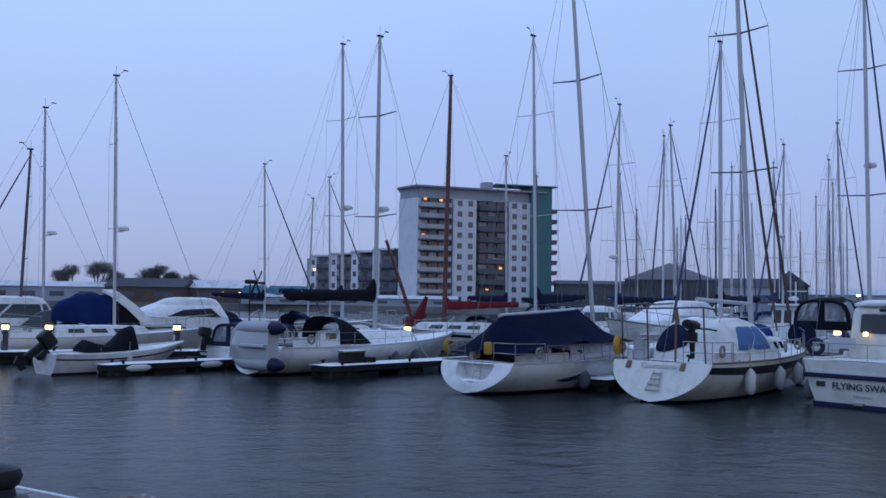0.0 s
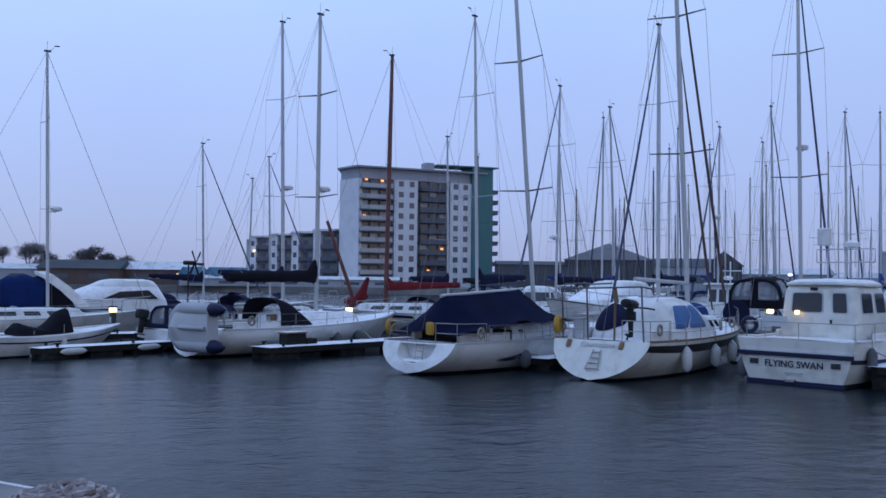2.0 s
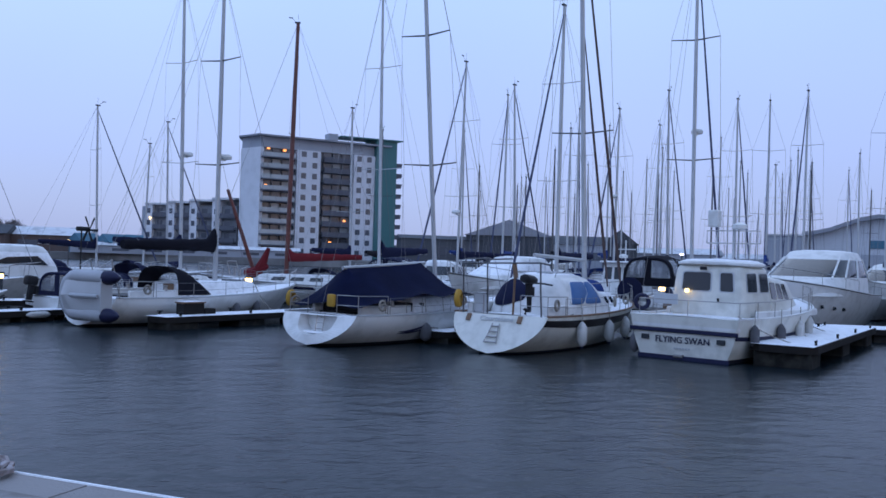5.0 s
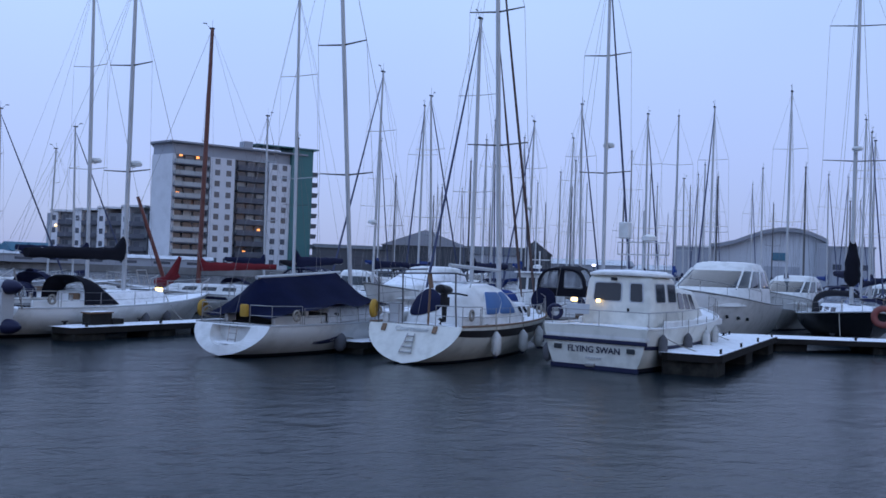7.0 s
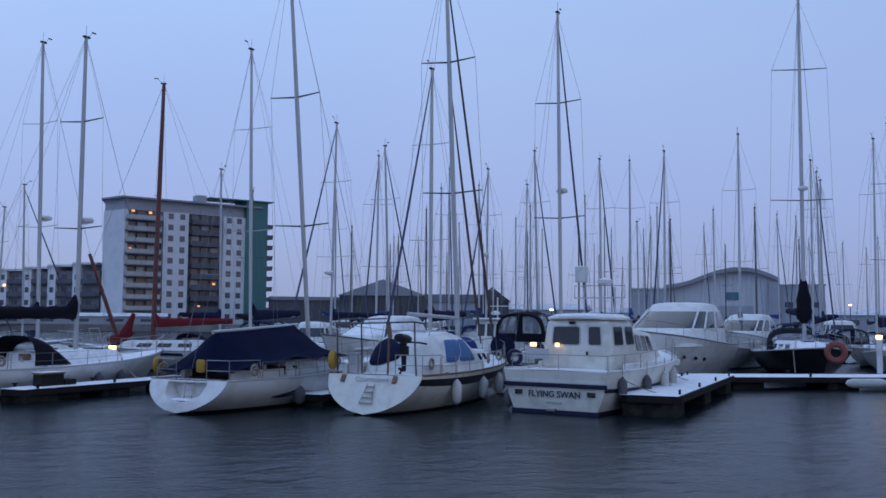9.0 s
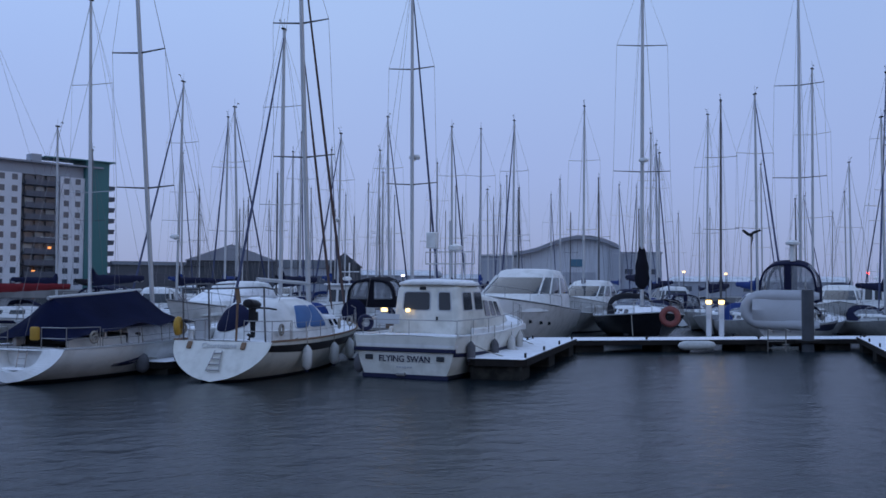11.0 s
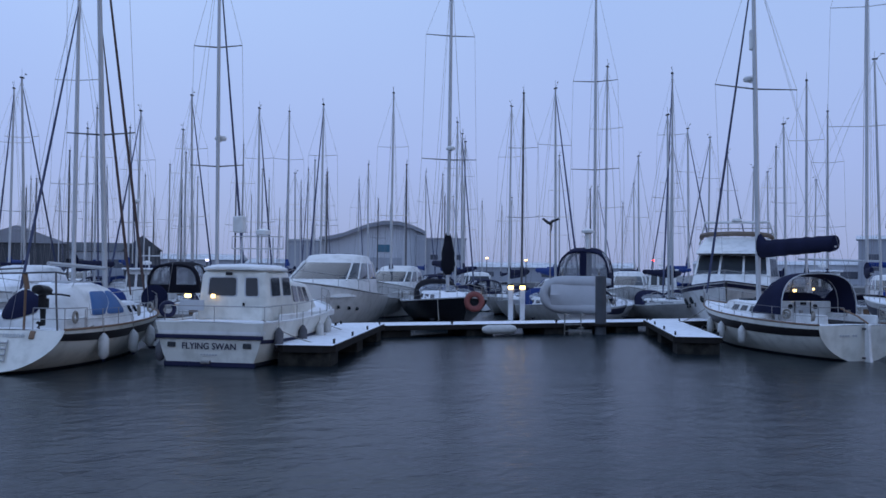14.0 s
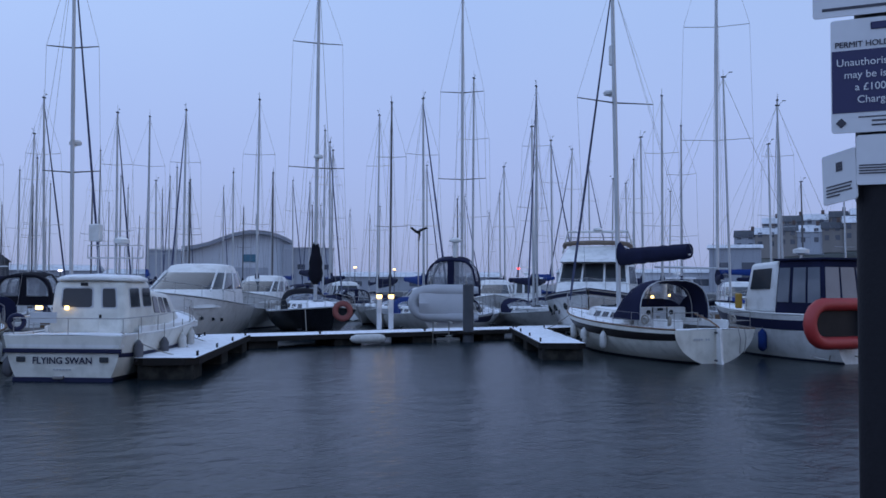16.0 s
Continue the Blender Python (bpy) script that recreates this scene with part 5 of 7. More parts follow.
    # stern and side rails
    def rails(bm):
        pts = [h(0.62, 1, 1) + V(0, -0.1, 0.5), h(0.3, 1, 1) + V(0, -0.1, 0.5), h(0.03, 1, 1) + V(0.05, -0.12, 0.48), h(0.03, 1, -1) + V(0.05, 0.12, 0.48), h(0.3, 1, -1) + V(0, 0.1, 0.5), h(0.62, 1, -1) + V(0, 0.1, 0.5)]
        tube(bm, pts, 0.017, 6)
        for a, b in zip(pts, pts[1:]):
            for q in (0.0, 0.5):
                p = a.lerp(b, q)
                cyl(bm, p, p - V(0, 0, 0.55), 0.013, n=5)
    one("hand_rail", rails, STEEL, t)
    guard_rails(t, h, 0.62, 0.92, 4, 0.6)
    one("life_ring", lambda bm: torus(bm, 0.2, 0.07, pose(0.75, 1.75, 1.62, 0, 90, 20), 16, 8), STRIPE, t, "dark blue and white life ring", smooth=True)
    one("roof_hatch", lambda bm: box(bm, (2.5, -0.1, 3.02), (0.5, 0.5, 0.06), 0.02), GREYGEL, t)
    one("deck_step", lambda bm: (box(bm, (4.4, 1.45, 1.36), (5.0, 0.14, 0.22), 0.04), box(bm, (4.4, -1.45, 1.36), (5.0, 0.14, 0.22), 0.04)), GEL, t)
    # mast with antennas on the roof
    def ant(bm):
        for y in (-0.55, 0.55):
            cyl(bm, (3.4, y, 2.9), (3.4, y, 3.9), 0.025, n=6)
        tube(bm, [V(3.4, -0.9, 3.55), V(3.4, 0.9, 3.55)], 0.025, 6)
        tube(bm, [V(3.4, -0.9, 3.55), V(3.4, -0.9, 3.95), V(3.4, 0.9, 3.95), V(3.4, 0.9, 3.55)], 0.02, 6)
        cyl(bm, (3.4, 0, 2.9), (3.4, 0, 5.0), 0.03, n=6)
        cyl(bm, (3.4, -0.3, 3.9), (3.4, -0.3, 3.4), 0.015, n=5)
    one("antenna_frame", ant, GREYGEL, t)
    one("radar_box", lambda bm: box(bm, (3.4, 0.65, 4.35), (0.3, 0.36, 0.55), 0.04), GEL, t)
    one("radar_dome", lambda bm: lathe(bm, [(0.05, 0), (0.25, 0.04), (0.25, 0.16), (0.05, 0.24)], 14, Matrix.Translation((3.4, -0.2, 3.98))), GEL, t, smooth=True)
    for s in (0.1, 0.32, 0.52, 0.7):
        fender(t, h(s, 0.72, -1) + V(0, -0.15, -0.05), 0.14, 0.55, DARKFEND if s < 0.4 else FEND)
    fender(t, h(0.02, 0.4, 1) + V(0, 0.16, 0), 0.15, 0.5, DARKFEND)


def cutter():
    L, Bm = 10.2, 3.6
    t = thing("sailing_yacht", 30.45, 16.15, 0, 24, "cream sailing yacht with dark stripe, navy sprayhood and stern-hung rudder", "sailing yacht", "near row of yachts")
    h, wu = hull_shape(L, Bm, 1.2, 1.72, 0.45, 1.3, 0.12, 0.96, bowl=True, stern_z=-0.1)
    build_hull(t, h, wu, CREAM, DARKSTRIPE, n=20, stripe_z=(0.72, 0.9), rail=TEAK)
    coachroof(t, h, 0.36, 0.8, 0.64, 0.5, GEL, 4)
    one("cockpit_coaming", lambda bm: (box(bm, (1.9, 1.0, 1.32), (2.6, 0.16, 0.4), 0.05), box(bm, (1.9, -1.0, 1.32), (2.6, 0.16, 0.4), 0.05), box(bm, (3.3, 0, 1.5), (0.16, 2.3, 0.85), 0.05)), GEL, t)
    one("companionway", lambda bm: box(bm, (3.19, 0.1, 1.52), (0.06, 0.6, 0.75), 0.02), GREYGEL, t)
    one("gauge", lambda bm: [cyl(bm, (3.22, y, 1.72), (3.18, y, 1.72), 0.09, n=12) for y in (-0.45, 0.6)], BLACKP, t)
    one("rudder", lambda bm: prism(bm, [(-0.1, -0.4), (-0.1, 1.28), (-0.28, 1.22), (-0.34, 0.2), (-0.5, -0.4)], -0.05, 0.05), GEL, t)
    one("name_lettering", lambda bm: [box(bm, (-0.0, 0.9 - k * 0.1, 0.86), (0.02, 0.06, 0.07)) for k in (0, 1, 2, 3, 5, 6)], GREYGEL, t, "unreadable dark name")
    sh = sprayhood(t, 2.35, 4.25, 1.56, 1.45, 2.98, NAVY, clear_rows=(4, 5), steep=4.2)
    def hood_bow(x, k):
        return [V(x, 1.56 * k * math.copysign(abs(math.cos(a)) ** 0.7, math.cos(a)), 1.45 + 1.5 * k * max(0.0, math.sin(a)) ** 0.6) for a in [math.pi * j / 16 for j in range(17)]]
    one("hood_frame", lambda bm: (tube(bm, hood_bow(2.34, 1.0), 0.022, 6), tube(bm, hood_bow(3.3, 0.97), 0.016, 6)), GREYGEL, sh, "pale tubular hood frame")
    one("hood_strut", lambda bm: cyl(bm, (4.0, 0.1, 2.0), (3.72, 0.1, 2.78), 0.025, n=6), BLACKP, sh, "dark seam of the hood window")
    one("bulkhead_trim", lambda bm: [box(bm, (3.17, y, 1.55), (0.04, 0.035, 0.72), 0.008) for y in (-0.23, 0.43)], BLACKP, t, "dark companionway runners")
    one("instrument", lambda bm: (box(bm, (3.14, 0.1, 1.84), (0.05, 0.24, 0.1), 0.015), box(bm, (3.14, 0.12, 1.4), (0.05, 0.11, 0.11), 0.015)), BLACKP, t, "small black cockpit instruments")
    one("rudder_fitting", lambda bm: [box(bm, (-0.1, 0, zz), (0.14, 0.2, 0.07), 0.015) for zz in (1.1, 0.12)], DARKALU, t, "dark rudder hinge straps")
    one("tiller", lambda bm: tube(bm, [V(-0.2, 0, 1.28), V(0.3, 0, 1.5), V(1.3, -0.1, 1.72)], 0.03, 6), TEAK, t, "varnished wooden tiller")
    one("cabin_lamp", lambda bm: (box(bm, (3.65, 0.1, 2.3), (0.05, 0.14, 0.1), 0.02), box(bm, (3.65, -0.7, 2.36), (0.05, 0.08, 0.08), 0.02)), WARM, t, "lit warm lamp")
    rig(t, (6.15, 0, 1.85), 15.6, h(1, 1, 1), V(0.05, 0, 1.2), Bm, -1.0, 2, ALU, 0.1, boom=4.6, cover=NAVY, roll=ROLLED, radar=10.85, spread=2.2, levels=[0.62], boom_z=1.95, cover_k=1.35, lean=0.6, taper=0.05)
    pulpit(t, h)
    pushpit(t, h)
    guard_rails(t, h, 0.14, 0.86, 7)
    for s in (0.45, 0.62, 0.78):
        fender(t, h(s, 0.66, 1) + V(0, 0.16, -0.1), 0.14, 0.6)
    deck_gear(t, h, L, Bm, 4, 0.2)
    one("radar_reflector", lambda bm: box(bm, (6.42, 0.13, 12.4), (0.2, 0.24, 0.85), 0.05), GEL, t, "white mast-mounted radar reflector")
    one("stern_ladder", lambda bm: (tube(bm, [V(-0.08, -0.9, 1.3), V(-0.16, -0.95, 0.9), V(-0.12, -0.95, 0.35)], 0.02, 6), tube(bm, [V(-0.08, -1.2, 1.2), V(-0.16, -1.2, 0.9), V(-0.12, -1.15, 0.35)], 0.02, 6)), STEEL, t)


def blue_canopy_boat():
    L, Bm = 8.0, 3.0
    t = thing("motor_cruiser", 34.3, 12.5, 0, 24, "white motor boat with navy band, white wheelhouse and navy canvas canopy", "motor boat", "near row of yachts")
    h, wu = hull_shape(L, Bm, 1.72, 2.0, 0.4, 1.0, 0.02, 0.93, 0.24)
    build_hull(t, h, wu, GEL, STRIPE, n=14, stripe_z=(0.72, 0.9), rail=GEL)
    f = frustum(0.5, 3.0, 0.7, 2.9, 1.3, 1.3, 1.14, 1.14, 1.7, 3.72)
    cp = one("canopy", lambda bm: cabin(bm, f, 0.1), NAVY, t, "navy canvas wheelhouse cover", smooth=True)
    for face, spans in (("aft", ((0.05, 0.32), (0.36, 0.64), (0.68, 0.95))), ("port", ((0.05, 0.3), (0.35, 0.62), (0.7, 0.95))), ("starboard", ((0.05, 0.3), (0.38, 0.65), (0.7, 0.95)))):
        for u0, u1 in spans:
            one("vinyl_panel", pane(f, face, u0, u1, 0.22, 0.86, 0.02), CLEAR, cp)
    one("canopy_roof", lambda bm: box(bm, (1.8, 0, 3.74), (2.5, 2.5, 0.09), 0.04), NAVY, t, "navy canvas roof edge", smooth=True)
    g = frustum(2.95, 5.1, 2.95, 4.6, 1.28, 1.05, 1.08, 1.0, 1.75, 3.72, 3.62)
    wh = one("wheelhouse", lambda bm: cabin(bm, g, 0.16), GEL, t, smooth=True)
    one("side_window", pane(g, "port", 0.2, 0.8, 0.45, 0.86, 0.07), GLASS, wh)
    one("side_window", pane(g, "starboard", 0.2, 0.8, 0.45, 0.86), GLASS, wh)
    one("windscreen", pane(g, "fore", 0.06, 0.94, 0.4, 0.9), GLASS, wh)
    def deck_rail(bm):
        pts = [h(s, 1, 1) + V(0, -0.08, 0.5) for s in (0.55, 0.7, 0.85, 1)] + [h(s, 1, -1) + V(0, 0.08, 0.5) for s in (0.85, 0.7, 0.55)]
        tube(bm, pts, 0.016, 6)
        for p in pts:
            cyl(bm, p, p - V(0, 0, 0.5), 0.013, n=5)
    one("bow_rail", deck_rail, STEEL, t)
    one("radar_dome", lambda bm: (cyl(bm, (2.4, 0.5, 3.7), (2.4, 0.5, 3.95), 0.05), lathe(bm, [(0.05, 0), (0.3, 0.04), (0.3, 0.18), (0.05, 0.26)], 14, Matrix.Translation((2.4, 0.5, 3.95)))), GEL, t, smooth=True)
    fender(t, h(0.45, 0.5, 1) + V(0, 0.18, 0), 0.17, 0.75, BLUE)
    one("horseshoe_buoy", lambda bm: box(bm, (4.9, 1.36, 2.15), (0.34, 0.14, 0.6), 0.06), YELLOW, t, "yellow lifebuoy bag on the rail")
    d = thing("inflatable_dinghy", 33.05, 12.74, 0, 24, "red inflatable dinghy with dark floor hung upright on a boat's stern", "dinghy")
    dinghy_mesh(d, Matrix(((0, 0, -1, 0), (1, 0, 0, 0.2), (0, -1, 0, 1.45), (0, 0, 0, 1))), 2.7, 1.8, 0.23, REDRUB, BLACKP)
    one("cradle", lambda bm: (tube(bm, [V(0.5, 0.9, 0.3), V(-0.3, 0.9, 0.22), V(-0.35, 0.9, 0.4)], 0.025, 6), tube(bm, [V(0.5, -0.9, 0.3), V(-0.3, -0.9, 0.22), V(-0.35, -0.9, 0.4)], 0.025, 6)), STEEL, d)


sport_boat()
yacht_with_dinghy()
covered_yacht()
white_cruising_yacht()
pilothouse_cruiser()
cutter()
blue_canopy_boat()


def gaff_ketch():
    t, h, wu = yacht(0.08, 53.0, 285, 11.5, 15.6, "old wooden gaff ketch with varnished red spars and red sail covers", masts=REDMAST, hood=None, cover=REDC, roll=None, rake=0.8, mast_r=0.13, spreaders=1, hull=GEL, stripe=STRIPE, boom_z=0.95)
    one("mizzen_gaff", lambda bm: tube(bm, [V(8.6, -0.6, 1.7), V(10.0, 0.2, 6.2)], [0.12, 0.09], 8), REDMAST, t, "inclined red spar")
    one("furled_sail", lambda bm: (tube(bm, [V(7.6, 0, 2.0), V(8.4, 0.1, 1.6), V(8.9, -0.2, 1.6)], [0.12, 0.3, 0.2], 8), tube(bm, [V(8.3, 0, 1.5), V(7.9, 0, 2.2), V(7.6, 0, 3.0)], [0.3, 0.25, 0.1], 8)), REDC, t, "bundled dark red sail", smooth=True)
    one("bow_frame", lambda bm: tube(bm, [V(9.5, 0.8, 1.4), V(9.7, 0.8, 2.2), V(9.7, -0.8, 2.2), V(9.5, -0.8, 1.4)], 0.03, 6), STEEL, t)


gaff_ketch()


# ---- boats behind the main pontoon and in the left basin ----
BLACKY, *_ = yacht(31.8, 40.3, 208, 13.0, 19.6, "black-hulled sailing yacht lying bow-on behind the pontoon", hull=BLACKHULL, near=True, hood=BLACKC, cover=NAVY, roll=None, radar=9.6, rake=-1.0, spread=1.7, mast_r=0.1, levels=[0.41, 0.79], roof=SNOWY)
TENTY, *_ = yacht(41.5, 38.4, 53, 12.0, 20.4, "navy and white sailing yacht with a framed blue cockpit tent", near=True, hood=None, cover=None, roll=None, boom=False, spread=1.6, stripe=STRIPE, stripe_z=(0.7, 0.95), mast_r=0.09, rake=0.5, levels=[0.4, 0.68])
motor_boat(52.4, 35.85, 238, 16.5, "large white flybridge motor yacht lying bow-on", style="flybridge", Bm=5.7, stripe=STRIPE)
motor_boat(29.2, 45.3, 226, 12.6, "white hardtop motor cruiser with snow on its cabin roof", style="hardtop", Bm=4.3, scale_h=1.2)
motor_boat(38.9, 53.2, 230, 10.0, "small white motor cruiser among moored boats", style="hardtop", scale_h=1.45)
motor_boat(13.3, 45.6, 228, 8.6, "white motor cruiser with snow-covered cabin and canvas over its windows", style="hardtop", Bm=3.1, scale_h=1.6, glass=SNOWY)
BIMY, *_ = yacht(17.3, 38.2, 42, 11.0, 16.6, "white yacht with a black framed cockpit canopy", near=True, hood=None, cover=None, roll=ROLLED, radar=8.6, spread=1.3, mast_r=0.085)
yacht(11.9, 40.4, 222, 10.5, 14.2, "white sailing yacht with dark furled sails", hood=BLUE, roll=ROLLED, rake=0.0, mast_r=0.09)
yacht(4.25, 43.0, 222, 10.5, 15.2, "white sailing yacht moored stern-out", hood=NAVY, roll=None, rake=0.5, lean=-1.6)
yacht(-5.0, 47.0, 40, 11.0, 15.6, "white sailing yacht with grey mast and radar", hood=NAVY, roll=None, radar=7.4, mast_r=0.09)
yacht(-15.1, 43.4, 60, 10.5, 13.0, "white sailing yacht with plain aluminium mast", hood=None, roll=None, radar=5.9, boom=False)
yacht(-20.6, 48.6, 60, 10.0, 12.5, "white sailing yacht with navy covers", roll=None, radar=6.0, boom=False)
yacht(-25.0, 46.5, 240, 9.0, 11.6, "white sailing yacht with bare boom", roll=None, boom=False)
yacht(-20.0, 44.5, 240, 8.5, 9.7, "small sailing yacht with dark mast and furled dark jib", masts=DARKALU, boom=False)
yacht(-12.2, 64.5, 60, 10.0, 12.0, "white sailing yacht in a far berth")
yacht(-11.0, 76.6, 240, 9.5, 11.0, "white sailing yacht in a far berth", roll=None)
yacht(-8.5, 70.9, 60, 10.0, 12.0, "white sailing yacht in a far berth")
yacht(4.06, 59.4, 42, 10.0, 12.0, "white sailing yacht in a far berth", roll=None)
yacht(9.7, 52.8, 222, 10.5, 14.1, "white sailing yacht with radar on the mast", radar=5.4)
yacht(13.7, 55.0, 42, 10.0, 13.2, "white sailing yacht in a far berth", rake=4)
yacht(20.5, 56.7, 222, 10.0, 12.6, "white sailing yacht in a far berth", radar=7.0)
yacht(23.6, 55.5, 42, 10.5, 13.6, "white sailing yacht in a far berth", rake=3)
yacht(26.3, 64.5, 222, 9.5, 13.0, "white sailing yacht in a far berth", roll=None, rake=4)
yacht(27.6, 54.5, 42, 10.0, 13.2, "white sailing yacht in a far berth")
yacht(31.6, 53.5, 222, 10.0, 13.9, "white sailing yacht in a far berth")
yacht(34.8, 50.0, 222, 10.5, 14.6, "white sailing yacht in a far berth", roll=None, rake=2)
yacht(40.9, 73.4, 60, 9.5, 11.5, "white sailing yacht in a far berth", roll=None)
yacht(43.2, 53.7, 230, 10.0, 14.0, "white sailing yacht in a far berth", roll=None)
yacht(44.6, 49.4, 240, 10.0, 14.8, "white sailing yacht in a far berth", roll=None)
yacht(40.9, 44.1, 230, 10.0, 14.5, "sailing yacht with a dark anodised mast", masts=DARKALU, roll=None)
yacht(42.9, 38.8, 60, 10.5, 15.6, "white sailing yacht with radar", roll=None, rake=-1)
yacht(48.1, 37.8, 240, 10.0, 15.6, "white sailing yacht moored near a motor yacht", rake=-2)
yacht(42.0, 22.0, 60, 11.0, 21.0, "white sailing yacht with navy sail cover", roll=None, spread=1.9, radar=0, levels=[0.43, 0.715], rake=0.3)
yacht(48.6, 28.9, 240, 10.0, 14.0, "white sailing yacht in a far berth", roll=None)
yacht(56.2, 31.9, 60, 10.0, 13.4, "white sailing yacht in a far berth", roll=None)
yacht(57.4, 25.7, 240, 10.0, 14.6, "white sailing yacht in a far berth", roll=None)
yacht(51.8, 26.2, 150, 12.0, 15.2, "white sailing yacht lying broadside with a bare white boom", hood=NAVY, cover=None, roll=None, boom_z=2.2)
yacht(56.5, 25.0, 150, 11.0, 14.0, "white sailing yacht lying broadside with a blue sail cover", hood=BLUE, cover=BLUE, roll=None, boom_z=2.0)
yacht(59.6, 37.7, 60, 10.0, 12.0, "white sailing yacht in a far berth", roll=None)
SLEEK, _, _ = motor_boat(-10.2, 52.2, 246, 10.4, "sleek white motor yacht with snowy cabin and slim dark window", style="hardtop", Bm=4.0, scale_h=0.95, glass=SNOWY)
for sd in (1, -1):
    one("side_window", lambda bm: prism(bm, [(2.4, 1.75), (5.2, 1.72), (4.3, 2.12), (2.9, 2.2)], sd * 1.5, sd * 1.68), GLASS, SLEEK, "slim raked dark window")
    one("hull_window", lambda bm: prism(bm, [(4.2, 1.05), (6.6, 1.08), (6.2, 1.24), (4.3, 1.25)], sd * 1.72, sd * 1.98), GLASS, SLEEK)
TARPB, *_ = motor_boat(-14.6, 46.0, 250, 9.0, "white motor boat with a sagging royal blue tarpaulin cover", style="bare", scale_h=1.2)


def tarpaulin(bm):
    rings = []
    for k in range(11):
        q = k / 10
        zc = 2.75 + 0.2 * math.sin(math.pi * q) - 0.5 * q ** 3 + 0.05 * math.sin(k * 2.3)
        rings.append([V(1.5 + 2.6 * q, 1.3 * math.copysign(abs(math.cos(a)) ** 0.5, math.cos(a)) + 0.04 * math.sin(k * 1.9 + a * 5), 1.35 + 0.25 * q + (zc - 1.35 - 0.25 * q) * max(0.0, math.sin(a)) ** 0.4 + 0.03 * math.sin(k * 2.9 + a * 7)) for a in [math.pi * j / 16 for j in range(17)]])
    loft(bm, rings, closed=False)
    bmesh.ops.solidify(bm, geom=bm.faces[:], thickness=0.012)


one("tarpaulin", tarpaulin, BLUE, TARPB, "creased royal blue canvas canopy", smooth=True)
one("radar_arch", lambda bm: loft(bm, [[V(1.5 - 1.9 * q ** 1.5 + dx, y, 2.95 - 1.5 * q ** 2 + dz) for dx, dz in ((0, 0), (0.45, 0), (0.45, 0.14), (0, 0.14))] for q, y in ((1.0, 1.4), (0.7, 1.38), (0.35, 1.25), (0.1, 0.9), (0.0, 0.3), (0.0, -0.3), (0.1, -0.9), (0.35, -1.25), (0.7, -1.38), (1.0, -1.4))]), GEL, TARPB, "white moulded radar arch with snow", smooth=True)
one("side_curtain", lambda bm: cabin(bm, frustum(0.1, 1.7, 0.5, 1.6, 1.25, 1.3, 1.0, 1.1, 1.2, 2.35, 2.6), 0.12), BLACKC, TARPB, "black canvas cockpit curtain", smooth=True)
one("windscreen", lambda bm: cabin(bm, frustum(3.9, 5.6, 4.0, 4.7, 1.25, 0.9, 1.05, 0.8, 1.2, 2.15, 2.0), 0.1), GLASS, TARPB, smooth=True)
motor_boat(16.8, 48.3, 42, 8.5, "small white pilothouse fishing boat with snow on its roof", style="pilothouse", scale_h=1.1)
motor_boat(60.0, 51.5, 230, 10.5, "white hardtop motor cruiser among far masts", style="hardtop", scale_h=1.2)
motor_boat(57.2, 46.0, 230, 9.5, "white pilothouse boat among far masts", style="pilothouse", scale_h=1.1)
motor_boat(67.0, 33.6, 236, 10.0, "white hardtop motor cruiser in an eastern berth", style="hardtop", scale_h=1.25)
motor_boat(69.5, 29.2, 236, 10.0, "white motor boat with blue canvas in an eastern berth", style="canopy", canopy=BLUE, scale_h=1.25)
motor_boat(60.5, 35.0, 236, 9.5, "white pilothouse boat moored beyond the yachts", style="pilothouse", scale_h=1.1)
CANB, *_ = motor_boat(-9.1, 37.7, 42, 6.6, "white motor boat with framed navy and vinyl cockpit canopy", style="canopy", canopy=NAVY, Bm=2.5, scale_h=1.15)
outboard(CANB, -0.1, 0.3, 1.05, 8, s=0.9)
motor_boat(-17.5, 47.0, 238, 10.0, "white motor cruiser with raked cabin windows", style="hardtop")
motor_boat(-22.5, 53.5, 238, 10.0, "white motor cruiser moored in a berth", style="hardtop")

# cockpit tents, covers and davit dinghy of the yachts behind the pontoon
cockpit_tent(BIMY, 0.9, 2.9, 0.95, 1.95, 3.15, BLACKC, 0.3)
one("wheel_cover", lambda bm: lathe(bm, [(0.02, -0.06), (0.5, -0.05), (0.52, 0.0), (0.5, 0.05), (0.02, 0.07)], 20, pose(0.35, 0.5, 1.75, 0, 90, 0)), NAVY, BIMY, "round navy wheel cover", smooth=True)
cockpit_tent(TENTY, 0.5, 3.4, 1.35, 2.1, 4.3, NAVY, 0.25)


def mast_cover(bm):
    lathe(bm, [(0.12, 2.7), (0.34, 2.95), (0.42, 3.3), (0.36, 3.6), (0.38, 3.9), (0.26, 4.4), (0.2, 4.8), (0.07, 5.1)], 9, Matrix.Translation((7.4, 0, 0)))


one("furled_sail_cover", mast_cover, BLACKC, BLACKY, "dark canvas bundle round the mast", smooth=True)


def davit_dinghy():
    d = thing("inflatable_dinghy", 35.6, 33.8, 0, 50, "grey inflatable dinghy hung on its side from stern davits", "dinghy")
    dinghy_mesh(d, Matrix(((0, 0, 1, 0), (1, 0, 0, 0.3), (0, 1, 0, 1.75), (0, 0, 0, 1))), 3.5, 2.0, 0.3, GREYRUB, GREYRUB)
    for y in (-0.8, 1.1):
        one("davit", lambda bm: tube(bm, [V(0.7, y, 1.4), V(0.65, y, 2.9), V(0.2, y, 3.1), V(-0.1, y, 2.9)], 0.04, 6), STEEL, d)


davit_dinghy()


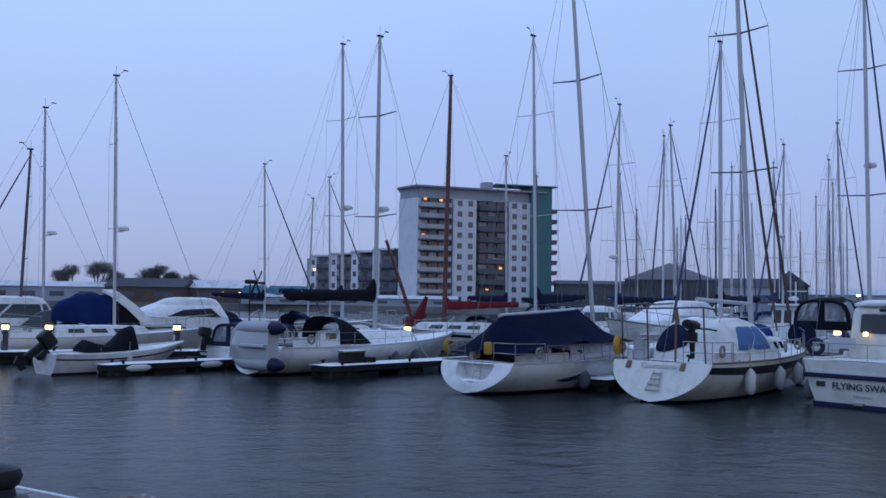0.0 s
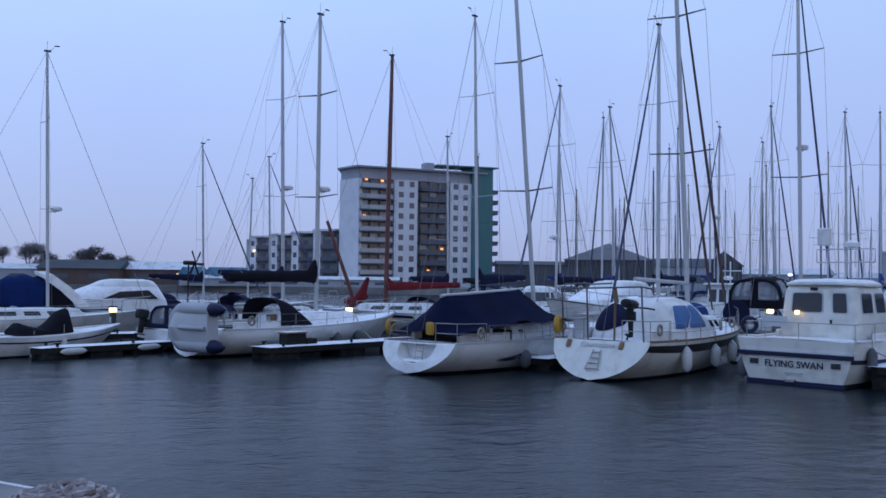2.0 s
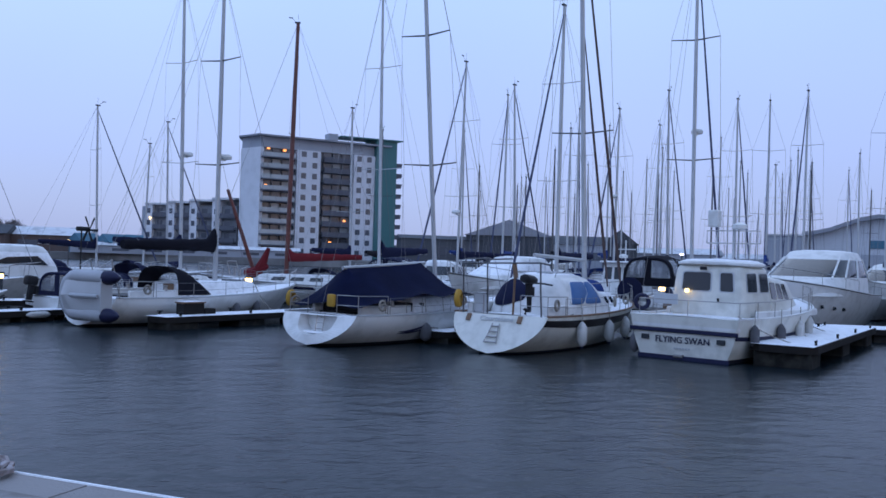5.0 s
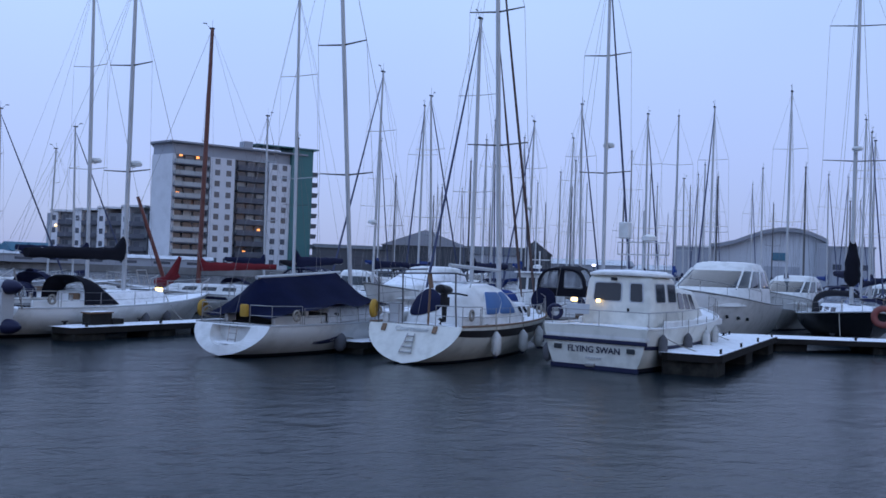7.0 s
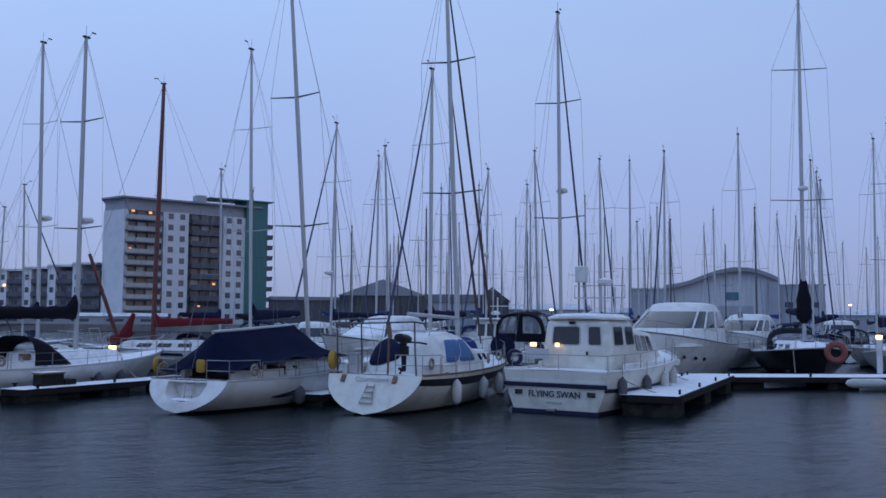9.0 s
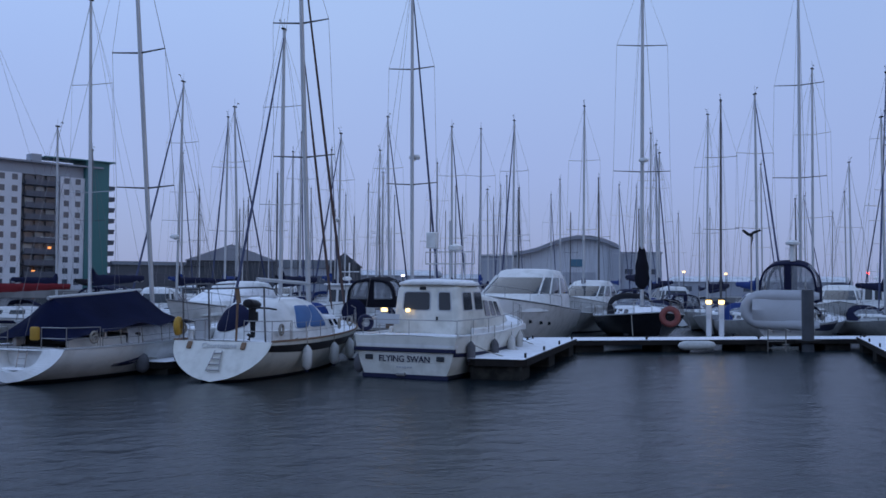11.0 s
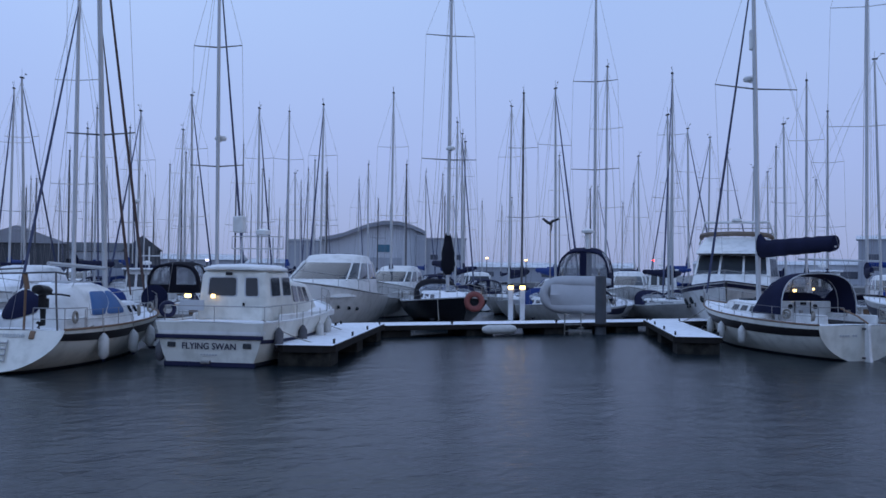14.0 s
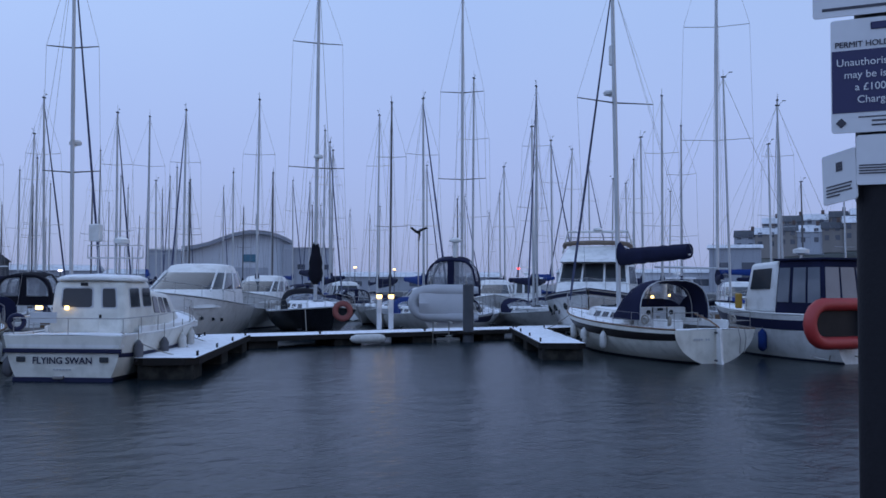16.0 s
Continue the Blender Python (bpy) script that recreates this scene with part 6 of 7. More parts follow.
def mooring_rope(a, b, sag):
    a, b = Vector(a), Vector(b)
    t = thing("mooring_rope", a.x, a.y, a.z, 90, "slack grey mooring rope between boat and pontoon", "rope", "mooring ropes")
    one("rope", lambda bm: tube(bm, [(b - a) * (k / 10) - V(0, 0, sag * math.sin(math.pi * k / 10)) for k in range(11)], 0.016, 5), ROPE, t)


mooring_rope((13.0, 25.6, 1.35), (14.6, 25.0, 0.6), 0.1)
mooring_rope((15.6, 29.6, 1.5), (16.5, 27.2, 0.6), 0.15)
mooring_rope((17.6, 31.8, 1.7), (18.6, 29.6, 0.6), 0.2)
mooring_rope((31.6, 21.4, 1.1), (33.4, 25.8, 0.6), 0.25)
mooring_rope((34.2, 25.2, 1.4), (36.2, 29.2, 0.6), 0.3)
mooring_rope((-5.0, 36.1, 1.15), (-3.0, 35.3, 0.52), 0.1)
mooring_rope((-1.2, 39.2, 1.4), (-0.5, 37.7, 0.52), 0.12)
mooring_rope((2.4, 29.2, 1.0), (5.0, 30.6, 0.46), 0.08)
mooring_rope((8.6, 27.4, 1.2), (7.3, 32.6, 0.46), 0.2)
mooring_rope((23.0, 38.8, 2.0), (21.6, 35.6, 0.6), 0.2)
mooring_rope((27.6, 35.8, 1.6), (26.6, 34.4, 0.6), 0.1)


def wind_generator(x, y, z):
    t = thing("wind_generator", x, y, 0, 226, "dark three-bladed wind generator on a slim stern pole", "wind generator")
    one("pole", lambda bm: cyl(bm, (0, 0, 0.9), (0, 0, z), 0.035, n=8), STEEL, t)
    one("generator", lambda bm: tube(bm, [V(0.25, 0, z), V(0, 0, z + 0.02), V(-0.5, 0, z + 0.05)], [0.1, 0.12, 0.03], 8), BLACKP, t)
    for k in range(3):
        a = radians(25 + 120 * k)
        one("blade", lambda bm: quad_plate(bm, V(0.27, 0.04, z), V(0.27, 0.06 + 0.5 * math.cos(a), z + 0.5 * math.sin(a)), V(0.25, 0.5 * math.cos(a + 0.16), z + 0.5 * math.sin(a + 0.16)), V(0.25, 0.16 * math.cos(a + 0.9), z + 0.16 * math.sin(a + 0.9)), 0.008), BLACKP, t)


wind_generator(35.0, 35.6, 5.5)
one("radar_post", lambda bm: (cyl(bm, (1.0, -0.2, 4.2), (1.0, -0.2, 5.0), 0.14, n=10), lathe(bm, [(0.1, 0), (0.34, 0.05), (0.36, 0.16), (0.1, 0.28)], 14, Matrix.Translation((1.0, -0.2, 5.0)))), GEL, TENTY, "white radar on a stubby post", smooth=True)


# ---- far shore ----
def block(bm, x, y, w, d, z0, z1, az=0):
    box(bm, (0, 0, 0), (w, d, z1 - z0), 0, pose(x, y, (z0 + z1) / 2, 0, 0, az))


def tower():
    t = thing("apartment_tower", 0, 0, 0, 90, "ten-storey white apartment tower with balconies and green stair block", "apartment building")
    A, Bc, C, D = V(-11.3, 234.7, 0), V(-6.4, 228.5, 0), V(15.2, 236.5, 0), V(24.3, 240.0, 0)
    z0, z1, fl = 1.4, 28.0, 2.66
    u = (C - Bc).normalized()
    n = V(u.y, -u.x, 0)
    back = V(0, 14, 0)

    def wall(p, q, lo, hi, dep, name, material, off=0.0):
        w = (q - p).normalized()
        m = V(w.y, -w.x, 0)
        return one(name, lambda bm: loft(bm, [[p + m * off + V(0, 0, lo), q + m * off + V(0, 0, lo), q - m * dep + V(0, 0, lo), p - m * dep + V(0, 0, lo)],
                                              [p + m * off + V(0, 0, hi), q + m * off + V(0, 0, hi), q - m * dep + V(0, 0, hi), p - m * dep + V(0, 0, hi)]]), material, t)
    def P(k):
        return Bc + u * k * 1.15
    core = one("core", lambda bm: loft(bm, [[A + V(1, 1, z0), P(0) + V(0, 1.5, z0), P(30) + V(0, 1.5, z0), P(30) + back + V(0, 0, z0), A + back * 0.8 + V(0, 0, z0)],
                                            [A + V(1, 1, z1 + 2.6), P(0) + V(0, 1.5, z1 + 2.6), P(30) + V(0, 1.5, z1 + 2.6), P(30) + back + V(0, 0, z1 + 2.6), A + back * 0.8 + V(0, 0, z1 + 2.6)]]), DARKW, t)
    wall(A, Bc, z0, z1, 1, "end_wall", RENDER)
    wall(A, Bc, z1, z1 + 2.6, 1, "top_storey_wall", GREYW, -0.3)
    wall(P(8.0), P(13.4), z0, z1, 1.2, "white_wall", RENDER, 0.4)
    wall(P(21.2), P(26.4), z0, z1, 1.2, "white_wall", RENDER, 0.4)
    wall(P(0), P(26.4), z1, z1 + 2.6, 1, "top_storey_wall", GREYW, -0.4)
    wall(P(26.4), P(31.5), z0, z1 + 4.2, 6, "green_stair_block", GREENW, 1.0)
    one("roof", lambda bm: loft(bm, [[A + V(-0.6, -0.6, z1 + 2.6), P(0) + n * 1.5 + V(-1, 0, z1 + 2.6), P(30) + n * 1.5 + V(0, 0, z1 + 2.6), P(30) + back + V(0, 0, z1 + 2.6), A + back * 0.8 + V(0, 0, z1 + 2.6)],
                                     [A + V(-0.6, -0.6, z1 + 3.0), P(0) + n * 1.5 + V(-1, 0, z1 + 3.0), P(30) + n * 1.5 + V(0, 0, z1 + 3.0), P(30) + back + V(0, 0, z1 + 3.0), A + back * 0.8 + V(0, 0, z1 + 3.0)]]), HALLR, t)
    one("stair_roof", lambda bm: loft(bm, [[p + V(0, 0, z1 + 4.2) for p in (P(18) + n * 0.5, P(32.5) + n * 2, P(32.5) - n * 6, P(18) - n * 6)], [p + V(0, 0, z1 + 4.5) for p in (P(18) + n * 0.5, P(32.5) + n * 2, P(32.5) - n * 6, P(18) - n * 6)]]), GREENW, t)
    one("lift_house", lambda bm: loft(bm, [[p + V(0, 0, z1 + 3) for p in (P(15.4), P(17.4), P(17.4) - n * 3, P(15.4) - n * 3)], [p + V(0, 0, z1 + 4.8) for p in (P(15.4), P(17.4), P(17.4) - n * 3, P(15.4) - n * 3)]]), GREYW, t)

    def win(k, z, w, hgt, off, mat_, name="window"):
        a, b = P(k) + n * off, P(k + w) + n * off
        one(name, lambda bm: loft(bm, [[a + V(0, 0, z), b + V(0, 0, z), b + V(0, 0, z + hgt), a + V(0, 0, z + hgt)], [p - n * 0.3 for p in (a + V(0, 0, z), b + V(0, 0, z), b + V(0, 0, z + hgt), a + V(0, 0, z + hgt))]]), mat_, t)
    for f in range(10):
        z = z0 + 0.9 + f * fl
        for k in (9.0, 11.5, 22.0, 24.4):
            win(k, z + 0.1, 1.1, 1.35, 0.45, BWIN)
        # left balcony bay
        for k0, w in ((0.2, 7.4), (14.0, 6.8)):
            one("balcony", lambda bm: loft(bm, [[P(k0) - n * 1 + V(0, 0, z - 0.75), P(k0 + w) - n * 1 + V(0, 0, z - 0.75), P(k0 + w) + n * 1.0 + V(0, 0, z - 0.75), P(k0) + n * 1.0 + V(0, 0, z - 0.75)],
                                                [P(k0) - n * 1 + V(0, 0, z - 0.45), P(k0 + w) - n * 1 + V(0, 0, z - 0.45), P(k0 + w) + n * 1.0 + V(0, 0, z - 0.45), P(k0) + n * 1.0 + V(0, 0, z - 0.45)]]), BALC, t)
            win(k0 + 0.1, z - 0.45, w - 0.2, 1.0, 1.0, BALG if (k0 < 1) else BALC, "balustrade")
            for k in (0.5, 2.7, 4.9):
                win(k0 + k, z - 0.3, 1.7, 1.95, -0.95, BWIN if (f + int(k * 3)) % 4 else BALG)
        one("stair_balcony", lambda bm: loft(bm, [[p + V(0, 0, z - 0.6) for p in (P(31.5), P(33.2), P(33.2) - n * 5, P(31.5) - n * 5)], [p + V(0, 0, z + 0.5) for p in (P(31.5), P(33.4), P(33.4) - n * 5, P(31.5) - n * 5)]]), BALC, t)
    for k, f in ((1.6, 9.3), (5.2, 9.2), (1.2, 5.9), (4.6, 4.8), (4.2, 2.8), (15.8, 4.7), (15.0, 3.8), (18.2, 2.7), (19.4, 3.0), (16.2, 0.9)):
        z = z0 + 1.5 + f * fl
        win(k, z, 0.6, 0.5, -0.55, ROOMGLOW, "lit_lamp")


def low_block():
    t = thing("apartment_block", 0, 0, 0, 90, "four-storey white apartment terrace with recessed balconies", "apartment building")
    a, b = V(-35.5, 253, 0), V(-12.0, 240.5, 0)
    u = (b - a).normalized()
    n = V(u.y, -u.x, 0)
    L = (b - a).length
    def bx(k0, k1, lo, hi, o0, o1, name, material):
        one(name, lambda bm: loft(bm, [[a + u * k0 + n * o0 + V(0, 0, lo), a + u * k1 + n * o0 + V(0, 0, lo), a + u * k1 + n * o1 + V(0, 0, lo), a + u * k0 + n * o1 + V(0, 0, lo)],
                                       [a + u * k0 + n * o0 + V(0, 0, hi), a + u * k1 + n * o0 + V(0, 0, hi), a + u * k1 + n * o1 + V(0, 0, hi), a + u * k0 + n * o1 + V(0, 0, hi)]]), material, t)
    bx(0, L, 1.4, 14.0, 0, -10, "core", DARKW)
    bx(-1.2, 0, 1.4, 13.6, 0.6, -10, "end_wall", GREYW)
    for i in range(4):
        k = i * L / 4
        bx(k, k + 2.2, 1.4, 14.4 + 0.5 * i, 1.0, -9, "bay_wall", RENDER)
        bx(k, k + L / 4, 14.0 + 0.5 * i, 14.5 + 0.5 * i, 1.4, -10, "roof", ROOF)
        for f in range(4):
            z = 1.8 + f * 3.1
            bx(k + 0.6, k + 1.6, z + 0.7, z + 2.0, 1.05, 0.9, "window", BWIN)
            bx(k + 2.3, k + L / 4 - 0.1, z - 0.3, z + 0.9, 1.2, 1.1, "balustrade", BALC)
            bx(k + 2.3, k + L / 4 - 0.1, z - 0.35, z - 0.1, 1.2, 0, "balcony", BALC)
            bx(k + 3.0, k + 4.6, z, z + 2.1, 0.03, -0.1, "window", BWIN)
    bx(1.4, 1.9, 10.2, 10.7, 1.2, 1.0, "lit_lamp", WARM)


def shed(x, y, w, d, h0, az, label, walls=DARKB, roof=ROOF, ridge=1.5, name="shed", group=""):
    t = thing(name, x, y, 1.4, 90 - az, label, "building", group)
    one("wall", lambda bm: box(bm, (0, 0, h0 / 2), (w, d, h0)), walls, t)
    one("roof", lambda bm: prism(bm, [(-d / 2 - 0.4, h0), (d / 2 + 0.4, h0), (0, h0 + ridge)], -w / 2 - 0.4, w / 2 + 0.4, "yz"), roof, t)
    k = max(2, int(w / 6))
    for i in range(k):
        one("window", lambda bm: box(bm, (-w / 2 + (i + 0.5) * w / k, -d / 2, h0 * 0.5), (w / k * 0.5, 0.1, h0 * 0.35)), BWIN, t)
    return t


def arched_hall():
    t = thing("arched_hall", 107.9, 156.6, 1.4, 125, "wide pale hall with a thin wave-shaped curved roof", "building")
    prof = [(-13, 7.7), (-10.5, 8.0), (-8, 8.6), (-5.5, 9.6), (-3, 10.5), (0, 11.1), (3, 11.0), (5.5, 10.4), (7.6, 9.5), (8.6, 8.9)]
    foot = [(p[0], p[1]) for p in prof] + [(8.6, 0), (-13, 0)]
    one("wall", lambda bm: loft(bm, [[V(p[0], 0, p[1]) for p in foot], [V(p[0], 30, p[1]) for p in foot]]), HALLW, t)
    one("roof", lambda bm: loft(bm, [[V(x0, -1.6, za), V(x0, -1.6, za + 0.75), V(x0, 30.5, za + 0.75), V(x0, 30.5, za)] for x0, za in prof]), HALLR, t, "dark roof edge")
    one("side_pillar", lambda bm: box(bm, (7.6, -0.9, 4.5), (2.0, 1.4, 9.0)), GREYW, t)
    one("side_wing", lambda bm: box(bm, (-16.2, 4, 3.8), (6.4, 12, 7.6)), GREYW, t)
    one("wing_roof", lambda bm: box(bm, (-16.2, 4, 7.75), (6.8, 12.6, 0.3)), ROOF, t)
    one("side_wing", lambda bm: box(bm, (12.6, 5, 4.1), (8.0, 12, 8.2)), GREYW, t)
    one("wing_roof", lambda bm: box(bm, (12.6, 5, 8.35), (8.4, 12.6, 0.3)), HALLR, t)
    for i, x in enumerate((-10.4, -7.4, 10.2, 12.6, 15.0)):
        one("window", lambda bm: box(bm, (x, -0.03 if i < 2 else -1.03, 4.6), (1.5, 0.2, 1.0)), BWIN, t)
    one("hall_door", lambda bm: box(bm, (0.5, -0.04, 2.2), (6.5, 0.2, 4.4)), GREYW, t)
    one("wall_panel", lambda bm: box(bm, (0.0, -0.05, 6.3), (2.6, 0.2, 1.5)), TEAL, t, "teal wall panel")


def bare_tree(x, y, hgt, seed, bush=False):
    t = thing("tree", x, y, 1.4, 0, "bare winter tree with a wide twiggy crown", "tree", "trees on the far shore")
    rnd = random.Random(seed)
    tips = []

    def grow(bm, p, d, ln, r, lv):
        q = p + d * ln
        cyl(bm, p, q, r, r * 0.65, n=5, caps=False)
        if lv == 0:
            tips.append(q)
            return
        for _ in range(3 if lv > 1 else 4):
            nd = (d + V(rnd.uniform(-0.9, 0.9), rnd.uniform(-0.9, 0.9), rnd.uniform(-0.1, 0.6))).normalized()
            grow(bm, q, nd, ln * rnd.uniform(0.6, 0.8), r * 0.6, lv - 1)
    one("trunk", lambda bm: grow(bm, V(0, 0, 0), V(0, 0, 1), hgt * 0.26, hgt * 0.025, 3), BARK, t)

    def crown(bm):
        for c in tips:
            for _ in range(34):
                o = c + V(rnd.uniform(-1, 1), rnd.uniform(-1, 1), rnd.uniform(-0.9, 0.8)) * hgt * 0.1
                e = o + V(rnd.uniform(-1, 1), rnd.uniform(-1, 1), rnd.uniform(-0.2, 1.0)) * hgt * 0.08
                cyl(bm, o, e, hgt * 0.0035, hgt * 0.002, n=3, caps=False)
    one("crown", crown, TWIG, t)


tower()
low_block()
arched_hall()
for x, y, hh, s in ((-88, 222, 11, 1), (-80, 226, 10, 2), (-79, 215, 12, 3), (-71, 222, 11, 4), (-66, 218, 11, 5), (-63, 222, 10, 6), (-94, 228, 9, 7), (-60, 224, 9, 8)):
    bare_tree(x, y, hh, s)
shed(-95, 212, 50, 12, 3.2, 4, "long low grey shed with snow on its roof", GREYW, ROOF, 1.2)
shed(-66, 212, 17, 12, 3.4, 2, "dark brick building with pitched roof", BRICK, DARKB, 2.0)
shed(-50, 216, 16, 10, 3.4, 0, "low brick house with a snowy roof", BRICK, ROOF, 1.8)
for x in (-41, -35.5, -31):
    shed(x, 205, 4.6, 4.6, 2.2, 45, "small teal pavilion with a pointed roof", TEAL, TEAL, 1.8, "pavilion", "pavilions")
shed(-20, 203, 46, 6, 1.6, 0, "long low quayside shed with snowy roof", GREYW, ROOF, 0.7)
shed(41, 214, 30, 20, 5.4, -4, "long dark boat shed beside the tower", DARKB, DARKB, 1.0)
shed(51, 210, 16, 19, 6.6, 76, "dark workshop with a wide low gable and snowy roof edge", DARKB, HALLR, 3.6)
shed(66, 206, 16, 12, 5.2, -20, "grey workshop with a dark pitched roof", GREYW, DARKB, 2.0)
shed(66.0, 178, 6.5, 6.6, 5.0, 70, "small dark shed with a steep pointed roof", DARKB, DARKB, 2.9)
shed(80, 186, 20, 12, 3.6, -35, "low grey workshop with snowy roof", GREYW, ROOF, 1.2)
shed(94, 172, 14, 10, 3.0, -38, "low grey store by the water", HALLW, ROOF, 1.0)
shed(128, 128, 30, 14, 2.6, -52, "low grey quayside building with snowy roof", GREYW, ROOF, 1.0)
shed(161.5, 80.0, 9.0, 8, 8.0, -63, "pale two-storey harbour office building", GREYW, ROOF, 0.8)


def hillside():
    rnd = random.Random(3)
    rows = []
    for k in range(9):
        q = k / 8
        rows.append([V(250 + 130 * q + 4 * math.sin(j), 175 - 16 * j + 30 * q, 0.5 + 24 * math.sin(min(1.0, q * 1.3) * math.pi / 2) * min(1.0, j / 3.5) * (0.9 + 0.1 * math.sin(j * 1.3 + k))) for j in range(11)])
    hill = one("hillside", lambda bm: loft(bm, rows, closed=False), mat("wintry_hill_scrub", (0.1, 0.11, 0.1), 0.95, var=0.5, scale=0.3), None, smooth=True)
    tagged(hill, "low wooded hill behind the harbour, dusted with snow", "hill", kind="structure")
    for i in range(13):
        k = i % 7
        x, y = (262 + 1.9 * k, 126 - 5.6 * k) if i < 7 else (284 + 2 * k, 128 - 6.2 * k)
        z = (13.0 if i < 7 else 17.5) + 0.5 * k
        hh, wd = rnd.uniform(3.4, 4.8), rnd.uniform(5.0, 7.5)
        t = thing("house", x, y, z - 3, 90 + 66, "hillside terraced house with pitched snowy roof", "house", "hillside houses")
        one("wall", lambda bm: box(bm, (0, 0, (hh + 3) / 2), (wd, 8, hh + 3)), HOUSE if i % 3 else GREYW, t)
        one("roof", lambda bm: prism(bm, [(-4.4, hh + 3), (4.4, hh + 3), (0, hh + 5.2)], -wd / 2 - 0.2, wd / 2 + 0.2, "yz"), ROOF if i % 2 else DARKB, t)
        one("chimney", lambda bm: box(bm, (wd * 0.3, 0, hh + 5.4), (0.9, 0.9, 1.8)), BRICK, t)
        for f in range(2):
            for w in (-0.28, 0.22):
                one("window", lambda bm: box(bm, (w * wd, -4, 4.2 + 2.6 * f), (1.2, 0.12, 1.4)), BWIN, t)


hillside()
shed(160, 100, 30, 14, 3.6, -60, "grey quayside building with flat roof", HALLW, ROOF, 0.8)


# ---- things on the pontoons ----
def pedestal(x, y, tall=1.5, z=0.55, label="white pontoon service pedestal with a lit warm lamp on top", glow=0.0):
    t = thing("service_pedestal", x, y, z, 46, label, "pedestal", "service pedestals")
    one("column", lambda bm: box(bm, (0, 0, tall / 2), (0.22, 0.24, tall), 0.04), PEDM if tall > 1.2 else PILE, t)
    one("socket_panel", lambda bm: box(bm, (-0.115, 0, tall * 0.62), (0.02, 0.16, 0.26), 0.006), GREYGEL, t)
    one("lamp", lambda bm: box(bm, (0, 0, tall + 0.1), (0.24, 0.26, 0.18), 0.03), WARM, t, "lit warm lamp")
    one("cap", lambda bm: box(bm, (0, 0, tall + 0.23), (0.28, 0.3, 0.07), 0.02), BLACKP, t)
    if glow:
        lamp = bpy.data.lights.new("pedestal_lamp", "POINT")
        lamp.energy, lamp.color, lamp.shadow_soft_size = glow, (1.0, 0.72, 0.4), 0.15
        ob = new("pedestal_light", lamp)
        ob.location = (x - 0.35, y - 0.35, 2.15)


pedestal(30.5, 33.75, glow=0.8)
pedestal(30.95, 33.4, glow=0.8)
for sx, sy in ((-11.5, 40.85), (-16.3, 39.1), (-17.85, 38.55), (-1.65, 44.4)):
    pedestal(sx, sy, 0.85, 0.5, "low dark service pedestal with a lit warm lamp")


def pile(x, y, top, r=0.26):
    t = thing("mooring_pile", x, y, 0, 0, "dark steel mooring pile with a flat top standing in the water", "pile")
    one("shaft", lambda bm: cyl(bm, (0, 0, -2), (0, 0, top), r, n=16), PILE, t, smooth=True)
    one("collar", lambda bm: box(bm, (0, 0, 0.45), (0.8, 0.8, 0.12), 0.03), TIMBER, t)


pile(33.1, 30.3, 2.75)


def ring_buoy(x, y, z):
    t = thing("life_ring", x, y, z, 226, "large orange ring buoy hung at a yacht's bow", "life ring")
    one("ring", lambda bm: torus(bm, 0.36, 0.14, pose(0, 0, 0, 0, 90, 0), 24, 10), ORANGE, t, smooth=True)


ring_buoy(29.0, 34.7, 1.45)


def loose_fender(x, y, z, az, ln=1.6, r=0.2):
    t = thing("pontoon_fender", x, y, z, az, "fat white fender lying along the pontoon edge", "fender", "pontoon fenders")
    one("body", lambda bm: lathe(bm, [(0.02, -ln / 2 - 0.1), (r * 0.7, -ln / 2), (r, -ln / 2 + r), (r, ln / 2 - r), (r * 0.7, ln / 2), (0.02, ln / 2 + 0.1)], 12, pose(0, 0, 0, 0, 90, 0)), FEND, t, smooth=True)


loose_fender(28.0, 31.75, 0.3, 103)
loose_fender(-10.75, 33.6, 0.25, 40, 0.8, 0.12)
loose_fender(-8.75, 35.95, 0.25, 40, 0.8, 0.12)


def pontoon_ladder():
    t = thing("pontoon_ladder", 31.9, 30.9, 0, 103, "steel ladder hanging down the pontoon side into the water", "ladder")
    for dx in (-0.45, 0.45):
        one("rail", lambda bm: tube(bm, [V(dx, -0.3, 0.9), V(dx, 0.05, 1.0), V(dx, 0.1, -0.6)], 0.03, 6), STEEL, t)
    for k in range(4):
        one("rung", lambda bm: cyl(bm, (-0.45, 0.1, 0.45 - 0.3 * k), (0.45, 0.1, 0.45 - 0.3 * k), 0.022, n=6), STEEL, t)


pontoon_ladder()


def dock_box(x, y, az):
    t = thing("dock_box", x, y, 0.48, az, "small weathered dock step box on the pontoon", "dock box")
    one("body", lambda bm: box(bm, (0, 0, 0.2), (0.42, 0.95, 0.4), 0.03), TIMBER, t)
    one("lid", lambda bm: box(bm, (0, 0, 0.42), (0.48, 1.02, 0.05), 0.015), TEAK, t)
    one("lower_step", lambda bm: box(bm, (0.05, 0.72, 0.1), (0.42, 0.5, 0.2), 0.02), TIMBER, t)
    one("lid_snow", lambda bm: box(bm, (0, 0, 0.455), (0.42, 0.94, 0.03), 0.012), SNOW, t, "thin snow")


dock_box(-3.3, 34.5, 133)


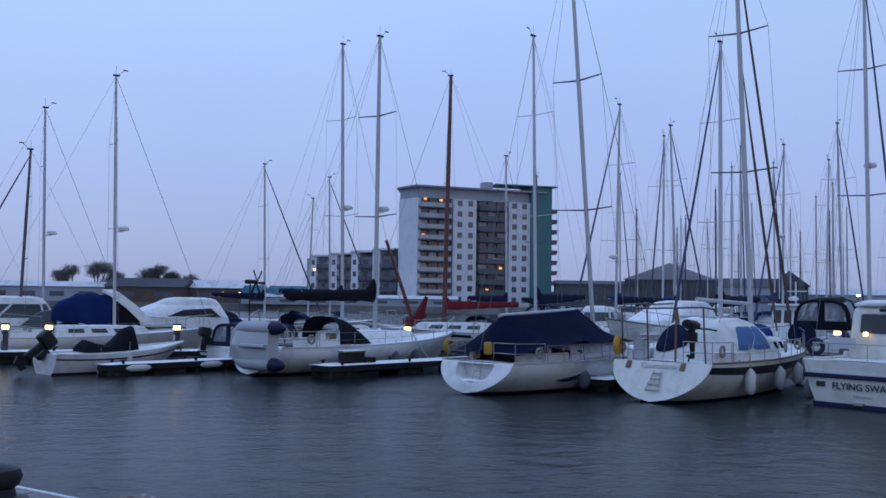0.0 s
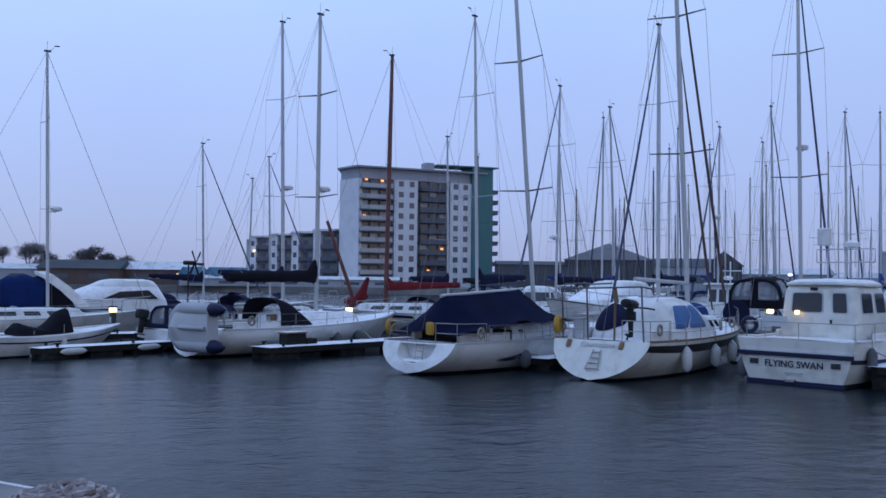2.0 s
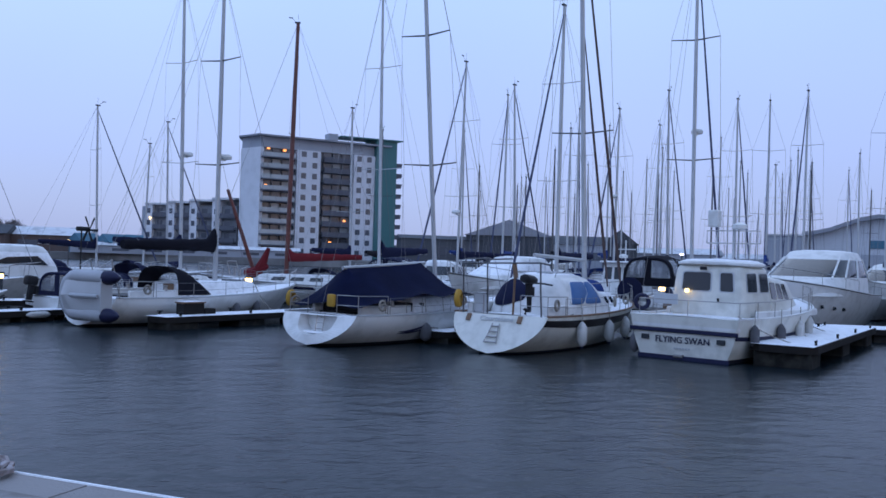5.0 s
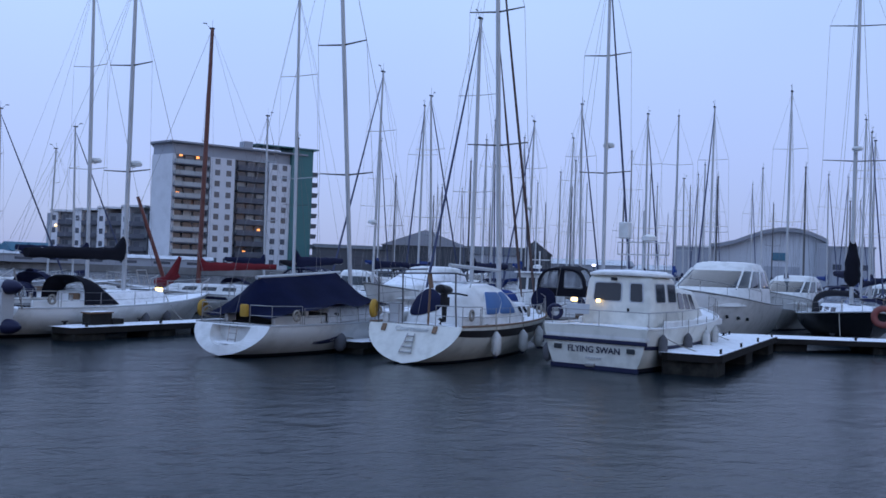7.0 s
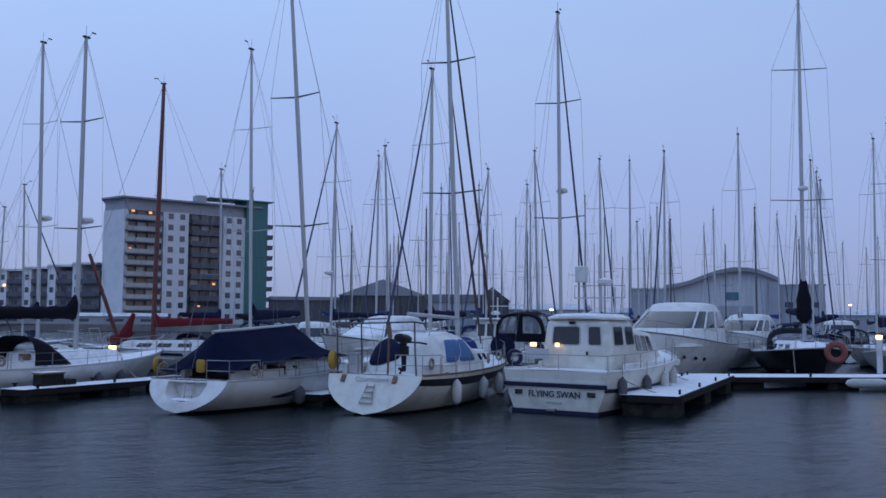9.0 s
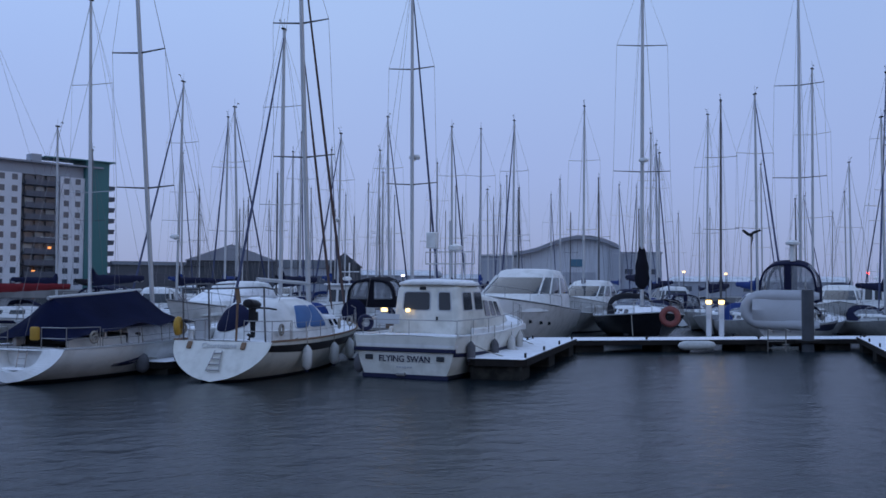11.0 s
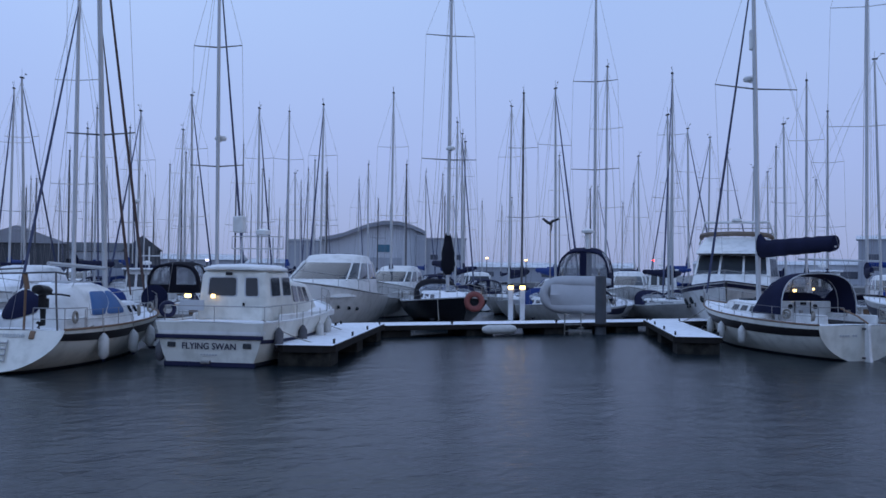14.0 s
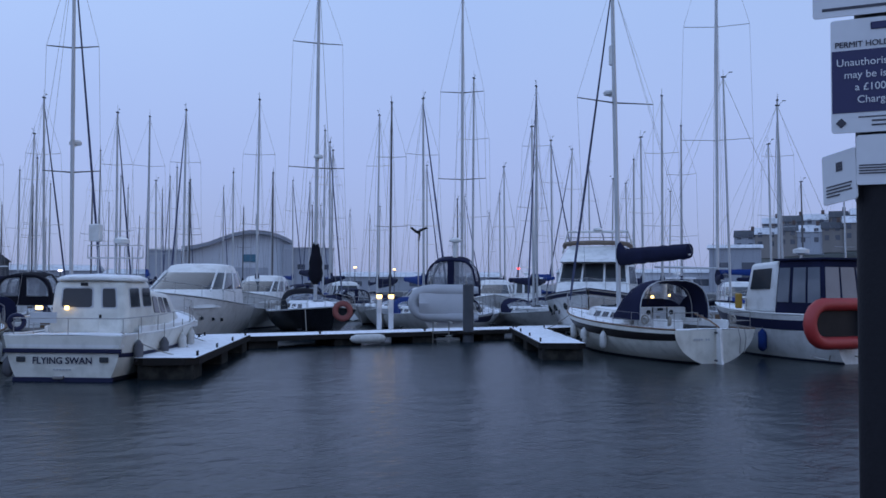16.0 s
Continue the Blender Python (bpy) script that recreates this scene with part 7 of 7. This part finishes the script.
# ---- sign post on the quay ----
def sign_post():
    t = thing("sign_post", 4.006, 1.717, 1.155, 251.7, "black post carrying white and blue permit parking notices", "sign post")
    one("post", lambda bm: cyl(bm, (0, 0, 0), (0, 0, 3.1), 0.105, n=24), POSTB, t, smooth=True)

    def plate(name, y0, y1, z0, z1, x, material=SIGNW, m=None, parent=None, th=0.006, bev=0.012):
        def f(bm):
            out = []
            for cy, cz, a0 in ((y1 - bev, z1 - bev, 0), (y0 + bev, z1 - bev, 90), (y0 + bev, z0 + bev, 180), (y1 - bev, z0 + bev, 270)):
                for k in range(4):
                    a = radians(a0 + k * 30)
                    out.append((cy + bev * math.cos(a), cz + bev * math.sin(a)))
            loft(bm, [[(m or Matrix()) @ V(x, p[0], p[1]) for p in out], [(m or Matrix()) @ V(x + th, p[0], p[1]) for p in out]])
        return one(name, f, material, parent or t)

    def text(body, size, y, z, x, material, align, parent):
        letters("lettering", body, size, material, parent, Matrix.Translation((x, y, z)) @ pose(0, 0, 0, 90, 0, 90), 0.001, align)

    def bars(y0, z, x, widths, hgt, parent, gap=0.012, m=None):
        def f(bm):
            for k, w in enumerate(widths):
                box(bm, (x, y0 + w / 2, z - k * gap), (0.002, w, hgt), 0, m)
        one("unreadable_print", f, SIGNK, parent)
    top = plate("notice", -0.262, 0.262, 2.752, 3.2, 0.108)
    bars(-0.225, 2.785, 0.115, [0.42], 0.012, top)
    main = plate("notice", -0.193, 0.193, 2.262, 2.735, 0.112)
    plate("blue_panel", -0.189, 0.189, 2.345, 2.605, 0.117, SIGNB, parent=main, th=0.003, bev=0.002)
    text("PERMIT HOLDERS", 0.033, -0.178, 2.618, 0.12, SIGNK, "LEFT", main)
    text("PERMIT HOLDERS", 0.033, -0.1765, 2.6187, 0.1202, SIGNK, "LEFT", main)
    for k, (line, y) in enumerate((("Unauthorised", -0.172), ("may be issued", -0.143), ("a £100", -0.102), ("Charge", -0.094))):
        text(line, 0.043, y, 2.54 - k * 0.052, 0.122, SIGNW, "LEFT", main)
    one("emblem", lambda bm: box(bm, (0.119, -0.155, 2.303), (0.003, 0.03, 0.03), 0.004, Matrix.Translation((0, -0.155, 2.303)) @ pose(0, 0, 0, 45, 0, 0) @ Matrix.Translation((0, 0.155, -2.303))), SIGNK, main)
    bars(-0.09, 2.325, 0.119, [0.25], 0.005, main)
    bars(-0.04, 2.308, 0.119, [0.2, 0.16], 0.007, main, 0.018)
    one("emblem", lambda bm: box(bm, (0.119, 0.0, 2.7), (0.003, 0.08, 0.03), 0.004), SIGNB, main)
    low = plate("notice", -0.1, 0.2, 2.045, 2.25, 0.112)
    bars(-0.09, 2.125, 0.12, [0.2, 0.22, 0.21, 0.2], 0.005, low, 0.011)
    side = pose(0.085, -0.072, 0, 0, 0, -56) @ pose(0, -0.12, 2.09, 3, 0, 0) @ pose(0, 0.12, -2.09)
    sd = plate("notice", -0.25, 0.0, 1.985, 2.2, 0.03, m=side)
    bars(-0.22, 2.06, 0.038, [0.19, 0.18, 0.19, 0.1], 0.006, sd, 0.014, side)
    bars(-0.14, 2.15, 0.038, [0.045, 0.045, 0.045], 0.012, sd, 0.013, side)


sign_post()


# ---- further moored boats: rows behind the pontoon ----
def fleet():
    rnd = random.Random(7)
    kinds = [
        yacht(30.0, 72.0, 25, 9.5, 12.2, "white sailing yacht with navy sail cover in a far berth", lite=True, roll=None, hood=NAVY, spreaders=1)[0],
        yacht(36.0, 74.0, 25, 10.5, 13.6, "white sailing yacht with blue covers in a far berth", lite=True, hood=BLUE, cover=BLUE)[0],
        yacht(42.0, 70.0, 25, 9.0, 11.4, "white sailing yacht with black covers in a far berth", lite=True, hood=BLACKC, cover=BLACKC, roll=None, masts=DARKALU, spreaders=1)[0],
        motor_boat(48.0, 68.0, 25, 9.5, "white hardtop motor cruiser in a far berth", style="hardtop", group="boats in the far berths")[0],
        motor_boat(54.0, 62.0, 25, 9.0, "white motor cruiser with navy canopy in a far berth", style="canopy", group="boats in the far berths")[0],
    ]
    for k in kinds:
        k["group"] = "boats in the far berths"
    taken = [(o.location.x, o.location.y) for o in scene.objects if o.parent is None and "category" in o and "boat" in o["category"] + ("boat" if "yacht" in o["category"] else "")]
    e1, e2 = V(0.97, -0.24, 0), V(0.24, 0.97, 0)
    o = V(23, 33.6, 0)
    for row, v in enumerate((14, 24, 34, 44, 54, 66, 78, 92)):
        u = -30 + 0.15 * v + rnd.uniform(0, 4)
        while u < 62 + v * 0.3:
            p = o + e1 * u + e2 * v
            u += rnd.uniform(3.6, 5.0)
            az = (25 if row % 2 else 205) + rnd.uniform(-4, 4)
            if any((p.x - a) ** 2 + (p.y - b) ** 2 < 17 for a, b in taken):
                continue
            if p.x < -4 and p.y > 60 and rnd.random() < 0.6:
                continue
            if p.x > 84 or (p.x > 66 and p.y > 105):
                continue
            taken.append((p.x, p.y))
            kind = kinds[rnd.choice((0, 0, 1, 1, 2, 3, 4))]
            s = rnd.uniform(0.88, 1.16)
            copy_thing(kind, pose(p.x, p.y, 0, 0, 0, 90 - az) @ Matrix.Scale(s, 4))


fleet()


def shore_lamp(x, y, hgt, material, label, pole=DARKALU):
    t = thing("street_lamp", x, y, 0 if y < 150 and x < 90 else 1.4, 0, label, "street lamp", "shore lamps")
    one("pole", lambda bm: cyl(bm, (0, 0, 0), (0, 0, hgt), 0.06, 0.04, n=8), pole, t)
    one("lamp", lambda bm: box(bm, (0, 0, hgt), (0.22, 0.22, 0.16) if material is not WHITEL else (0.18, 0.18, 0.1), 0.04), material, t, "lit lamp")


shore_lamp(-21.6, 92.0, 3.2, WARM, "lit warm lamp on a pontoon pole")
shore_lamp(-19.5, 90.0, 3.2, WARM, "lit warm lamp on a pontoon pole")
shore_lamp(62.7, 72.6, 4.4, WARM, "lit warm lamp on a pontoon pole")
shore_lamp(65.0, 69.2, 4.2, WARM, "lit warm lamp on a pontoon pole")
shore_lamp(73.6, 60.0, 4.3, REDL, "red navigation lamp on a pole")
shore_lamp(20.4, 46.2, 3.35, WHITEL, "small bluish lamp on a pole")
